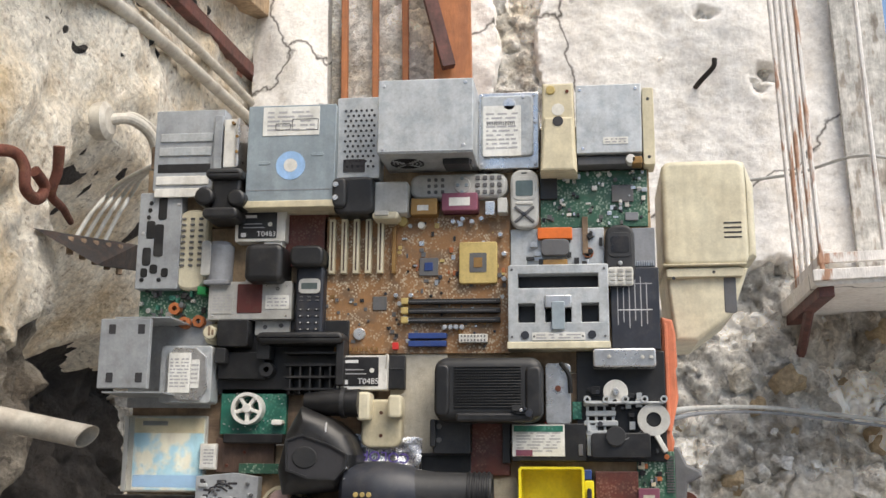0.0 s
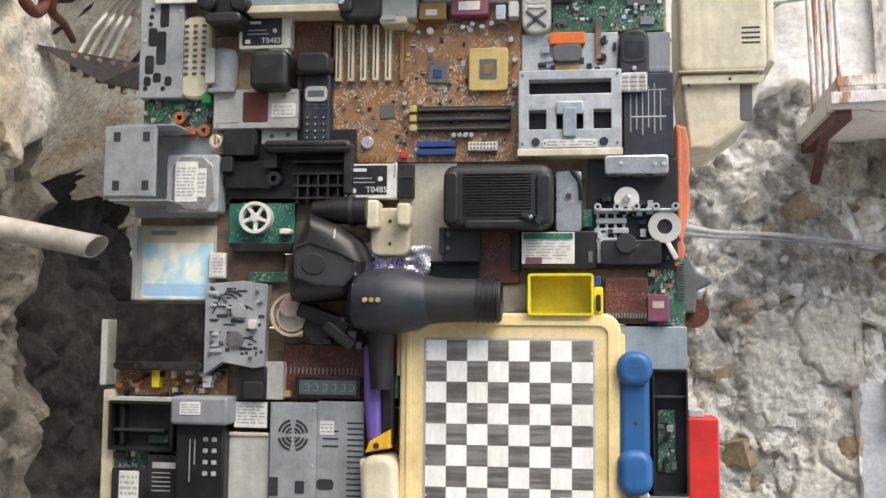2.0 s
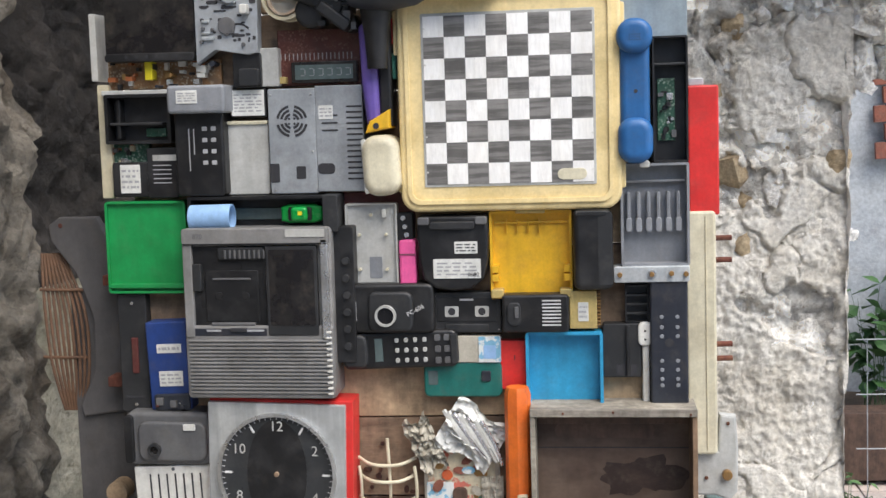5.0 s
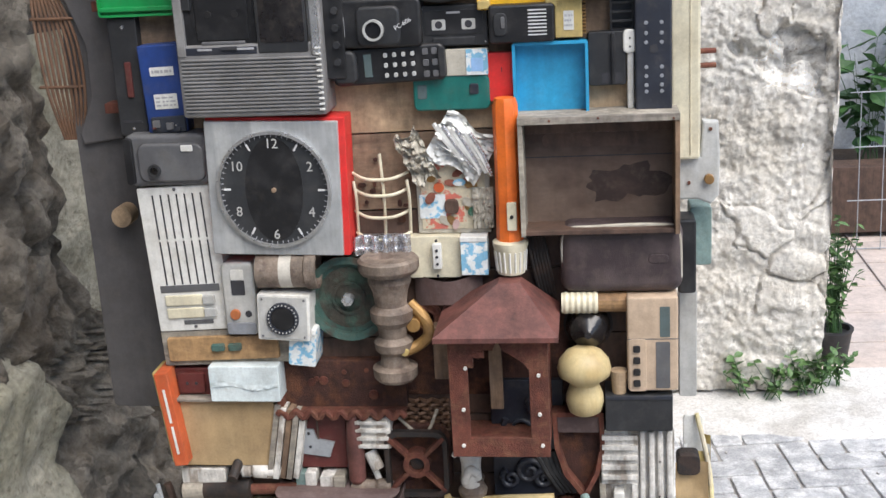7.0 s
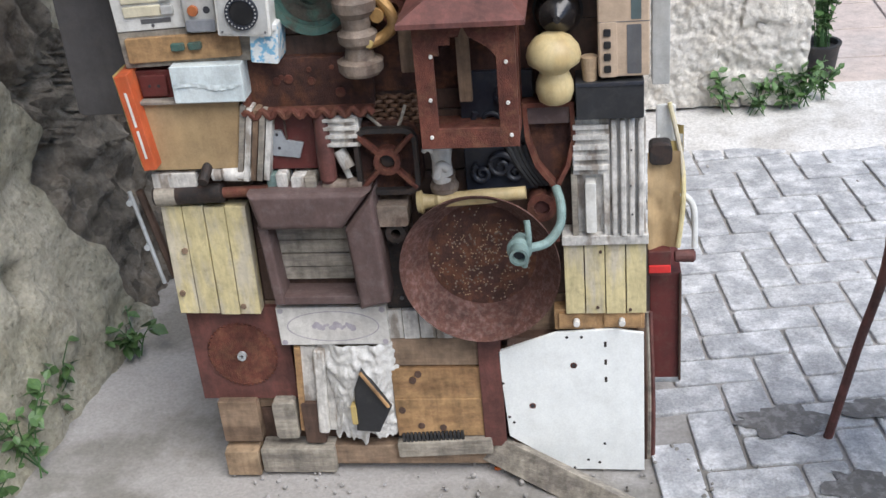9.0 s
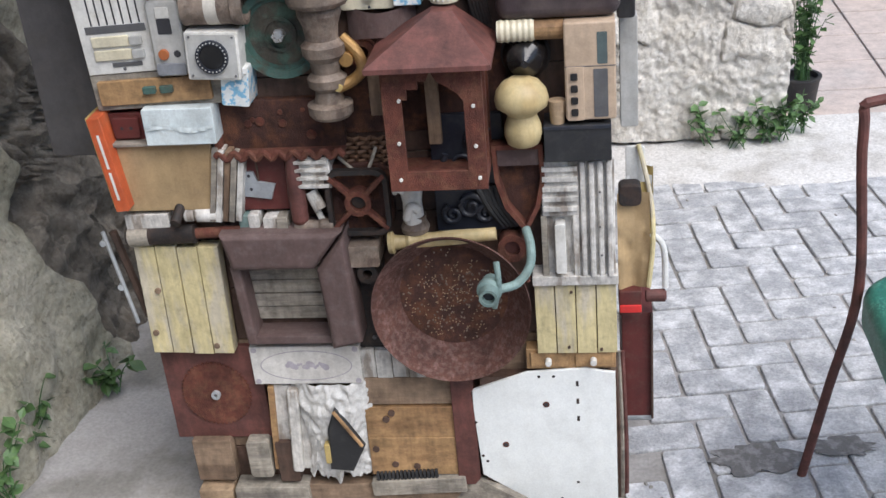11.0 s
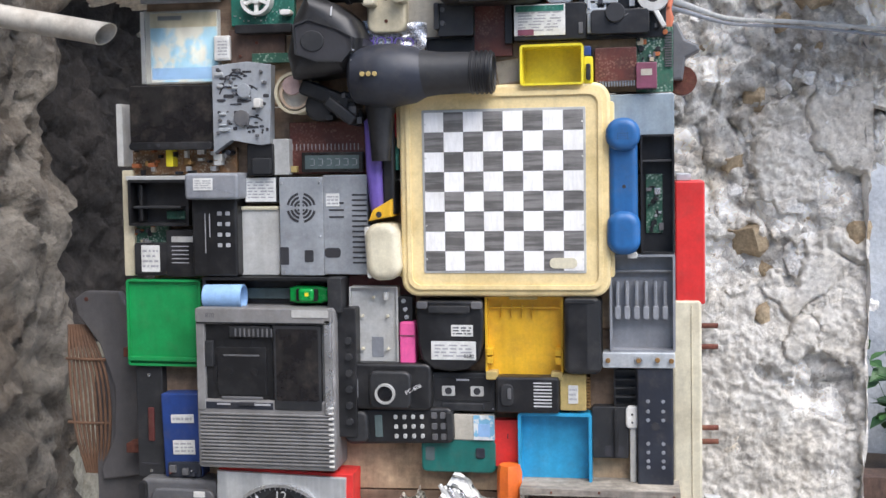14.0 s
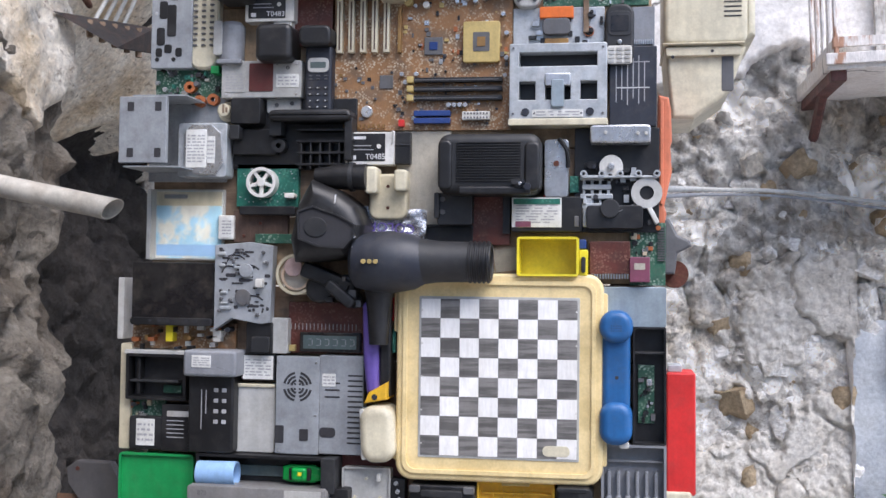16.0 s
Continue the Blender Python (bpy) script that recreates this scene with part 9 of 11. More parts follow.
t = Thing("lock_plate", "maroon wooden panel with a steel lock plate and hasp", "lock panel", -0.269, 0.818, 0.108, 0.101)
W, Hh = t.w, t.h
t.slab("board", 0, 0, 1, 1, 0, 0.024, "maroon", 0.002)
part("plate", prism([(-0.36 * W, -0.2 * Hh), (0.2 * W, -0.28 * Hh), (0.3 * W, 0.0), (0.0, 0.06 * Hh), (-0.05 * W, 0.24 * Hh), (-0.2 * W, 0.24 * Hh), (-0.22 * W, 0.04 * Hh), (-0.38 * W, 0.0)], 0.024, 0.03, 0.001), "steel", t.e)
t.dots("keyhole", [(-0.12, -0.08), (-0.13, 0.17)], 0.003, 0.03, 0.0306, "ink", 8, 0)
t.slab("divider", 0.02, 0.2, 0.03, 0.6, 0.024, 0.028, "darkwood", 0.001)
t = Thing("turned_baton", "red-brown wooden tool handle", "handle", -0.197, 0.813, 0.039, 0.130)
part("grip", lathe([(-0.5 * t.h, 0.012), (-0.45 * t.h, 0.0155), (0.0, 0.016), (0.4 * t.h, 0.013), (0.5 * t.h, 0.011)], "v", (0, 0, 0.04)), "redoxide", t.e)
t = Thing("peeling_moulding", "white painted moulding with flaking paint", "moulding", -0.163, 0.835, 0.065, 0.074)
t.slab("block", 0, 0.1, 1, 0.8, 0, 0.045, "peelwhite", 0.003)
t.rows("step", 0, -0.2, 0, 0.4, 1, 4, 0.9, 0.08, 0.045, 0.053, "peelwhite")
t = Thing("white_stub", "two short white metal pipe stubs", "pipe", -0.165, 0.772, 0.040, 0.075)
part("stub", tube(uvw([(-0.2 * t.w, 0.4 * t.h, 0.03), (0.2 * t.w, 0.0, 0.04)]), 0.012, 14), "peelwhite", t.e)
part("rod", tube(uvw([(-0.1 * t.w, 0.05 * t.h, 0.03), (0.3 * t.w, -0.5 * t.h, 0.035)]), 0.006, 10), "white", t.e)
t = Thing("gas_burner", "rusty cast-iron gas burner with a ring grate", "gas burner", -0.087, 0.784, 0.120, 0.131)
W, Hh = t.w, t.h
part("pan", prism(rounded(0, 0, W, Hh, 0.03, 5), 0, 0.022, 0.004), "rustdark", t.e)
part("grate_frame", ring(rounded(0, 0, W * 0.94, Hh * 0.94, 0.024, 5), rounded(0, 0, W * 0.8, Hh * 0.8, 0.018, 5), 0.034, 0.048), "iron", t.e)
t.hoop("burner_ring", 0, 0, 0.024, 0.014, 0.02, 0.05, "rust")
t.cyl("burner_cap", 0, 0, 0.013, 0.02, 0.04, "iron")
for a in (45, 135, 225, 315):
    o = part("grate_bar", slab(0.047, 0, 0.048, 0.008, 0.034, 0.05, 0.002), "rust", t.e)
    o.matrix_basis = pose(0, 0, 0, 0, a, 0)
t = Thing("wire_basket", "scrap of brown wicker weave with a twisted cord", "wicker", -0.073, 0.857, 0.087, 0.078)
for k in range(9):
    part("weave", tube(uvw([((i / 12 - 0.5) * t.w, (0.42 - 0.1 * k) * t.h, 0.012 + 0.006 * math.sin(i * 2.1 + k * 3.14)) for i in range(13)]), 0.0035), "wicker", t.e)
part("cord", tube(uvw(bend([(-0.5 * t.w, 0.1 * t.h, 0.03), (0.0, -0.3 * t.h, 0.035), (0.3 * t.w, 0.3 * t.h, 0.03)])), 0.003), "greywood", t.e)

# lantern
t = Thing("rusted_sheet", "dark rusted iron sheet nailed flat on the board", "iron sheet", 0.031, 0.979, 0.315, 0.164)
t.slab("sheet", 0, 0, 1, 1, 0, 0.003, "rustdark", 0.002, 0.0005)
t.dots("nail", [(-0.45, 0.4), (0.45, 0.42), (-0.44, -0.4)], 0.003, 0.003, 0.005, "iron", 8)
t = Thing("iron_lantern", "rusty sheet-iron lantern with a pyramid roof and riveted open sides", "lantern", 0.073, 0.952, 0.157, 0.211)
W, Hh = t.w, t.h
for nm, y0, y1 in (("front_frame", 0.132, 0.14), ("back_frame", 0.0, 0.006)):
    for u, v, su, sv in ((-0.42, -0.06, 0.2, 0.88), (0.42, -0.06, 0.2, 0.88), (0, -0.44, 1.04, 0.16)):
        if nm == "front_frame":
            t.slab("frame_bar", u, v, su, sv, y0, y1 + 0.0003 * abs(v), "rust", 0.001)
part("front_arch", prism([(-0.5 * W, 0.5 * Hh), (-0.5 * W, 0.34 * Hh), (-0.32 * W, 0.22 * Hh), (-0.26 * W, 0.22 * Hh), (-0.26 * W, 0.3 * Hh), (-0.14 * W, 0.3 * Hh), (-0.14 * W, 0.36 * Hh), (-0.05 * W, 0.36 * Hh), (0.0, 0.44 * Hh), (0.05 * W, 0.36 * Hh), (0.14 * W, 0.32 * Hh), (0.26 * W, 0.26 * Hh), (0.32 * W, 0.2 * Hh), (0.5 * W, 0.34 * Hh), (0.5 * W, 0.5 * Hh)], 0.132, 0.1405, 0.0005), "rust", t.e)
for s in (-1, 1):
    for y in (0.004, 0.066, 0.128):
        part("side_bar", slab(s * 0.5 * W, -0.02 * Hh, 0.006, Hh * 0.96, y, y + 0.012, 0.001, 0.0005), "rust", t.e)
    part("side_plate", slab(s * 0.5 * W, -0.44 * Hh, 0.004, 0.14 * Hh, 0.0, 0.135, 0.0005, 0.0005), "rust", t.e)
part("floor_plate", slab(0, -0.51 * Hh, W, 0.004, 0.0, 0.138, 0.0005, 0.0005), "rust", t.e)
rw, rz = 0.64 * W, 0.515 * Hh
apex = (0.02, -0.068, rz + 0.062)
base = [(-rw, -0.175, rz), (rw, -0.175, rz), (rw, 0.0, rz), (-rw, 0.0, rz)]
top = [(apex[0] + sx * 0.018, apex[1] + sy * 0.018, apex[2]) for sx, sy in ((-1, -1), (1, -1), (1, 1), (-1, 1))]
low = [(p[0], p[1], p[2] - 0.008) for p in base]
part("roof", (base + top + low, [(0, 1, 5, 4), (1, 2, 6, 5), (2, 3, 7, 6), (3, 0, 4, 7), (4, 5, 6, 7), (8, 9, 1, 0), (9, 10, 2, 1), (10, 11, 3, 2), (11, 8, 0, 3), (11, 10, 9, 8)]), "redoxide", t.e, "red-brown painted sheet-iron roof")
t.dots("rivet", [(-0.34, 0.22), (0.42, 0.16), (-0.38, -0.12), (0.42, -0.16), (-0.4, -0.42), (0.44, -0.42), (0.0, 0.47)], 0.0032, 0.14, 0.1435, "white", 10)
t.slab("inner_post", -0.08, 0.02, 0.14, 0.66, 0.03, 0.045, "woodv", 0.001)
t.slab("white_scrap", 0.22, 0.24, 0.24, 0.18, 0.02, 0.03, "peelwhite", 0.003)
t = Thing("wood_carving", "black carved wooden panel with curling leaves", "carved panel", 0.110, 0.819, 0.132, 0.216)
W, Hh = t.w, t.h
t.slab("board", 0, 0, 0.96, 1, 0, 0.014, "navy", 0.002)
for k, (u, v, r, a0) in enumerate(((0.0, -0.28, 0.026, 0), (0.2, -0.34, 0.018, 1), (-0.25, -0.34, 0.018, 2), (-0.1, 0.1, 0.03, 2.5), (0.15, 0.3, 0.024, 0.6))):
    part("scroll", tube(uvw([(u * W + (r * (1 - s / 26)) * math.cos(a0 + s * 0.42), v * Hh + (r * (1 - s / 26)) * math.sin(a0 + s * 0.42), 0.02) for s in range(24)]), 0.006, 8, 0.5), "navy", t.e)
for k in range(4):
    part("leaf_rib", tube(uvw(bend([((0.1 + 0.08 * k) * W, -0.1 * Hh, 0.018), ((0.25 + 0.06 * k) * W, -0.28 * Hh, 0.024), ((0.42 + 0.06 * k) * W, -0.46 * Hh, 0.016)])), 0.006, 8), "charcoal", t.e)
fig = tagged(new("figurine", mesh("figurine", [lathe([(-0.045, 0.016), (-0.03, 0.019), (0.0, 0.017), (0.02, 0.02), (0.034, 0.012), (0.045, 0.006)], "v", (0, 0, 0.04), 20),
      tube(uvw(bend([(-0.012, 0.02, 0.05), (-0.022, 0.03, 0.055), (-0.028, 0.022, 0.05)])), 0.005), tube(uvw(bend([(0.012, -0.01, 0.055), (0.0, 0.0, 0.06), (-0.01, -0.025, 0.055)])), 0.008)], "tile", 50)),
      "small white glazed porcelain figurine", "figurine")
x, z, w, h = 0.010, 0.781, 0.047, 0.067
fig.location = (x, 0, z)
t = Thing("figurine_stand", "turned grey-brown wooden stand under the figurine", "stand", 0.010, 0.740, 0.050, 0.032)
part("stand", lathe([(-0.5 * t.h, 0.024), (-0.2 * t.h, 0.026), (0.2 * t.h, 0.02), (0.5 * t.h, 0.022)], "v", (0, 0, 0.036)), "turnedwood", t.e)
t = Thing("wooden_baton", "yellow varnished wooden handle laid level", "handle", 0.058, 0.714, 0.193, 0.044, turn=4)
part("grip", lathe([(-0.5 * t.w, 0.019), (-0.46 * t.w, 0.021), (-0.44 * t.w, 0.014), (-0.34 * t.w, 0.011), (-0.3 * t.w, 0.0155), (-0.24 * t.w, 0.0125), (0.1 * t.w, 0.0135), (0.4 * t.w, 0.0115), (0.5 * t.w, 0.0115)], "u", (0, 0, 0.05)), "yellowwood", t.e)
t = Thing("rust_loop", "rusty iron bracket with a round eye", "bracket", 0.180, 0.685, 0.063, 0.062)
t.hoop("eye", 0.0, 0.0, 0.026, 0.014, 0.0, 0.04, "rust")
t.cyl("plug", 0, 0, 0.014, 0.0, 0.03, "redoxide")
t = Thing("boat_frame", "rusty pointed iron frame shaped like a flat iron", "iron sole", 0.199, 0.798, 0.090, 0.164)
W, Hh = t.w, t.h
shape = [(-0.5 * W, 0.5 * Hh), (-0.46 * W, 0.1 * Hh), (-0.3 * W, -0.2 * Hh), (0.1 * W, -0.5 * Hh), (0.38 * W, -0.2 * Hh), (0.5 * W, 0.1 * Hh), (0.48 * W, 0.5 * Hh)]
part("base", prism(shape, 0.0, 0.02, 0.002), "rustdark", t.e)
part("rim", ring(shape, inset(shape, 0.008), 0.0, 0.046), "rust", t.e)
t.slab("cross_plate", 0, 0.36, 0.8, 0.2, 0.02, 0.04, "purplewood", 0.003)
rg = random.Random(41)
t.dots("rust_spot", [(rg.uniform(-0.2, 0.2), rg.uniform(-0.2, 0.32)) for k in range(26)], 0.003, 0.0, 0.0135, "rustdark", 9, 0)
t = Thing("bulb_shade", "dusty grey smoked glass bulb", "bulb", 0.220, 1.026, 0.081, 0.085)
part("bulb", lathe([(0.0, 0.036), (0.02, 0.038), (0.045, 0.03), (0.06, 0.014), (0.07, 0.006)], "w", (0, 0, 0), 28), "smoke", t.e)
part("neck", lathe([(0.0, 0.04), (0.012, 0.042)], "w", (0, 0, 0), 28), "iron", t.e)
t = Thing("thread_reel", "cream plastic reel of thread with a wooden stub", "reel", 0.231, 1.075, 0.108, 0.036)
W = t.w
part("reel", lathe([(-0.5 * W, 0.017)] + [(-0.48 * W + 0.045 * W * k, 0.0185 if k % 2 else 0.0168) for k in range(12)] + [(0.06 * W, 0.016)], "u", (0, 0, 0.045), 20), "cream", t.e)
part("stub", lathe([(0.06 * W, 0.017), (0.5 * W, 0.017)], "u", (0, -0.002, 0.035), 16), "pine", t.e)
t = Thing("mushroom_pull", "yellow turned wooden mushroom-shaped knob", "knob", 0.212, 0.944, 0.077, 0.115)
part("knob", lathe([(-0.5 * t.h, 0.02), (-0.46 * t.h, 0.027), (-0.32 * t.h, 0.032), (-0.2 * t.h, 0.031), (-0.04 * t.h, 0.024), (0.02 * t.h, 0.03), (0.1 * t.h, 0.043), (0.2 * t.h, 0.0455), (0.32 * t.h, 0.042), (0.44 * t.h, 0.031), (0.47 * t.h, 0.024), (0.5 * t.h, 0.018), (0.51 * t.h, 0.002)], "v", (0, 0, 0.06), 36), "yellowwood", t.e, smooth=60)
t = Thing("beige_radio", "beige flat radio with four dark buttons and two windows", "radio", 0.326, 1.008, 0.083, 0.162)
t.slab("case", 0, 0, 1, 1, 0, 0.066, "tan", 0.004, 0.003)
t.slab("window", 0.24, 0.24, 0.2, 0.32, 0.066, 0.0665, "lcd", 0.002, 0)
t.slab("window", 0.2, -0.22, 0.28, 0.5, 0.066, 0.0668, "darkgrey", 0.002, 0)
t.slab("button_field", -0.3, -0.22, 0.34, 0.56, 0.066, 0.0675, "tan", 0.003)
t.rows("button", -0.32, -0.41, -0.32, -0.04, 1, 4, 0.14, 0.07, 0.0675, 0.071, "black", 0.002)
t.slab("split_line", 0.0, 0.06, 1, 0.008, 0.066, 0.0666, "darkgrey", 0, 0)
t = Thing("cork", "small cork beside the radio", "cork", 0.270, 0.933, 0.028, 0.051)
part("cork", lathe([(-0.5 * t.h, 0.011), (0.5 * t.h, 0.0145)], "v", (0, 0, 0.05), 16), "ply", t.e)
t = Thing("slate_piece", "black slate-like wooden block", "block", 0.302, 0.887, 0.112, 0.064)
t.slab("block", 0, 0, 1, 1, 0, 0.066, "charcoal", 0.003)
t.slab("top_edge", 0, 0.44, 1, 0.1, 0.0, 0.068, "navy", 0.001)
t = Thing("fluted_moulding", "white painted fluted wooden pilaster", "moulding", 0.330, 0.740, 0.063, 0.216)
t.slab("back", 0, 0, 1, 1, 0, 0.04, "peelwhite", 0.002)
for k in range(4):
    t.slab("flute", -0.36 + 0.24 * k, 0, 0.15, 1, 0.04, 0.05 + 0.004 * (k % 2), "peelwhite", 0.003, 0.003)
t.dots("nail_hole", [(0.1, 0.25), (0.08, -0.05), (0.12, -0.3)], 0.002, 0.054, 0.0545, "ink", 6, 0)
t = Thing("carved_corner", "white flaking carved wooden corner block", "moulding", 0.269, 0.798, 0.064, 0.100)
t.slab("block", 0, 0, 1, 1, 0, 0.045, "peelwhite", 0.002)
t.rows("ridge", 0, -0.35, 0, 0.38, 1, 5, 0.94, 0.08, 0.045, 0.052, "peelwhite")
t = Thing("broken_bracket", "broken white wooden bracket with a raised tongue", "moulding", 0.266, 0.689, 0.066, 0.119)
t.slab("block", 0, 0, 1, 1, 0, 0.03, "peelwhite", 0.003)
t.slab("tongue", 0.0, 0.0, 0.28, 0.8, 0.03, 0.056, "white", 0.004)
t.slab("side", -0.42, 0.0, 0.16, 1, 0.03, 0.045, "greywood", 0.002)
t.slab("side", 0.42, 0.0, 0.16, 1, 0.03, 0.046, "peelwhite", 0.002)


# ---- lowest rows ----
def planks(label, n, x, z, w, h, mat, turn=0.0, thick=0.04, gap=0.05):
    """A small panel of upright boards with gaps."""
    t = Thing("slatted_panel", label, "slatted panel", x, z, w, h, 0.0, turn, group="slatted panels")
    t.slab("backing", 0, 0, 0.98, 0.96, 0, 0.012, "darkwood", 0.001)
    for k in range(n):
        t.slab("slat", -0.5 + (k + 0.5) / n, 0.008 * math.sin(k * 2.3), (1 - gap) / n, 1.0, 0.012, thick + 0.002 * (k % 2), mat, 0.001)
    return t


t = planks("panel of four peeling yellow-painted boards", 4, -0.444, 0.595, 0.163, 0.223, "peelyellow", -1.5)
t.dots("knot", [(-0.42, -0.3), (0.3, -0.42), (-0.3, 0.1)], 0.006, 0.04, 0.0445, "wood", 10)
t = planks("short panel of pale yellow boards with split ends", 4, 0.288, 0.542, 0.147, 0.141, "peelyellow")
t.dots("nail_hole", [(-0.1, -0.4), (0.3, -0.44), (-0.05, 0.4)], 0.003, 0.04, 0.045, "darkwood", 8)
t = Thing("top_batten", "thin white painted batten", "batten", 0.289, 0.624, 0.152, 0.018)
t.slab("batten", 0, 0, 1, 1, 0, 0.05, "peelwhite", 0.002)
t = Thing("wood_rail", "narrow pine drawer rail with two white knobs", "rail", 0.275, 0.454, 0.165, 0.043)
t.slab("rail", 0, 0, 1, 1, 0, 0.03, "pine", 0.002)
t.slab("panel", -0.24, 0, 0.42, 0.7, 0.03, 0.036, "pine", 0.002)
t.slab("panel", 0.26, 0, 0.42, 0.7, 0.03, 0.036, "pine", 0.002)
t.dots("white_pull", [(-0.25, 0), (0.25, 0)], 0.006, 0.036, 0.05, "white", 14)

t = Thing("wooden_niche", "wine-brown wooden moulding box open at the front with grey boards inside", "niche", -0.224, 0.625, 0.240, 0.232)
W, Hh = t.w, t.h
for k in range(5):
    t.slab("back_board", -0.05, 0.06 - 0.12 * k + 0.1, 0.74, 0.11, 0.0, 0.01 + 0.002 * (k % 2), "greywood", 0.001)
part("top_moulding", prism([(-0.5 * W, 0.5 * Hh), (-0.44 * W, 0.2 * Hh), (0.2 * W, 0.2 * Hh), (0.44 * W, 0.5 * Hh)], 0.0, 0.08, 0.012), "purplewood", t.e)
part("right_moulding", prism([(0.22 * W, 0.2 * Hh), (0.26 * W, -0.5 * Hh), (0.5 * W, -0.44 * Hh), (0.46 * W, 0.5 * Hh)], 0.0, 0.085, 0.012), "purplewood", t.e)
part("left_moulding", prism([(-0.48 * W, 0.2 * Hh), (-0.44 * W, -0.5 * Hh), (-0.36 * W, -0.5 * Hh), (-0.4 * W, 0.2 * Hh)], 0.0, 0.06, 0.004), "purplewood", t.e)
t.slab("lower_rail", -0.06, -0.47, 0.7, 0.07, 0.0, 0.055, "purplewood", 0.003)
t = Thing("pump_tube", "old grey metal pump tube with a rusty rod", "tube", -0.420, 0.732, 0.218, 0.043, turn=2)
W = t.w
part("barrel", lathe([(-0.5 * W, 0.016), (-0.49 * W, 0.0175), (0.06 * W, 0.0175), (0.08 * W, 0.0185), (0.1 * W, 0.0185), (0.11 * W, 0.012)], "u", (0, 0, 0.04)), "iron", t.e)
part("sleeve", lathe([(-0.48 * W, 0.0182), (-0.3 * W, 0.0182)], "u", (0, 0, 0.04)), "greywood", t.e)
part("rod", lathe([(0.1 * W, 0.01), (0.5 * W, 0.01)], "u", (0, 0, 0.04), 14), "rust", t.e)
t = Thing("white_spindle", "small white painted turned spindle", "spindle", -0.372, 0.769, 0.083, 0.034)
W = t.w
part("spindle", lathe([(-0.5 * W, 0.01), (-0.46 * W, 0.0145), (-0.3 * W, 0.014), (-0.26 * W, 0.0115), (-0.2 * W, 0.0155), (0.3 * W, 0.0165), (0.46 * W, 0.014), (0.5 * W, 0.011)], "u", (0, 0, 0.035)), "peelwhite", t.e)
t = Thing("peeled_strip", "short peeled white wooden strip", "strip", -0.484, 0.760, 0.083, 0.031)
t.slab("strip", 0, 0, 1, 0.9, 0, 0.045, "peelwhite", 0.002)
t = Thing("rod_end", "dark metal rod end standing out", "rod", -0.417, 0.780, 0.035, 0.040)
part("rod", tube(uvw([(0.1 * t.w, 0.4 * t.h, 0.02), (-0.1 * t.w, -0.3 * t.h, 0.075)]), 0.0095, 14), "iron", t.e)
t = Thing("white_fragments", "chipped white plaster fragments and wood ends", "fragments", -0.261, 0.750, 0.103, 0.033)
for k, u in enumerate((-0.4, -0.22, 0.1, 0.3)):
    t.slab("fragment", u, 0.1 * math.sin(k * 2), 0.2 + 0.1 * (k == 2), 0.8, 0, 0.04 + 0.003 * k, ("tap", "peelwhite", "peelwhite", "greywood")[k], 0.004)
t = Thing("grey_stub", "grey pipe joint under the handle", "pipe joint", -0.172, 0.740, 0.072, 0.028)
part("joint", lathe([(-0.5 * t.w, 0.01), (-0.2 * t.w, 0.013), (0.1 * t.w, 0.011), (0.2 * t.w, 0.014), (0.5 * t.w, 0.012)], "u", (0, 0, 0.04)), "turnedwood", t.e)
t = Thing("side_rod", "thin grey metal rod leaning at the panel's edge", "rod", -0.555, 0.641, 0.069, 0.189)
part("rod", tube(uvw([(-0.36 * t.w, 0.5 * t.h, 0.03), (0.06 * t.w, -0.5 * t.h, 0.03)]), 0.004, 10), "zinc", t.e)
part("wooden_lath", tube(uvw([(-0.2 * t.w, 0.46 * t.h, 0.01), (0.3 * t.w, -0.48 * t.h, 0.01)]), 0.008, 6), "darkwood", t.e)
t.dots("bolt", [(-0.42, 0.38), (-0.2, -0.1)], 0.006, 0.02, 0.034, "zinc")

t = Thing("iron_bracket", "black iron bracket with a round boss", "bracket", -0.092, 0.591, 0.080, 0.225)
t.slab("plate", 0, 0, 0.8, 1, 0, 0.02, "iron", 0.004)
t.slab("head", 0.0, 0.42, 0.86, 0.18, 0.0, 0.06, "turnedwood", 0.006)
t.hoop("boss", 0.1, 0.26, 0.019, 0.009, 0.02, 0.055, "iron")
t.dots("hole", [(0.05, 0.12), (0, -0.4)], 0.004, 0.02, 0.024, "darkgrey")
t = Thing("wok_pan", "large rusted shallow iron pan with speckled bottom", "pan", 0.066, 0.587, 0.289, 0.270)
R = t.w / 2
part("bowl", lathe([(0.022, R * 0.02), (0.022, R * 0.7), (0.03, R * 0.745), (0.082, R * 0.985), (0.088, R), (0.082, R * 1.0), (0.016, R * 0.74), (0.012, R * 0.02)], "w", (0, 0, 0), 64), "panrust", t.e)
rg = random.Random(12)
spots = [(rg.gauss(0, 0.2), rg.gauss(-0.02, 0.2)) for k in range(420)]
spots = [s for s in spots if math.hypot(s[0] * t.w, s[1] * t.h) < R * 0.66]
t.dots("rust_scale", spots[::3], 0.0019, 0.0226, 0.0236, "turnedwood", 7, 0)
t.dots("rust_scale", spots[1::3] + spots[2::3], 0.0012, 0.0226, 0.0234, "ply", 6, 0)
t.cyl("pan_bottom", 0, 0, R * 0.69, 0.022, 0.0226, "rustdark", b=0, n=48)
t.slab("pan_tab", 0.46, 0.2, 0.08, 0.06, 0.06, 0.07, "rust", 0.003)
t = Thing("garden_tap", "green corroded brass tap fixed at the pan's edge", "tap", 0.170, 0.668, 0.102, 0.124)
W, Hh = t.w, t.h
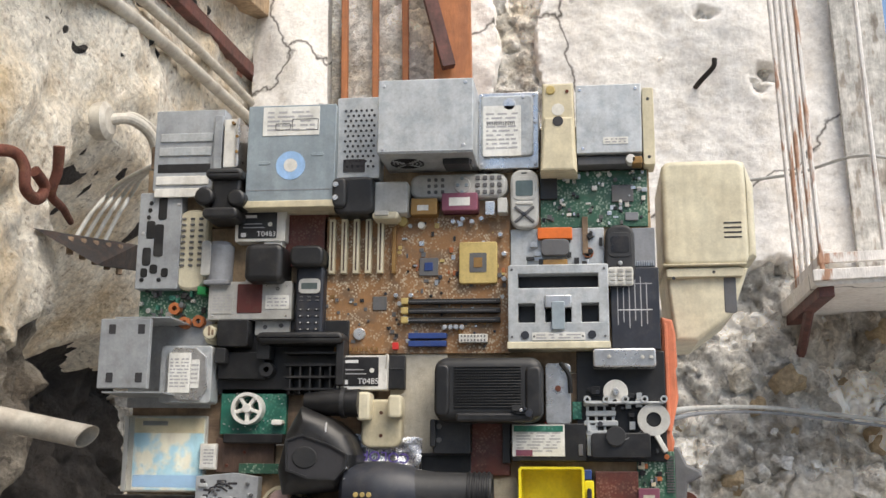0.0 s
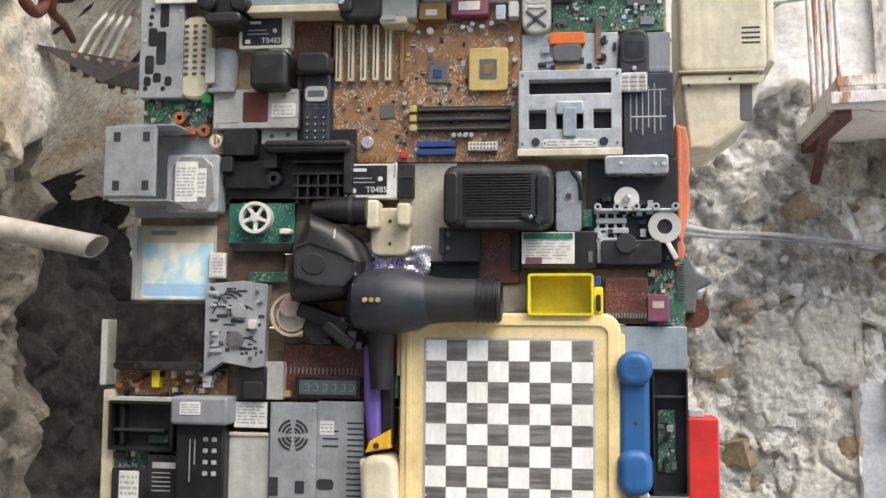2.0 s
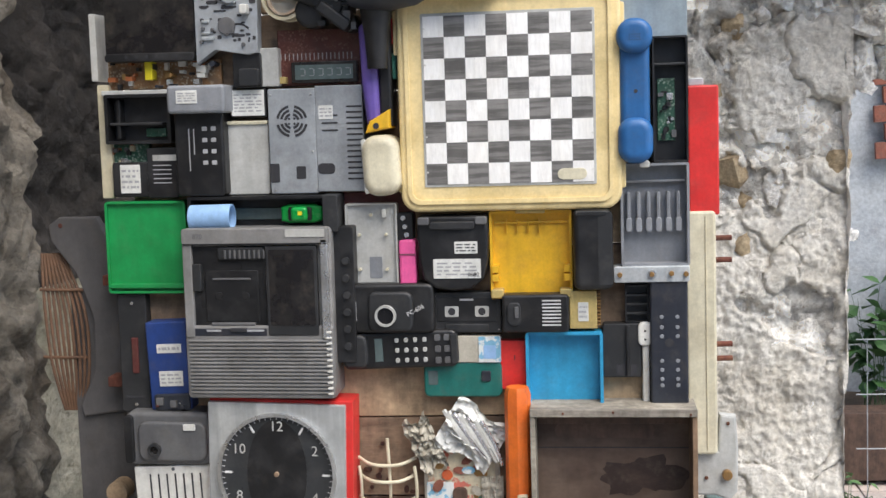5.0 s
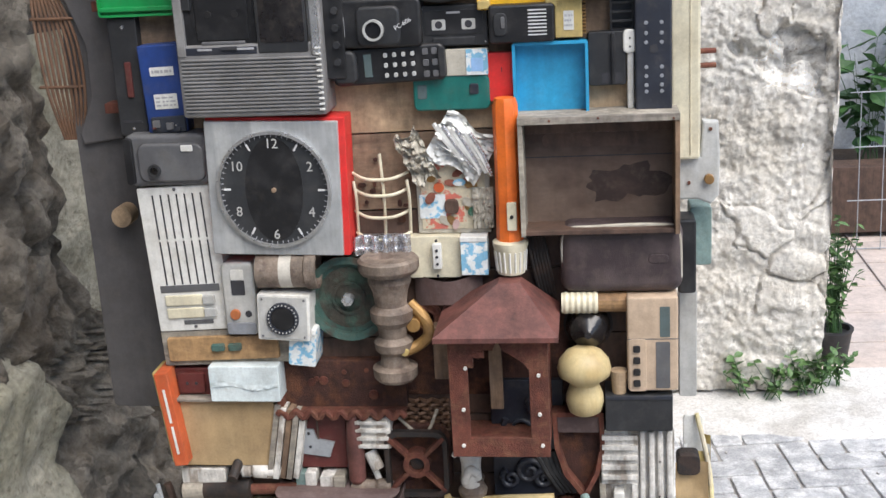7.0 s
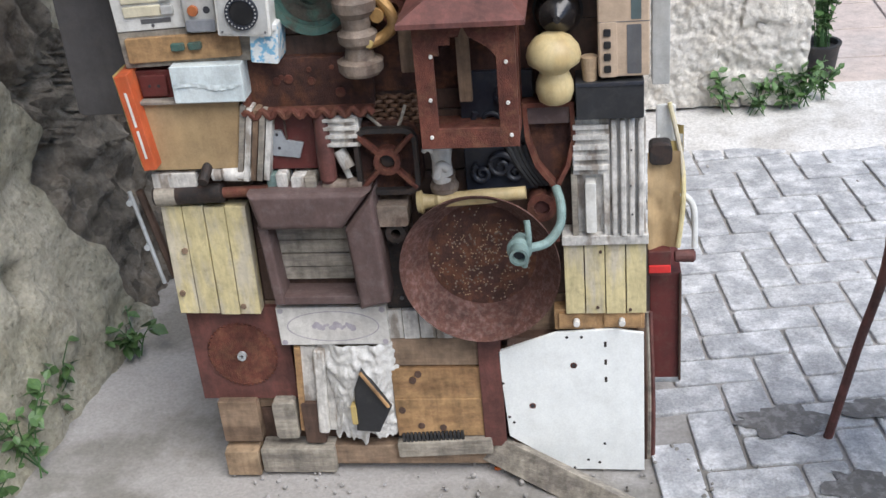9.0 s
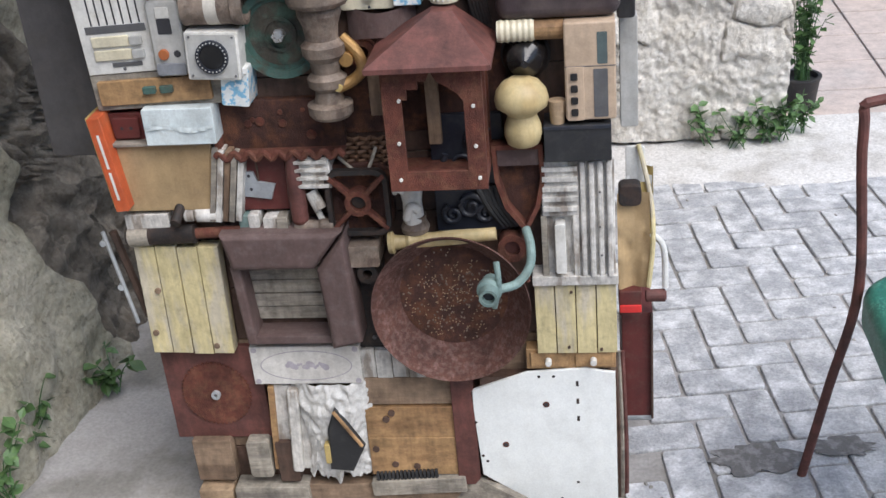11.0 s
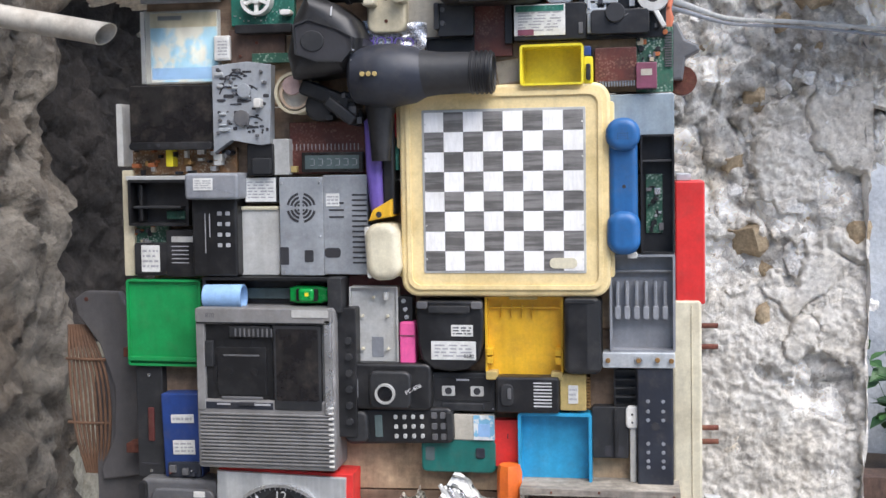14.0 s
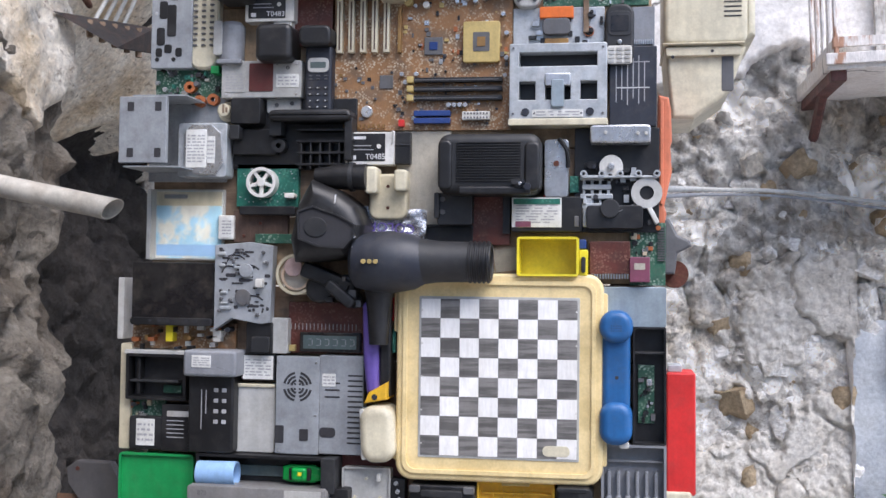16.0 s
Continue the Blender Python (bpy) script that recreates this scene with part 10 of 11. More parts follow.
part("spout", tube(uvw(bend([(-0.1 * W, -0.12 * Hh, 0.13), (0.2 * W, -0.1 * Hh, 0.115), (0.42 * W, 0.1 * Hh, 0.1), (0.44 * W, 0.34 * Hh, 0.08), (0.36 * W, 0.48 * Hh, 0.05)])), 0.008, 12), "tap", t.e)
part("body", lathe([(0.0, 0.013), (0.02, 0.018), (0.03, 0.018), (0.034, 0.022), (0.042, 0.022), (0.046, 0.016), (0.07, 0.016), (0.07, 0.011), (0.05, 0.01)], "w", (-0.26 * W, -0.1 * Hh, 0.1), 24), "tap", t.e)
t.cyl("thread_hole", -0.26, -0.1, 0.0105, 0.15, 0.1555, "ink", b=0)
part("lever", tube(uvw(bend([(-0.12 * W, 0.3 * Hh, 0.13), (-0.1 * W, 0.0, 0.14), (-0.2 * W, -0.4 * Hh, 0.13)])), 0.0055, 10), "tap", t.e)
t = Thing("white_strips", "old white painted board ends", "boards", -0.048, 0.446, 0.157, 0.061)
for k in range(5):
    t.slab("board_end", -0.4 + 0.2 * k, 0, 0.19, 1, 0, 0.026 + 0.002 * (k % 2), "peelwhite", 0.001)

t = Thing("ceramic_tile", "white glazed tile with an oval flower pattern", "tile", -0.230, 0.450, 0.216, 0.082)
W, Hh = t.w, t.h
t.slab("tile", 0, 0, 1, 1, 0, 0.036, "tile", 0.002)
part("oval_line", ring(disc(0, 0, 0.42 * W, 40, 0.4 * Hh), disc(0, 0, 0.41 * W, 40, 0.38 * Hh), 0.036, 0.0365), "tileprint", t.e)
for k in range(15):
    t.cyl("flower_print", -0.17 + 0.025 * k, 0.05 * math.sin(k * 1.7), 0.005 + 0.002 * math.sin(k), 0.036, 0.0365 + 0.00002 * k, "tileprint", b=0, n=8)
for u in (-0.46, 0.46):
    for v in (-0.42, 0.42):
        t.cyl("corner_print", u, v, 0.006, 0.036, 0.0366, "tileprint", b=0, n=8)
t = Thing("saw_blade_plate", "red-brown steel sheet with a round saw blade", "saw blade", -0.428, 0.376, 0.191, 0.209)
t.slab("sheet", 0, 0, 1.05, 1, 0, 0.012, "redoxide", 0.002)
pts = []
for k in range(96):
    a = 2 * math.pi * k / 96
    r = 0.072 - (0.005 if k % 2 else 0)
    pts.append((r * math.cos(a), r * math.sin(a)))
part("blade", prism(pts, 0.012, 0.016, 0), "rust", t.e, "rusty toothed blade")
t.hoop("arbor", 0, 0, 0.009, 0.004, 0.016, 0.024, "zinc")
t = Thing("grey_moulding", "grey-white wooden moulding standing upright", "moulding", -0.284, 0.302, 0.073, 0.194, turn=-4)
t.slab("back", 0, 0, 1, 1, 0, 0.026, "peelwhite", 0.002)
t.slab("ridge", 0.15, 0, 0.3, 1, 0.026, 0.042, "peelwhite", 0.006, 0.005)
t.slab("edge", -0.45, 0, 0.16, 1, 0.0, 0.034, "pine", 0.001)
t = Thing("plastic_bag", "crumpled white plastic sack nailed on the boards", "bag", -0.189, 0.301, 0.144, 0.216)
W, Hh = t.w, t.h
o = sheet("sack", 46, 56, lambda i, j: ((i - 0.5) * W * (1 - 0.12 * math.sin(j * 5)), -0.02 - 0.03 * math.sin(math.pi * i) * (0.6 + 0.4 * math.sin(j * 3)) - 0.016 * abs(fbm(i * 5, j * 5, 8, 4)), (j - 0.5) * Hh + 0.012 * fbm(i * 6, 0, 2) * (1 - j) * 2), "bag")
o.parent = t.e
part("grey_cloth", prism([(-0.12 * W, -0.34 * Hh), (0.2 * W, -0.36 * Hh), (0.4 * W, -0.1 * Hh), (0.2 * W, 0.14 * Hh), (0.04 * W, 0.3 * Hh), (-0.08 * W, 0.1 * Hh)], 0.05, 0.066, 0.006), "charcoal", t.e)
part("wood_stick", tube(uvw([(0.05 * W, 0.3 * Hh, 0.07), (0.38 * W, -0.06 * Hh, 0.07)]), 0.004, 6), "pine", t.e)
part("yellow_scrap", slab(-0.12 * W, -0.16 * Hh, 0.08 * W, 0.2 * Hh, 0.05, 0.068, 0.003), "gold", t.e)
t = Thing("pine_boards", "two knotted pine boards with dark stains", "boards", -0.037, 0.301, 0.197, 0.231)
t.slab("upper_board", -0.02, 0.36, 1, 0.26, 0, 0.026, "wood", 0.002)
t.slab("middle_board", 0.02, 0.06, 0.98, 0.3, 0, 0.03, "pine", 0.002)
t.slab("lower_board", 0.02, -0.28, 0.98, 0.38, 0, 0.032, "pine", 0.002)
t.dots("knot", [(-0.2, 0.16), (-0.4, -0.2), (-0.22, -0.36), (0.0, -0.38), (-0.26, 0.1)], 0.007, 0.028, 0.0345, "darkwood", 12)
t = Thing("dark_upright", "dark red-brown wooden upright", "post", 0.066, 0.298, 0.048, 0.255)
t.slab("post", 0, 0, 0.9, 1, 0, 0.036, "redoxide", 0.002)
t = Thing("white_metal_panel", "white enamelled metal sheet with rusty holes and chipped edges", "panel", 0.219, 0.273, 0.272, 0.324)
W, Hh = t.w, t.h
part("sheet", prism([(-0.46 * W, -0.24 * Hh), (-0.12 * W, -0.44 * Hh), (-0.08 * W, -0.49 * Hh), (0.5 * W, -0.5 * Hh), (0.5 * W, 0.47 * Hh), (0.42 * W, 0.48 * Hh), (0.3 * W, 0.5 * Hh), (-0.1 * W, 0.48 * Hh), (-0.3 * W, 0.42 * Hh), (-0.5 * W, 0.36 * Hh)], 0.03, 0.036, 0.001), "whitepanel", t.e)
part("backing", slab(0.02 * W, 0.04 * Hh, 0.9 * W, 0.8 * Hh, 0, 0.03, 0.001, 0), "darkwood", t.e)
for u, v, r in ((0.02, 0.26, 0.0065), (-0.28, -0.02, 0.0065)):
    t.cyl("rusty_hole", u, v, r, 0.036, 0.0368, "rust", b=0, n=14)
    t.cyl("hole", u, v, r * 0.6, 0.0368, 0.0374, "ink", b=0, n=14)
t.rows("slot_mark", 0.24, 0.16, 0.24, 0.4, 1, 3, 0.018, 0.035, 0.036, 0.0366, "iron", 0.001, 0)
t.dots("chip_mark", [(0.22, -0.3), (-0.48, 0.14), (-0.45, -0.1), (-0.02, 0.45), (0.08, 0.45), (0.1, -0.42), (0.18, -0.44), (-0.42, -0.14), (0.0, -0.48)], 0.003, 0.036, 0.0366, "iron", 7, 0)
t = Thing("split_side", "split dark wooden strips at the panel's lower edge", "strips", 0.365, 0.257, 0.021, 0.366, back=-0.02)
for k in range(3):
    part("strip", tube(uvw(bend([((-0.4 + 0.3 * k) * t.w, 0.5 * t.h, 0.0), ((-0.2 + 0.3 * k) * t.w, 0.0, 0.01), ((-0.35 + 0.35 * k) * t.w, -0.5 * t.h, 0.0)])), 0.005, 6), ("darkwood", "greywood", "redoxide")[k], t.e)
t = Thing("bottom_beams", "old grey wooden offcuts along the foot of the panel", "offcuts", -0.371, 0.192, 0.237, 0.172)
t.slab("block", -0.38, -0.32, 0.3, 0.34, 0, 0.05, "ply", 0.003)
t.slab("block", -0.36, 0.2, 0.34, 0.56, 0, 0.03, "wood", 0.003)
t.slab("curved_piece", 0.12, -0.3, 0.66, 0.34, 0, 0.045, "greywood", 0.006)
t.slab("upright_piece", 0.06, 0.25, 0.2, 0.5, 0, 0.04, "greywood", 0.008)
t.slab("upright_piece", 0.3, 0.2, 0.18, 0.56, 0, 0.036, "darkwood", 0.006)
t = Thing("scrub_brush", "old brush with a grey wooden back", "brush", -0.037, 0.177, 0.191, 0.068, turn=3)
t.slab("back", 0, -0.1, 1, 0.5, 0.0, 0.045, "greywood", 0.004)
t.rows("bristle_tuft", -0.42, 0.26, 0.2, 0.26, 16, 1, 0.03, 0.3, 0.01, 0.04, "charcoal")
t = Thing("bottom_rail", "weathered wooden rail along the foot of the panel", "rail", -0.103, 0.145, 0.337, 0.045)
t.slab("rail", 0, 0, 1, 1, 0, 0.03, "wood", 0.002)
pl = Thing("loose_plank", "long rough plank leaning from the panel to the ground", "plank", 0.13, 0.1, 0.3, 0.05)
a, b = Vector((0.06, -0.02, 0.155)), Vector((0.40, -0.22, GROUND + 0.028))
d = b - a
o = part("plank", slab(0, 0, d.length * 1.25, 0.06, -0.012, 0.012, 0.002), "greywood", pl.e)
o.matrix_basis = Matrix.Translation((a + b) / 2 - Vector(pl.e.location)) @ d.to_track_quat("X", "Z").to_matrix().to_4x4() @ pose(0, 0, 0, -20, 0, 0)

# things hung on the panel's edge
t = Thing("old_newspaper", "yellowed newspapers and magazines hung over the edge", "newspapers", 0.395, 0.665, 0.057, 0.188, back=-0.02)
W, Hh = t.w, t.h
for k in range(4):
    o = sheet("sheet", 10, 22, lambda i, j, k=k: ((i - 0.5) * W * (1 - 0.1 * k) + 0.006 * k, 0.02 * k + 0.01 * math.sin(i * 3) - 0.008 * fbm(i * 3, j * 4, k), (j - 0.5) * Hh + 0.008 * k), ("cardboard", "gold", "paper", "gold")[k])
    o.parent = t.e
part("yellow_edge", tube(uvw(bend([(0.2 * W, 0.9 * Hh, -0.04), (0.55 * W, 0.4 * Hh, -0.02), (0.6 * W, 0.0, 0.0), (0.45 * W, -0.48 * Hh, 0.0)])), 0.0045, 8), "peelyellow", t.e)
t.slab("torn_white", 0.1, 0.62, 0.6, 0.5, -0.05, -0.045, "paper", 0.006)
t.slab("dark_rag", -0.1, 0.48, 0.7, 0.2, -0.03, 0.004, "iron", 0.01)
t = Thing("magnifier", "white curved handle with a brown wooden tip", "handle", 0.436, 0.601, 0.037, 0.137, back=-0.05)
part("bow", tube(uvw(bend([(-0.3 * t.w, 0.5 * t.h, 0), (0.35 * t.w, 0.3 * t.h, 0), (0.45 * t.w, -0.3 * t.h, 0)])), 0.006, 10), "paper", t.e)
part("tip", lathe([(-0.55 * t.w, 0.008), (-0.5 * t.w, 0.0115), (0.4 * t.w, 0.0125), (0.5 * t.w, 0.008)], "u", (0, -0.42 * t.h, 0), 14), "redoxide", t.e)
t = Thing("red_case", "dark red case on the panel's edge", "case", 0.387, 0.546, 0.041, 0.049, back=-0.02)
t.slab("case", 0, 0, 1, 1, -0.06, 0.01, "maroon", 0.003)
t.slab("ribbed_band", 0, -0.2, 0.96, 0.3, 0.01, 0.014, "red", 0.002)
t = Thing("brown_side_sheet", "bent dark brown sheet-metal side of the panel", "side sheet", 0.400, 0.388, 0.058, 0.232, back=-0.06)
t.slab("sheet", 0, 0, 1, 1, -0.2, 0.0, "maroon", 0.002)
t.slab("folded_edge", 0.46, 0, 0.08, 1, 0.0, 0.012, "darkwood", 0.002)
t = Thing("metal_tube", "short grey metal tube on the ground by the panel", "tube", 0.394, 0.269, 0.067, 0.043, back=-0.08)
part("tube", lathe([(-0.5 * t.w, 0.016), (0.5 * t.w, 0.016)], "u", (0, 0, 0), 18), "zinc", t.e)


# ---- fittings on the walls ----
def bar(name, points, r, material, label, category, n=10, smooth_line=True, taper=1.0, group=""):
    """A single round bar, pipe or cable through the given places."""
    ob = new(name, mesh(name, tube(bend(points) if smooth_line else points, r, n, taper), material, 60))
    return tagged(ob, label, category, group)


XL = WALL_L + 0.1
bar("conduit_pipe", [(XL, -1.2, 3.0), (XL, 0.78, 3.34), (XL, 1.99, 3.5), (XL, 2.24, 3.54)], 0.02, "pvc", "grey painted conduit pipe running along the plaster wall", "pipe", 12, group="wall pipes")
bar("conduit_pipe", [(XL, -1.2, 3.07), (XL, 0.95, 3.44), (XL, 2.05, 3.58), (XL, 2.24, 3.6)], 0.016, "pvc", "thin grey conduit beside the thicker pipe", "pipe", 12, group="wall pipes")


def beam(name, a, b, wide, deep, material, label, category):
    a, b = Vector(a), Vector(b)
    d = b - a
    ob = new(name, mesh(name, slab(0, 0, d.length, wide, -deep / 2, deep / 2, 0.004, 0.004), material))
    ob.matrix_world = Matrix.Translation((a + b) / 2) @ d.to_track_quat("X", "Z").to_matrix().to_4x4()
    return tagged(ob, label, category)


beam("wall_moulding", (XL - 0.02, 0.6, 3.52), (XL - 0.02, 2.26, 3.74), 0.05, 0.05, "redoxide", "thin brown painted wooden moulding on the wall", "moulding")
beam("cornice", (XL + 0.02, 0.9, 3.68), (XL + 0.02, 2.25, 4.0), 0.07, 0.1, "ply", "chipped brown plaster cornice under the window", "cornice")
for k in range(3):
    beam("window_frame", (XL - 0.03, 1.75 + 0.17 * k, 3.95), (XL - 0.03, 1.75 + 0.17 * k, 4.8), 0.06, 0.05, "orangewood", "orange-brown wooden window frame", "window frame")
tagged(new("window_pane", mesh("window_pane", ([(XL - 0.05, 1.6, 4.0), (XL - 0.05, 2.2, 4.0), (XL - 0.05, 2.2, 4.9), (XL - 0.05, 1.6, 4.9)], [(0, 1, 2, 3)]), "drive")), "dull window pane in the side wall", "window", kind="structure")

tagged(sheet("painted_band", 30, 12, lambda i, j: (XL - 0.035 + 0.01 * fbm(i * 9, j * 3, 2), 0.7 + 1.5 * i, 3.5 + 0.19 * i + 0.26 * j), "peelred"), "plaster band with peeling red and cream wash", "plaster", kind="structure")

# recess with upright slats, beside a post
block("recess_back", -0.66, WALL_B - 0.13, 3.1, -0.2, WALL_B - 0.115, 5.0, "render", "dark rough plaster of a blocked window", "wall", "structure")
pilaster = sheet("pilaster", 16, 60, lambda i, j: (-0.95 + 0.3 * i, WALL_B - 0.2 - 0.05 * math.sin(math.pi * i) - 0.02 * fbm(i * 2, 3, j * 8), 2.9 + 2.1 * j), "plaster")
tagged(pilaster, "rounded white plastered pilaster with drip stains", "pilaster", kind="structure")
for x in (-0.6, -0.475, -0.355, -0.23):
    o = block("window_slat", x - 0.012, WALL_B - 0.165, 3.2, x + 0.012, WALL_B - 0.135, 5.0, "orangewood", "thin orange-brown wooden slat of the blocked window", "slat")
    o["group"] = "window slats"
beam("window_post", (-0.15, WALL_B - 0.22, 3.2), (-0.16, WALL_B - 0.22, 4.9), 0.13, 0.09, "orangewood", "stout orange-brown wooden window post", "post")
beam("leaning_batten", (-0.16, WALL_B - 0.3, 3.66), (-0.36, WALL_B - 0.34, 4.4), 0.05, 0.04, "redoxide", "dark red-brown batten leaning against the post", "batten")

# window with iron bars and a stone sill
sill = tagged(new("window_sill"), "stone window sill on rusty iron brackets", "window sill")
sill.location = (1.5, WALL_B, 2.83)
part("slab", slab(0, 0, 0.92, 0.05, -0.02, 0.6, 0.004, 0.004), "plaster", sill)
part("front_band", slab(0, 0.005, 0.93, 0.035, 0.6, 0.615, 0.003, 0.003), "shutter", sill)
for x in (-0.42, 0.3):
    part("bracket", tube([(x, -0.34, -0.03), (x, -0.1, -0.17)], 0.018, 6), "redoxide", sill)
    part("bracket_rail", slab(x, -0.04, 0.05, 0.035, 0.0, 0.58, 0.002, 0.002), "redoxide", sill)
cage = tagged(new("window_bars"), "white painted iron window bars flaking with rust", "window bars")
cage.location = (1.5, WALL_B, 2.855)
for k in range(5):
    part("side_bar", tube([(-0.42, -0.56 + 0.1 * k, 0.0), (-0.42, -0.56 + 0.1 * k, 1.9)], 0.0085, 8), "shutter", cage)
for k in range(4):
    part("front_bar", tube([(-0.42 + 0.2 * (k + 1), -0.56, 0.0), (-0.42 + 0.2 * (k + 1), -0.56, 1.9)], 0.0085, 8), "shutter", cage)
for zz in (0.04, 1.6):
    part("flat_rail", slab(0.0, zz, 0.86, 0.03, 0.55, 0.57, 0.001), "shutter", cage)
    part("side_rail", slab(-0.42, zz, 0.012, 0.03, 0.06, 0.56, 0.001), "shutter", cage)
sh = tagged(new("shutter"), "grey-white weathered wooden window shutter", "shutter")
sh.location = (1.56, WALL_B - 0.12, 2.86)
for k in range(2):
    part("board", slab(-0.2 + 0.1 * k, 0.85, 0.096, 1.7, -0.02, 0.0 + 0.003 * (k % 2), 0.002), "peelwhite" if k < 2 else "whitepanel", sh)

bar("wall_hook", [(0.79, WALL_B - 0.02, 3.66), (0.81, WALL_B - 0.12, 3.66), (0.85, WALL_B - 0.17, 3.69), (0.855, WALL_B - 0.18, 3.72)], 0.01, "iron", "bent black iron hook in the plaster", "hook")
bar("wall_cable", [(0.33, 0.03, 2.20), (0.62, 1.6, 2.39), (0.95, WALL_B - 0.2, 2.445), (1.5, WALL_B - 0.16, 2.395), (1.9, WALL_B - 0.1, 2.42)], 0.007, "lightgrey", "grey electric cable strung along the stone wall", "cable", group="cables")
bar("wall_cable", [(0.33, 0.03, 2.185), (0.62, 1.6, 2.375), (0.95, WALL_B - 0.19, 2.43), (1.5, WALL_B - 0.15, 2.375), (1.9, WALL_B - 0.1, 2.40)], 0.005, "grey", "thin bluish cable beside the grey one", "cable", group="cables")
bar("wall_cable", [(0.62, WALL_B - 0.1, 3.24), (1.1, WALL_B - 0.13, 3.28), (1.35, WALL_B - 0.45, 3.22), (1.8, WALL_B - 0.5, 2.9)], 0.006, "lightgrey", "thin pale cable crossing the window bars", "cable", group="cables")

# iron ring, hooks and pipes on the side wall
ringo = tagged(new("wall_ring"), "old grey painted iron ring on a round plate", "wall ring")
ringo.location = (-0.980, 0.820, 3.031)
part("plate", lathe([(-0.03, 0.05), (0.012, 0.05), (0.022, 0.035)], "u", (0.0, 0, 0), 24), "pvc", ringo)
part("arm", tube(bend([(0.0, 0, 0), (0.05, 0.05, 0.02), (0.08, 0.12, 0.0), (0.09, 0.16, -0.06), (0.09, 0.19, -0.14)]), 0.015, 12), "pvc", ringo)
part("loop", tube(bend([(0.02, 0.04, 0.01), (0.04, 0.09, 0.045), (0.07, 0.16, 0.03), (0.09, 0.2, -0.01)]), 0.009, 10), "pvc", ringo)
bar("rusty_hook", [(-0.990, 0.210, 2.757), (-0.950, 0.273, 2.773), (-0.930, 0.293, 2.748), (-0.920, 0.288, 2.696), (-0.920, 0.347, 2.690), (-0.920, 0.379, 2.725), (-0.920, 0.326, 2.745)], 0.013, "rust", "thick rusty iron hook bent upwards", "hook", group="iron hooks")
bar("rusty_hook", [(-0.920, 0.439, 2.836), (-0.930, 0.459, 2.786), (-0.950, 0.478, 2.738), (-0.970, 0.585, 2.737), (-1.020, 0.744, 2.747)], 0.014, "rust", "rusty iron hook wrapped with wire", "hook", group="iron hooks", taper=0.6)
br = tagged(new("iron_shelf_bracket"), "rusty slotted iron bracket jutting from the wall", "bracket")
a, b, c = Vector((-1.000, 0.501, 2.669)), Vector((-0.860, 0.763, 2.682)), Vector((-0.860, 0.782, 2.622))
g, h = Vector((0, 0.02, 0)), Vector((-0.880, 0.588, 2.599))
br.location = a
part("blade", ([tuple(p - a) for p in (a, b, c, h, a + g, b + g, c + g, h + g)], [(3, 2, 1, 0), (4, 5, 6, 7), (0, 1, 5, 4), (1, 2, 6, 5), (2, 3, 7, 6), (3, 0, 4, 7)]), "iron", br)
for k in range(5):
    p = a.lerp(b, 0.35 + 0.12 * k) - a
    part("rib", tube([tuple(p + Vector((0.004, -0.012, -0.01))), tuple(p + Vector((0.006, -0.014, -0.05 - 0.008 * k)))], 0.008, 6), "wood", br)
bar("thin_cable", [(-0.960, 0.633, 2.668), (-0.930, 0.665, 2.747), (-0.880, 0.673, 2.806), (-0.571, 0.080, 2.672)], 0.0055, "lightgrey", "pale grey cable drooping from the wall", "cable", group="cables")
bar("thin_cable", [(-0.960, 0.691, 2.682), (-0.930, 0.720, 2.761), (-0.880, 0.716, 2.818), (-0.571, 0.080, 2.672)], 0.0055, "lightgrey", "pale grey cable drooping from the wall", "cable", group="cables")
bar("thin_cable", [(-0.960, 0.752, 2.696), (-0.930, 0.777, 2.776), (-0.880, 0.760, 2.831), (-0.571, 0.080, 2.672)], 0.0055, "lightgrey", "pale grey cable drooping from the wall", "cable", group="cables")
bar("thin_cable", [(-0.960, 0.816, 2.711), (-0.930, 0.836, 2.792), (-0.880, 0.806, 2.844), (-0.571, 0.080, 2.672)], 0.0055, "lightgrey", "pale grey cable drooping from the wall", "cable", group="cables")
pv = tagged(new("drain_pipe"), "stained white plastic waste pipe jutting from the wall", "pipe")
pv.location = (WALL_L, 0.0, 2.245)
a, b = Vector((-0.781, 0.000, 2.195)), Vector((-0.625, 0.000, 2.165))
d = (b - a).normalized()
n = (b - a).length
v, f = lathe([(-0.35, 0.021), (0.0, 0.021), (n - 0.03, 0.021), (n, 0.0212), (n, 0.019), (n - 0.03, 0.019), (n - 0.2, 0.019)], "u", (0, 0, 0), 28)
# the end is cut aslant
v = [(q[0] + ((q[1] * 0.35 + q[2] * 0.5) if q[0] > n - 0.04 else 0), q[1], q[2]) for q in v]
o = part("pipe", (v, f), "pvc", pv, smooth=40)
o.matrix_basis = Matrix.Translation(a - pv.location) @ d.to_track_quat("X", "Z").to_matrix().to_4x4()

# ---- paving ----
L, Sw = 0.2014, 0.1007
first = {}
count = 0
rest = []
rng = random.Random(5)
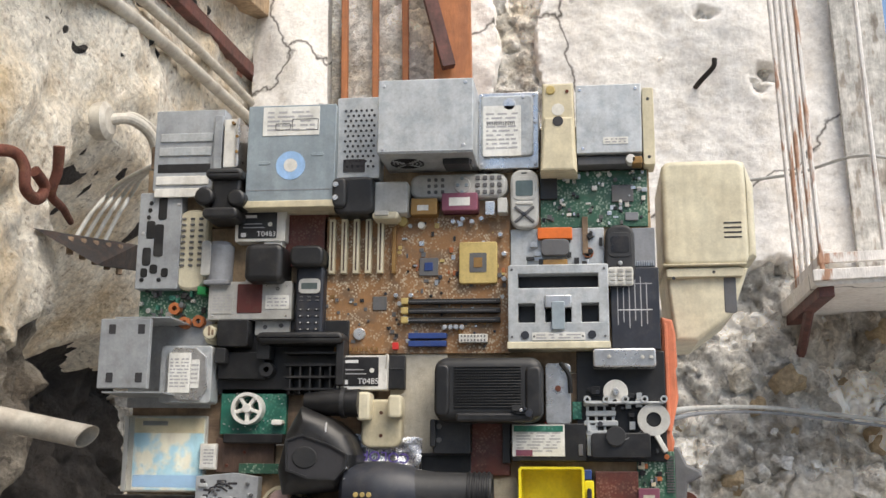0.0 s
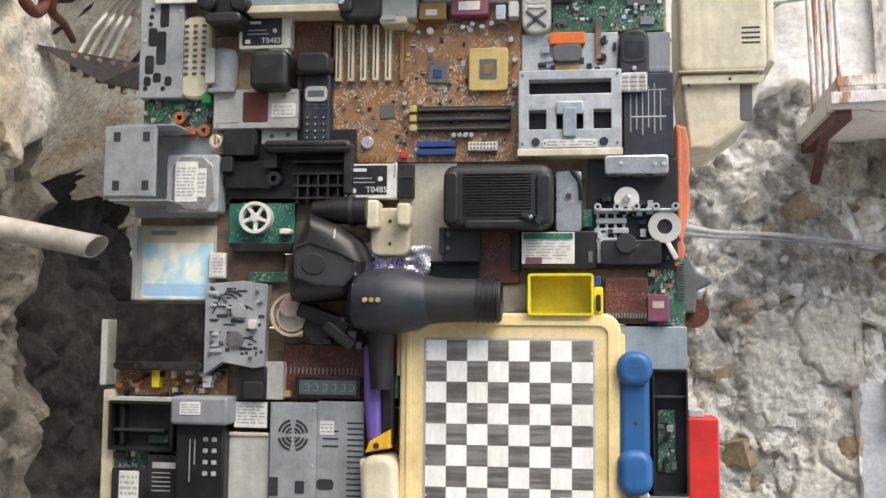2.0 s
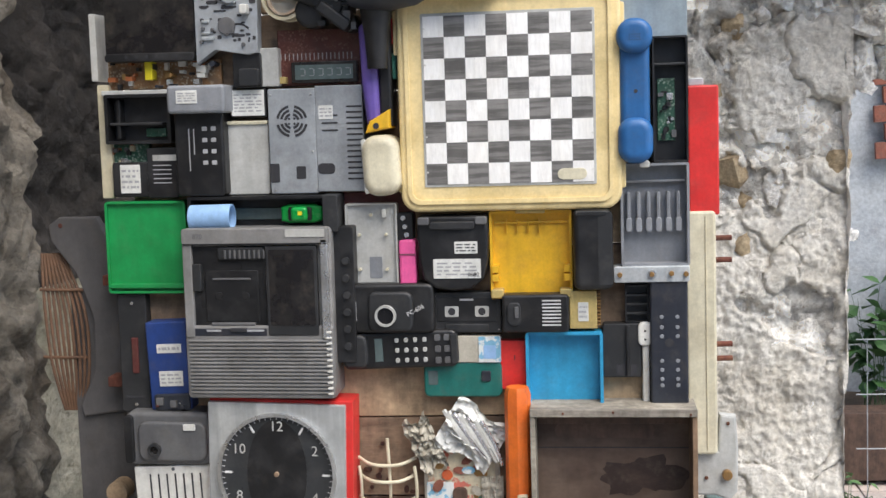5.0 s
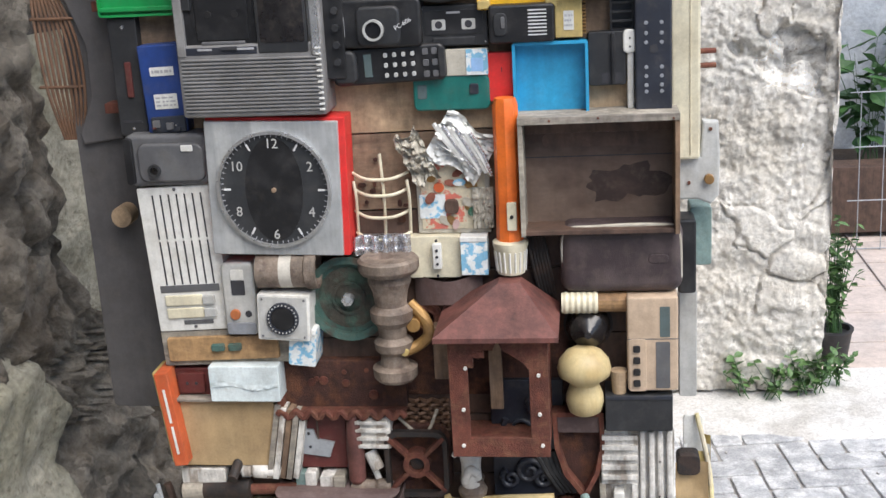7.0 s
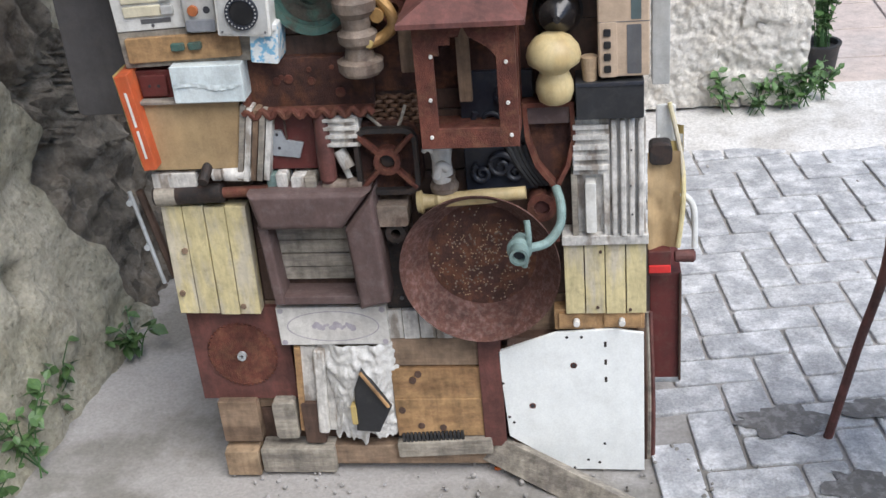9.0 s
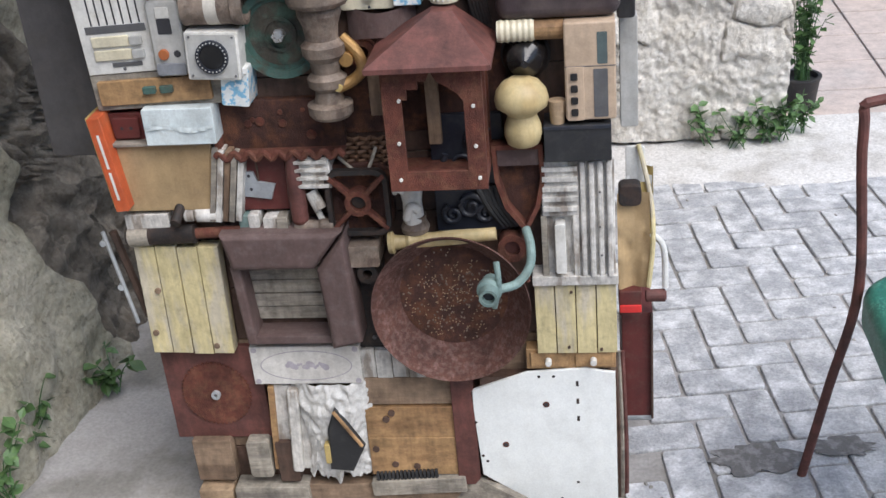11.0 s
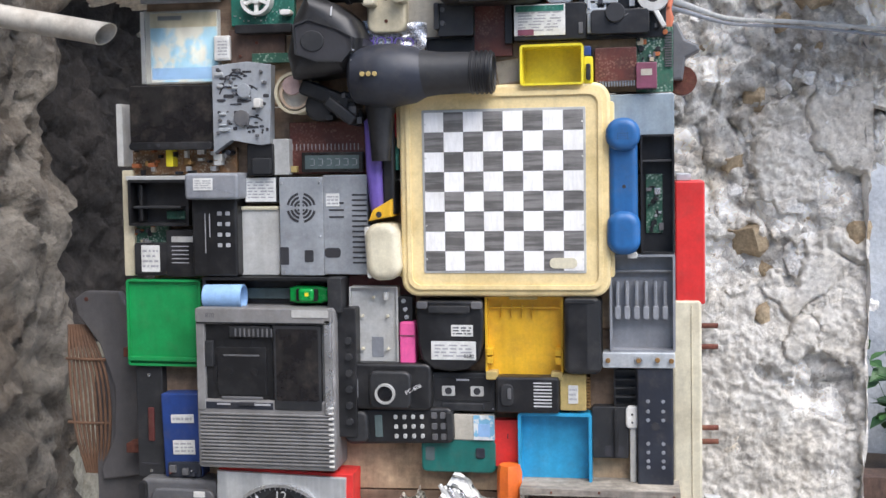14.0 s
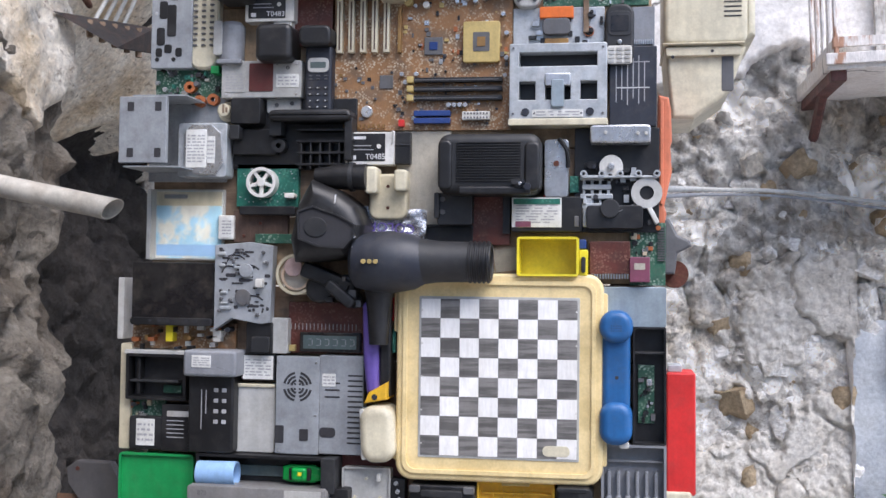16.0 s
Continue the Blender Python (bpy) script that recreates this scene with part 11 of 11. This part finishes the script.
for i in range(-16, 30):
    for j in range(-40, 40):
        for k in range(2):
            # straight herringbone: a level stone and an upright one in each cell
            cx, cy = (i * 4 + j) * Sw, j * Sw
            cx, cy = (cx + L / 2, cy + Sw / 2) if k == 0 else (cx - Sw / 2 - 0.0, cy + L / 2)
            ang = radians(7.1)
            px, py = 0.615 + cx * math.cos(ang) - cy * math.sin(ang), 0.483 + cx * math.sin(ang) + cy * math.cos(ang)
            if not (0.38 < px < 2.6 and -1.6 < py < 1.62) or math.hypot(px - 0.42, py) > 3.4:
                continue
            near = px < 1.45 and -0.1 < py and count < 290
            tilt = (rng.uniform(-0.4, 0.4), rng.uniform(-0.4, 0.4), 7.1 + rng.uniform(-1.0, 1.0))
            up = rng.uniform(-0.0015, 0.0015)
            if near:
                if k not in first:
                    sx, sy = (L, Sw) if k == 0 else (Sw, L)
                    v, f = slab(0, 0, sx - 0.008, sy - 0.008, -0.02, 0.008, 0.012, 0.004, 3)
                    first[k] = mesh("paver", ([(q[0], q[2], -q[1]) for q in v], f), "paver")
                o = new("paver", first[k])
                o.parent = ground
                o.matrix_basis = pose(px, py, GROUND + up, *tilt)
                count += 1
            else:
                sx, sy = (L, Sw) if k == 0 else (Sw, L)
                v, f = slab(0, 0, sx - 0.008, sy - 0.008, -0.02, 0.008, 0.01, 0.004, 2)
                m = pose(px, py, GROUND + up, *tilt)
                rest.append(([tuple(m @ Vector((q[0], q[2], -q[1]))) for q in v], f))
far_pavers = new("paver_field", mesh("paver_field", rest, "paver"))
far_pavers.parent = ground
tagged(far_pavers, "grey herringbone concrete pavers further out", kind="stuff")
tagged(sheet("cement_strip", 40, 14, lambda i, j: (0.2 + 2.6 * i, 1.5 + 0.55 * j, GROUND - 0.012 + 0.05 * min(1, j * 5) * 0.6 + 0.02 * j + 0.012 * fbm(i * 20, j * 4, 0)), "strip"), "rough cement strip along the foot of the wall", "cement", kind="structure")
slabs = []
for i in range(8):
    for j in range(6):
        slabs.append(([(q[0] + 1.25 + 0.45 * i, q[2] + 2.2 + 0.33 * j, GROUND - q[1] - 0.01) for q in slab(0, 0, 0.44, 0.32, 0, 0.022, 0.004, 0.003, 1)[0]], slab(0, 0, 0.44, 0.32, 0, 0.022, 0.004, 0.003, 1)[1]))
tagged(new("far_slabs", mesh("far_slabs", slabs, "sand")), "pale pinkish paving slabs beyond the wall", "paving", kind="structure")


# ---- plants ----
def leaf(size):
    """A pointed, slightly folded leaf."""
    v = [(0, 0, 0), (0.28, 0.35, 0.05), (0.3, 0.6, 0.05), (0, 1, -0.08), (-0.3, 0.6, 0.05), (-0.28, 0.35, 0.05), (0, 0.5, -0.02)]
    return [tuple(c * size for c in p) for p in v], [(0, 1, 6), (1, 2, 6), (2, 3, 6), (3, 4, 6), (4, 5, 6), (5, 0, 6)]


def plant(name, label, place, stems, height, spread, size, per, material, seed, lean=(0, 0)):
    e = tagged(new(name), label, "plant", "weeds")
    e.location = place
    rng = random.Random(seed)
    ls, ss = [], []
    for s in range(stems):
        a = rng.uniform(0, 6.28)
        out = rng.uniform(0.2, 1) * spread
        h = height * rng.uniform(0.5, 1)
        pts = bend([(rng.uniform(-0.3, 0.3) * spread, rng.uniform(-0.3, 0.3) * spread, 0), (0.5 * out * math.cos(a) + lean[0] * 0.4, 0.5 * out * math.sin(a) + lean[1] * 0.4, h * 0.6), (out * math.cos(a) + lean[0], out * math.sin(a) + lean[1], h)], 4)
        ss.append(tube(pts, 0.0022, 5, 0.5))
        for k in range(per):
            p = pts[rng.randrange(2, len(pts))]
            v, f = leaf(size * rng.uniform(0.6, 1.25))
            m = Matrix.Translation(p) @ Euler((rng.uniform(-0.7, 0.9), rng.uniform(-0.6, 0.6), rng.uniform(0, 6.28))).to_matrix().to_4x4()
            ls.append(([tuple(m @ Vector(q)) for q in v], f))
    tagged(part("stem_tuft", ss, "leafdark", e), kind="stuff")
    tagged(part("foliage", ls, material, e, smooth=0), kind="stuff")
    return e


for k, (x, y, hh, sp, st) in enumerate(((-0.98, 0.2, 0.2, 0.12, 9), (-0.94, -0.05, 0.22, 0.14, 10), (-0.99, 0.45, 0.13, 0.08, 6), (-0.9, 0.52, 0.1, 0.1, 5), (-0.95, -0.25, 0.2, 0.12, 8))):
    plant("weed", "bright green weed growing at the foot of the wall", (x, y, GROUND + 0.02), st, hh, sp, 0.04, 8, "leaf", 100 + k)
for k, (x, y) in enumerate(((0.78, 2.2), (0.88, 2.16), (0.99, 2.2), (1.07, 2.2), (1.12, 2.3))):
    plant("weed", "low leafy weed against the wall", (x, y, GROUND + 0.04), 6, 0.15, 0.1, 0.036, 9, "leaf", 120 + k)
pot = tagged(new("plant_pot"), "black plastic plant pot with a tall leafy plant", "plant pot")
pot.location = (1.19, 2.66, GROUND)
pot.scale = (0.68, 0.68, 0.7)
part("pot", lathe([(0.0, 0.075), (0.17, 0.1), (0.19, 0.11), (0.2, 0.11), (0.2, 0.09), (0.17, 0.088)], "v", (0, 0, 0), 24), "clay", pot)
part("soil", lathe([(0.15, 0.088), (0.165, 0.088)], "v", (0, 0, 0), 20), "soil", pot)
plant("potted_plant", "tall leafy herb growing in a black pot", (1.19, 2.66, GROUND + 0.11), 24, 0.46, 0.09, 0.04, 11, "leaf", 140)
for k in range(9):
    plant("bed_shrub", "dark spiky shrub in the planting bed", (1.75 + 0.3 * k, 4.95 + 0.1 * (k % 3), 0.38), 12, 0.75, 0.22, 0.13, 7, "leafdark", 150 + k)

# wire fence by the bed
fence = tagged(new("wire_fence"), "thin galvanised wire mesh fence in front of the bed", "fence")
fence.location = (1.6, 4.3, GROUND)
for k in range(22):
    part("wire", tube([(0.11 * k, 0, 0.0), (0.11 * k, 0, 0.78)], 0.0025, 5), "steel", fence)
for zz in (0.02, 0.26, 0.52, 0.78):
    part("rail", tube([(-0.05, 0, zz), (2.4, 0, zz)], 0.003, 5), "steel", fence)
rb = Thing("red_brick_patch", "patch of red bricks in the far wall", "bricks", 2.15, 1.9, 0.5, 0.5, back=-5.36)
for j in range(5):
    for i in range(3):
        rb.slab("brick", -0.33 + 0.33 * i + (0.1 if j % 2 else 0), -0.4 + 0.2 * j, 0.31, 0.18, 0, 0.03, "oldbrick", 0.004)

# chair with a curved frame
ch = tagged(new("garden_chair"), "bent red-brown wooden chair with a green seat cushion", "chair")
ch.location = (0.95, 0.02, GROUND)
part("front_leg", tube(bend([(-0.20, 0.05, 0.0), (-0.16, 0.03, 0.25), (-0.125, 0.0, 0.5), (-0.14, 0.0, 0.82), (-0.1, 0.0, 0.88), (0.25, 0.0, 0.9)]), 0.01, 10), "redoxide", ch)
part("back_leg", tube(bend([(0.2, -0.4, 0.0), (0.2, -0.4, 0.88)]), 0.013, 10), "redoxide", ch)
part("arm_rail", tube(bend([(0.25, 0.0, 0.9), (0.25, -0.2, 0.9), (0.2, -0.4, 0.88)]), 0.012, 10), "redoxide", ch)
part("rear_leg", tube(bend([(0.3, 0.03, 0.0), (0.27, 0.02, 0.45), (0.25, 0.0, 0.9)]), 0.01, 10), "redoxide", ch)
part("side_leg", tube(bend([(-0.1, -0.4, 0.0), (-0.05, -0.4, 0.45)]), 0.013, 10), "redoxide", ch)
v, f = slab(0.08, -0.18, 0.42, 0.42, 0, 0.07, 0.1, 0.025, 6)
part("seat_cushion", ([(q[0], q[2], 0.45 - q[1]) for q in v], f), "pcbteal", ch)
for k, (x, y, rx, ry) in enumerate(((0.66, 0.12, 0.1, 0.06), (0.78, -0.1, 0.06, 0.05), (0.86, 0.16, 0.07, 0.03))):
    ragged = []
    for n in range(40):
        a = 2 * math.pi * n / 40
        r = 1 + 0.55 * fbm(math.cos(a) * 1.8 + 3 * k, math.sin(a) * 1.8, 4) + 0.3 * fbm(math.cos(a) * 7, math.sin(a) * 7, k)
        ragged.append((x + rx * r * math.cos(a), y + ry * r * math.sin(a), GROUND + 0.0125))
    tagged(new("damp_stain", mesh("damp_stain", (ragged, [tuple(range(40))]), "damp", 0)), "dark damp dirt stain on the pavers", "stain", "damp stains", kind="structure")
stub = tagged(new("cigarette_end", mesh("cigarette_end", lathe([(-0.012, 0.004), (0.012, 0.004)], "u", (0, 0, 0), 10), "orange")), "cigarette end lying on the ground", "cigarette end")
stub.location = (0.05, -0.03, GROUND + 0.008)
grit = []
rng = random.Random(33)
for k in range(260):
    x, y, s = rng.uniform(-0.55, 0.5), rng.uniform(-0.2, 0.04), rng.uniform(0.003, 0.012)
    if k % 3 == 0:
        x, y = rng.uniform(-0.95, 1.4), rng.uniform(-0.5, 1.9)
    v, f = slab(0, 0, s, s * rng.uniform(0.5, 1), 0, s * 0.6, s * 0.2, s * 0.15, 1)
    m = pose(x, y, GROUND + 0.004 + s * 0.3, rng.uniform(0, 180), rng.uniform(0, 180), rng.uniform(0, 180))
    grit.append(([tuple(m @ Vector(q)) for q in v], f))
tagged(new("grit", mesh("grit", grit, "concrete")), "loose grit and small stone chips on the ground", "grit", kind="stuff")


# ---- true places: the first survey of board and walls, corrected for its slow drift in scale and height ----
NEAR = np.array([[-0.0040, 0.0373, 0.0215, 0.0018, -0.0328, 0.0005, -0.0000, -0.0123, 0.0003, -0.0029, 0.0038, 0.0002],
                 [0.0878, -0.0104, 0.0503, -0.0000, -0.0012, -0.0368, -0.0000, -0.0001, -0.0048, -0.0007, -0.0038, 0.0044]])
DEEP = np.array([[0.0196, -0.1147, -0.0236, 0.0016, -0.0145, -0.0158, -0.0000, -0.0039, -0.0009, 0.0029, 0.0012, 0.0010],
                 [0.0134, -0.0090, -0.0246, -0.0001, -0.0001, -0.0121, 0.0000, 0.0001, -0.0013, -0.0075, -0.0005, 0.0017]])
SETTLED_DEPTH = 1.9 / 2.3


def drift(table, x, z, x0, x1, z1):
    u, v = np.clip(x, x0, x1), np.clip(z, 0.05, z1) - 1.5
    return table @ np.array([u ** 0, u, v, u * u, u * v, v * v, u ** 3, u * u * v, u * v * v, v ** 3, u * v ** 3, v ** 4])


def settle(p):
    """Points (rows of x, y, z) moved to their true places."""
    x, y, z = np.asarray(p, float).T
    k = np.clip((y + 0.06) / 2.31, 0, 1)
    d = (1 - k) * drift(NEAR, x, z, -0.8, 0.55, 2.9) + k * drift(DEEP, x, z, -1.1, 1.7, 4.2)
    return np.stack([x + d[0], np.where(y > 0, y * SETTLED_DEPTH, y), z + d[1]], -1)


def settle_matrix(m):
    """The same for a whole thing: shift, turn and scale at its middle."""
    c, e = np.array(m.translation), 0.02
    q = settle([c, c + (e, 0, 0), c - (e, 0, 0), c + (0, 0, e), c - (0, 0, e)])
    a = Matrix.Identity(4)
    for col, v in ((0, (q[1] - q[2]) / (2 * e)), (2, (q[3] - q[4]) / (2 * e))):
        for r in range(3):
            a[r][col] = v[r]
    return Matrix.Translation(q[0]) @ a @ Matrix.Translation(-Vector(c)) @ m


ON_GROUND = ("weed", "potted_plant", "plant_pot", "bed_shrub", "wire_fence")
STAY = ("sun", "salvage_board", "ground", "cement_strip", "far_slabs", "garden_chair", "cigarette_end", "grit", "wall_behind", "damp_stain")
bpy.context.view_layer.update()
for ob in [o for o in scene.objects if o.parent is None and o.type in ("MESH", "EMPTY")]:
    kind_name = ob.name.split(".")[0]
    if kind_name in STAY:
        continue
    if kind_name in ON_GROUND:
        q = settle([ob.location])[0]
        ob.location.x, ob.location.y = q[0], q[1]
    elif ob.type == "MESH" and ob.data.users == 1:
        n = len(ob.data.vertices)
        co = np.empty(n * 3)
        ob.data.vertices.foreach_get("co", co)
        mw = np.array(ob.matrix_world)
        world_co = settle(co.reshape(n, 3) @ mw[:3, :3].T + mw[:3, 3])
        inv = np.linalg.inv(mw)
        ob.data.vertices.foreach_set("co", (world_co @ inv[:3, :3].T + inv[:3, 3]).ravel())
        ob.data.update()
        for c in ob.children:
            c.matrix_basis = settle_matrix(c.matrix_basis)
    else:
        ob.matrix_basis = settle_matrix(ob.matrix_basis)
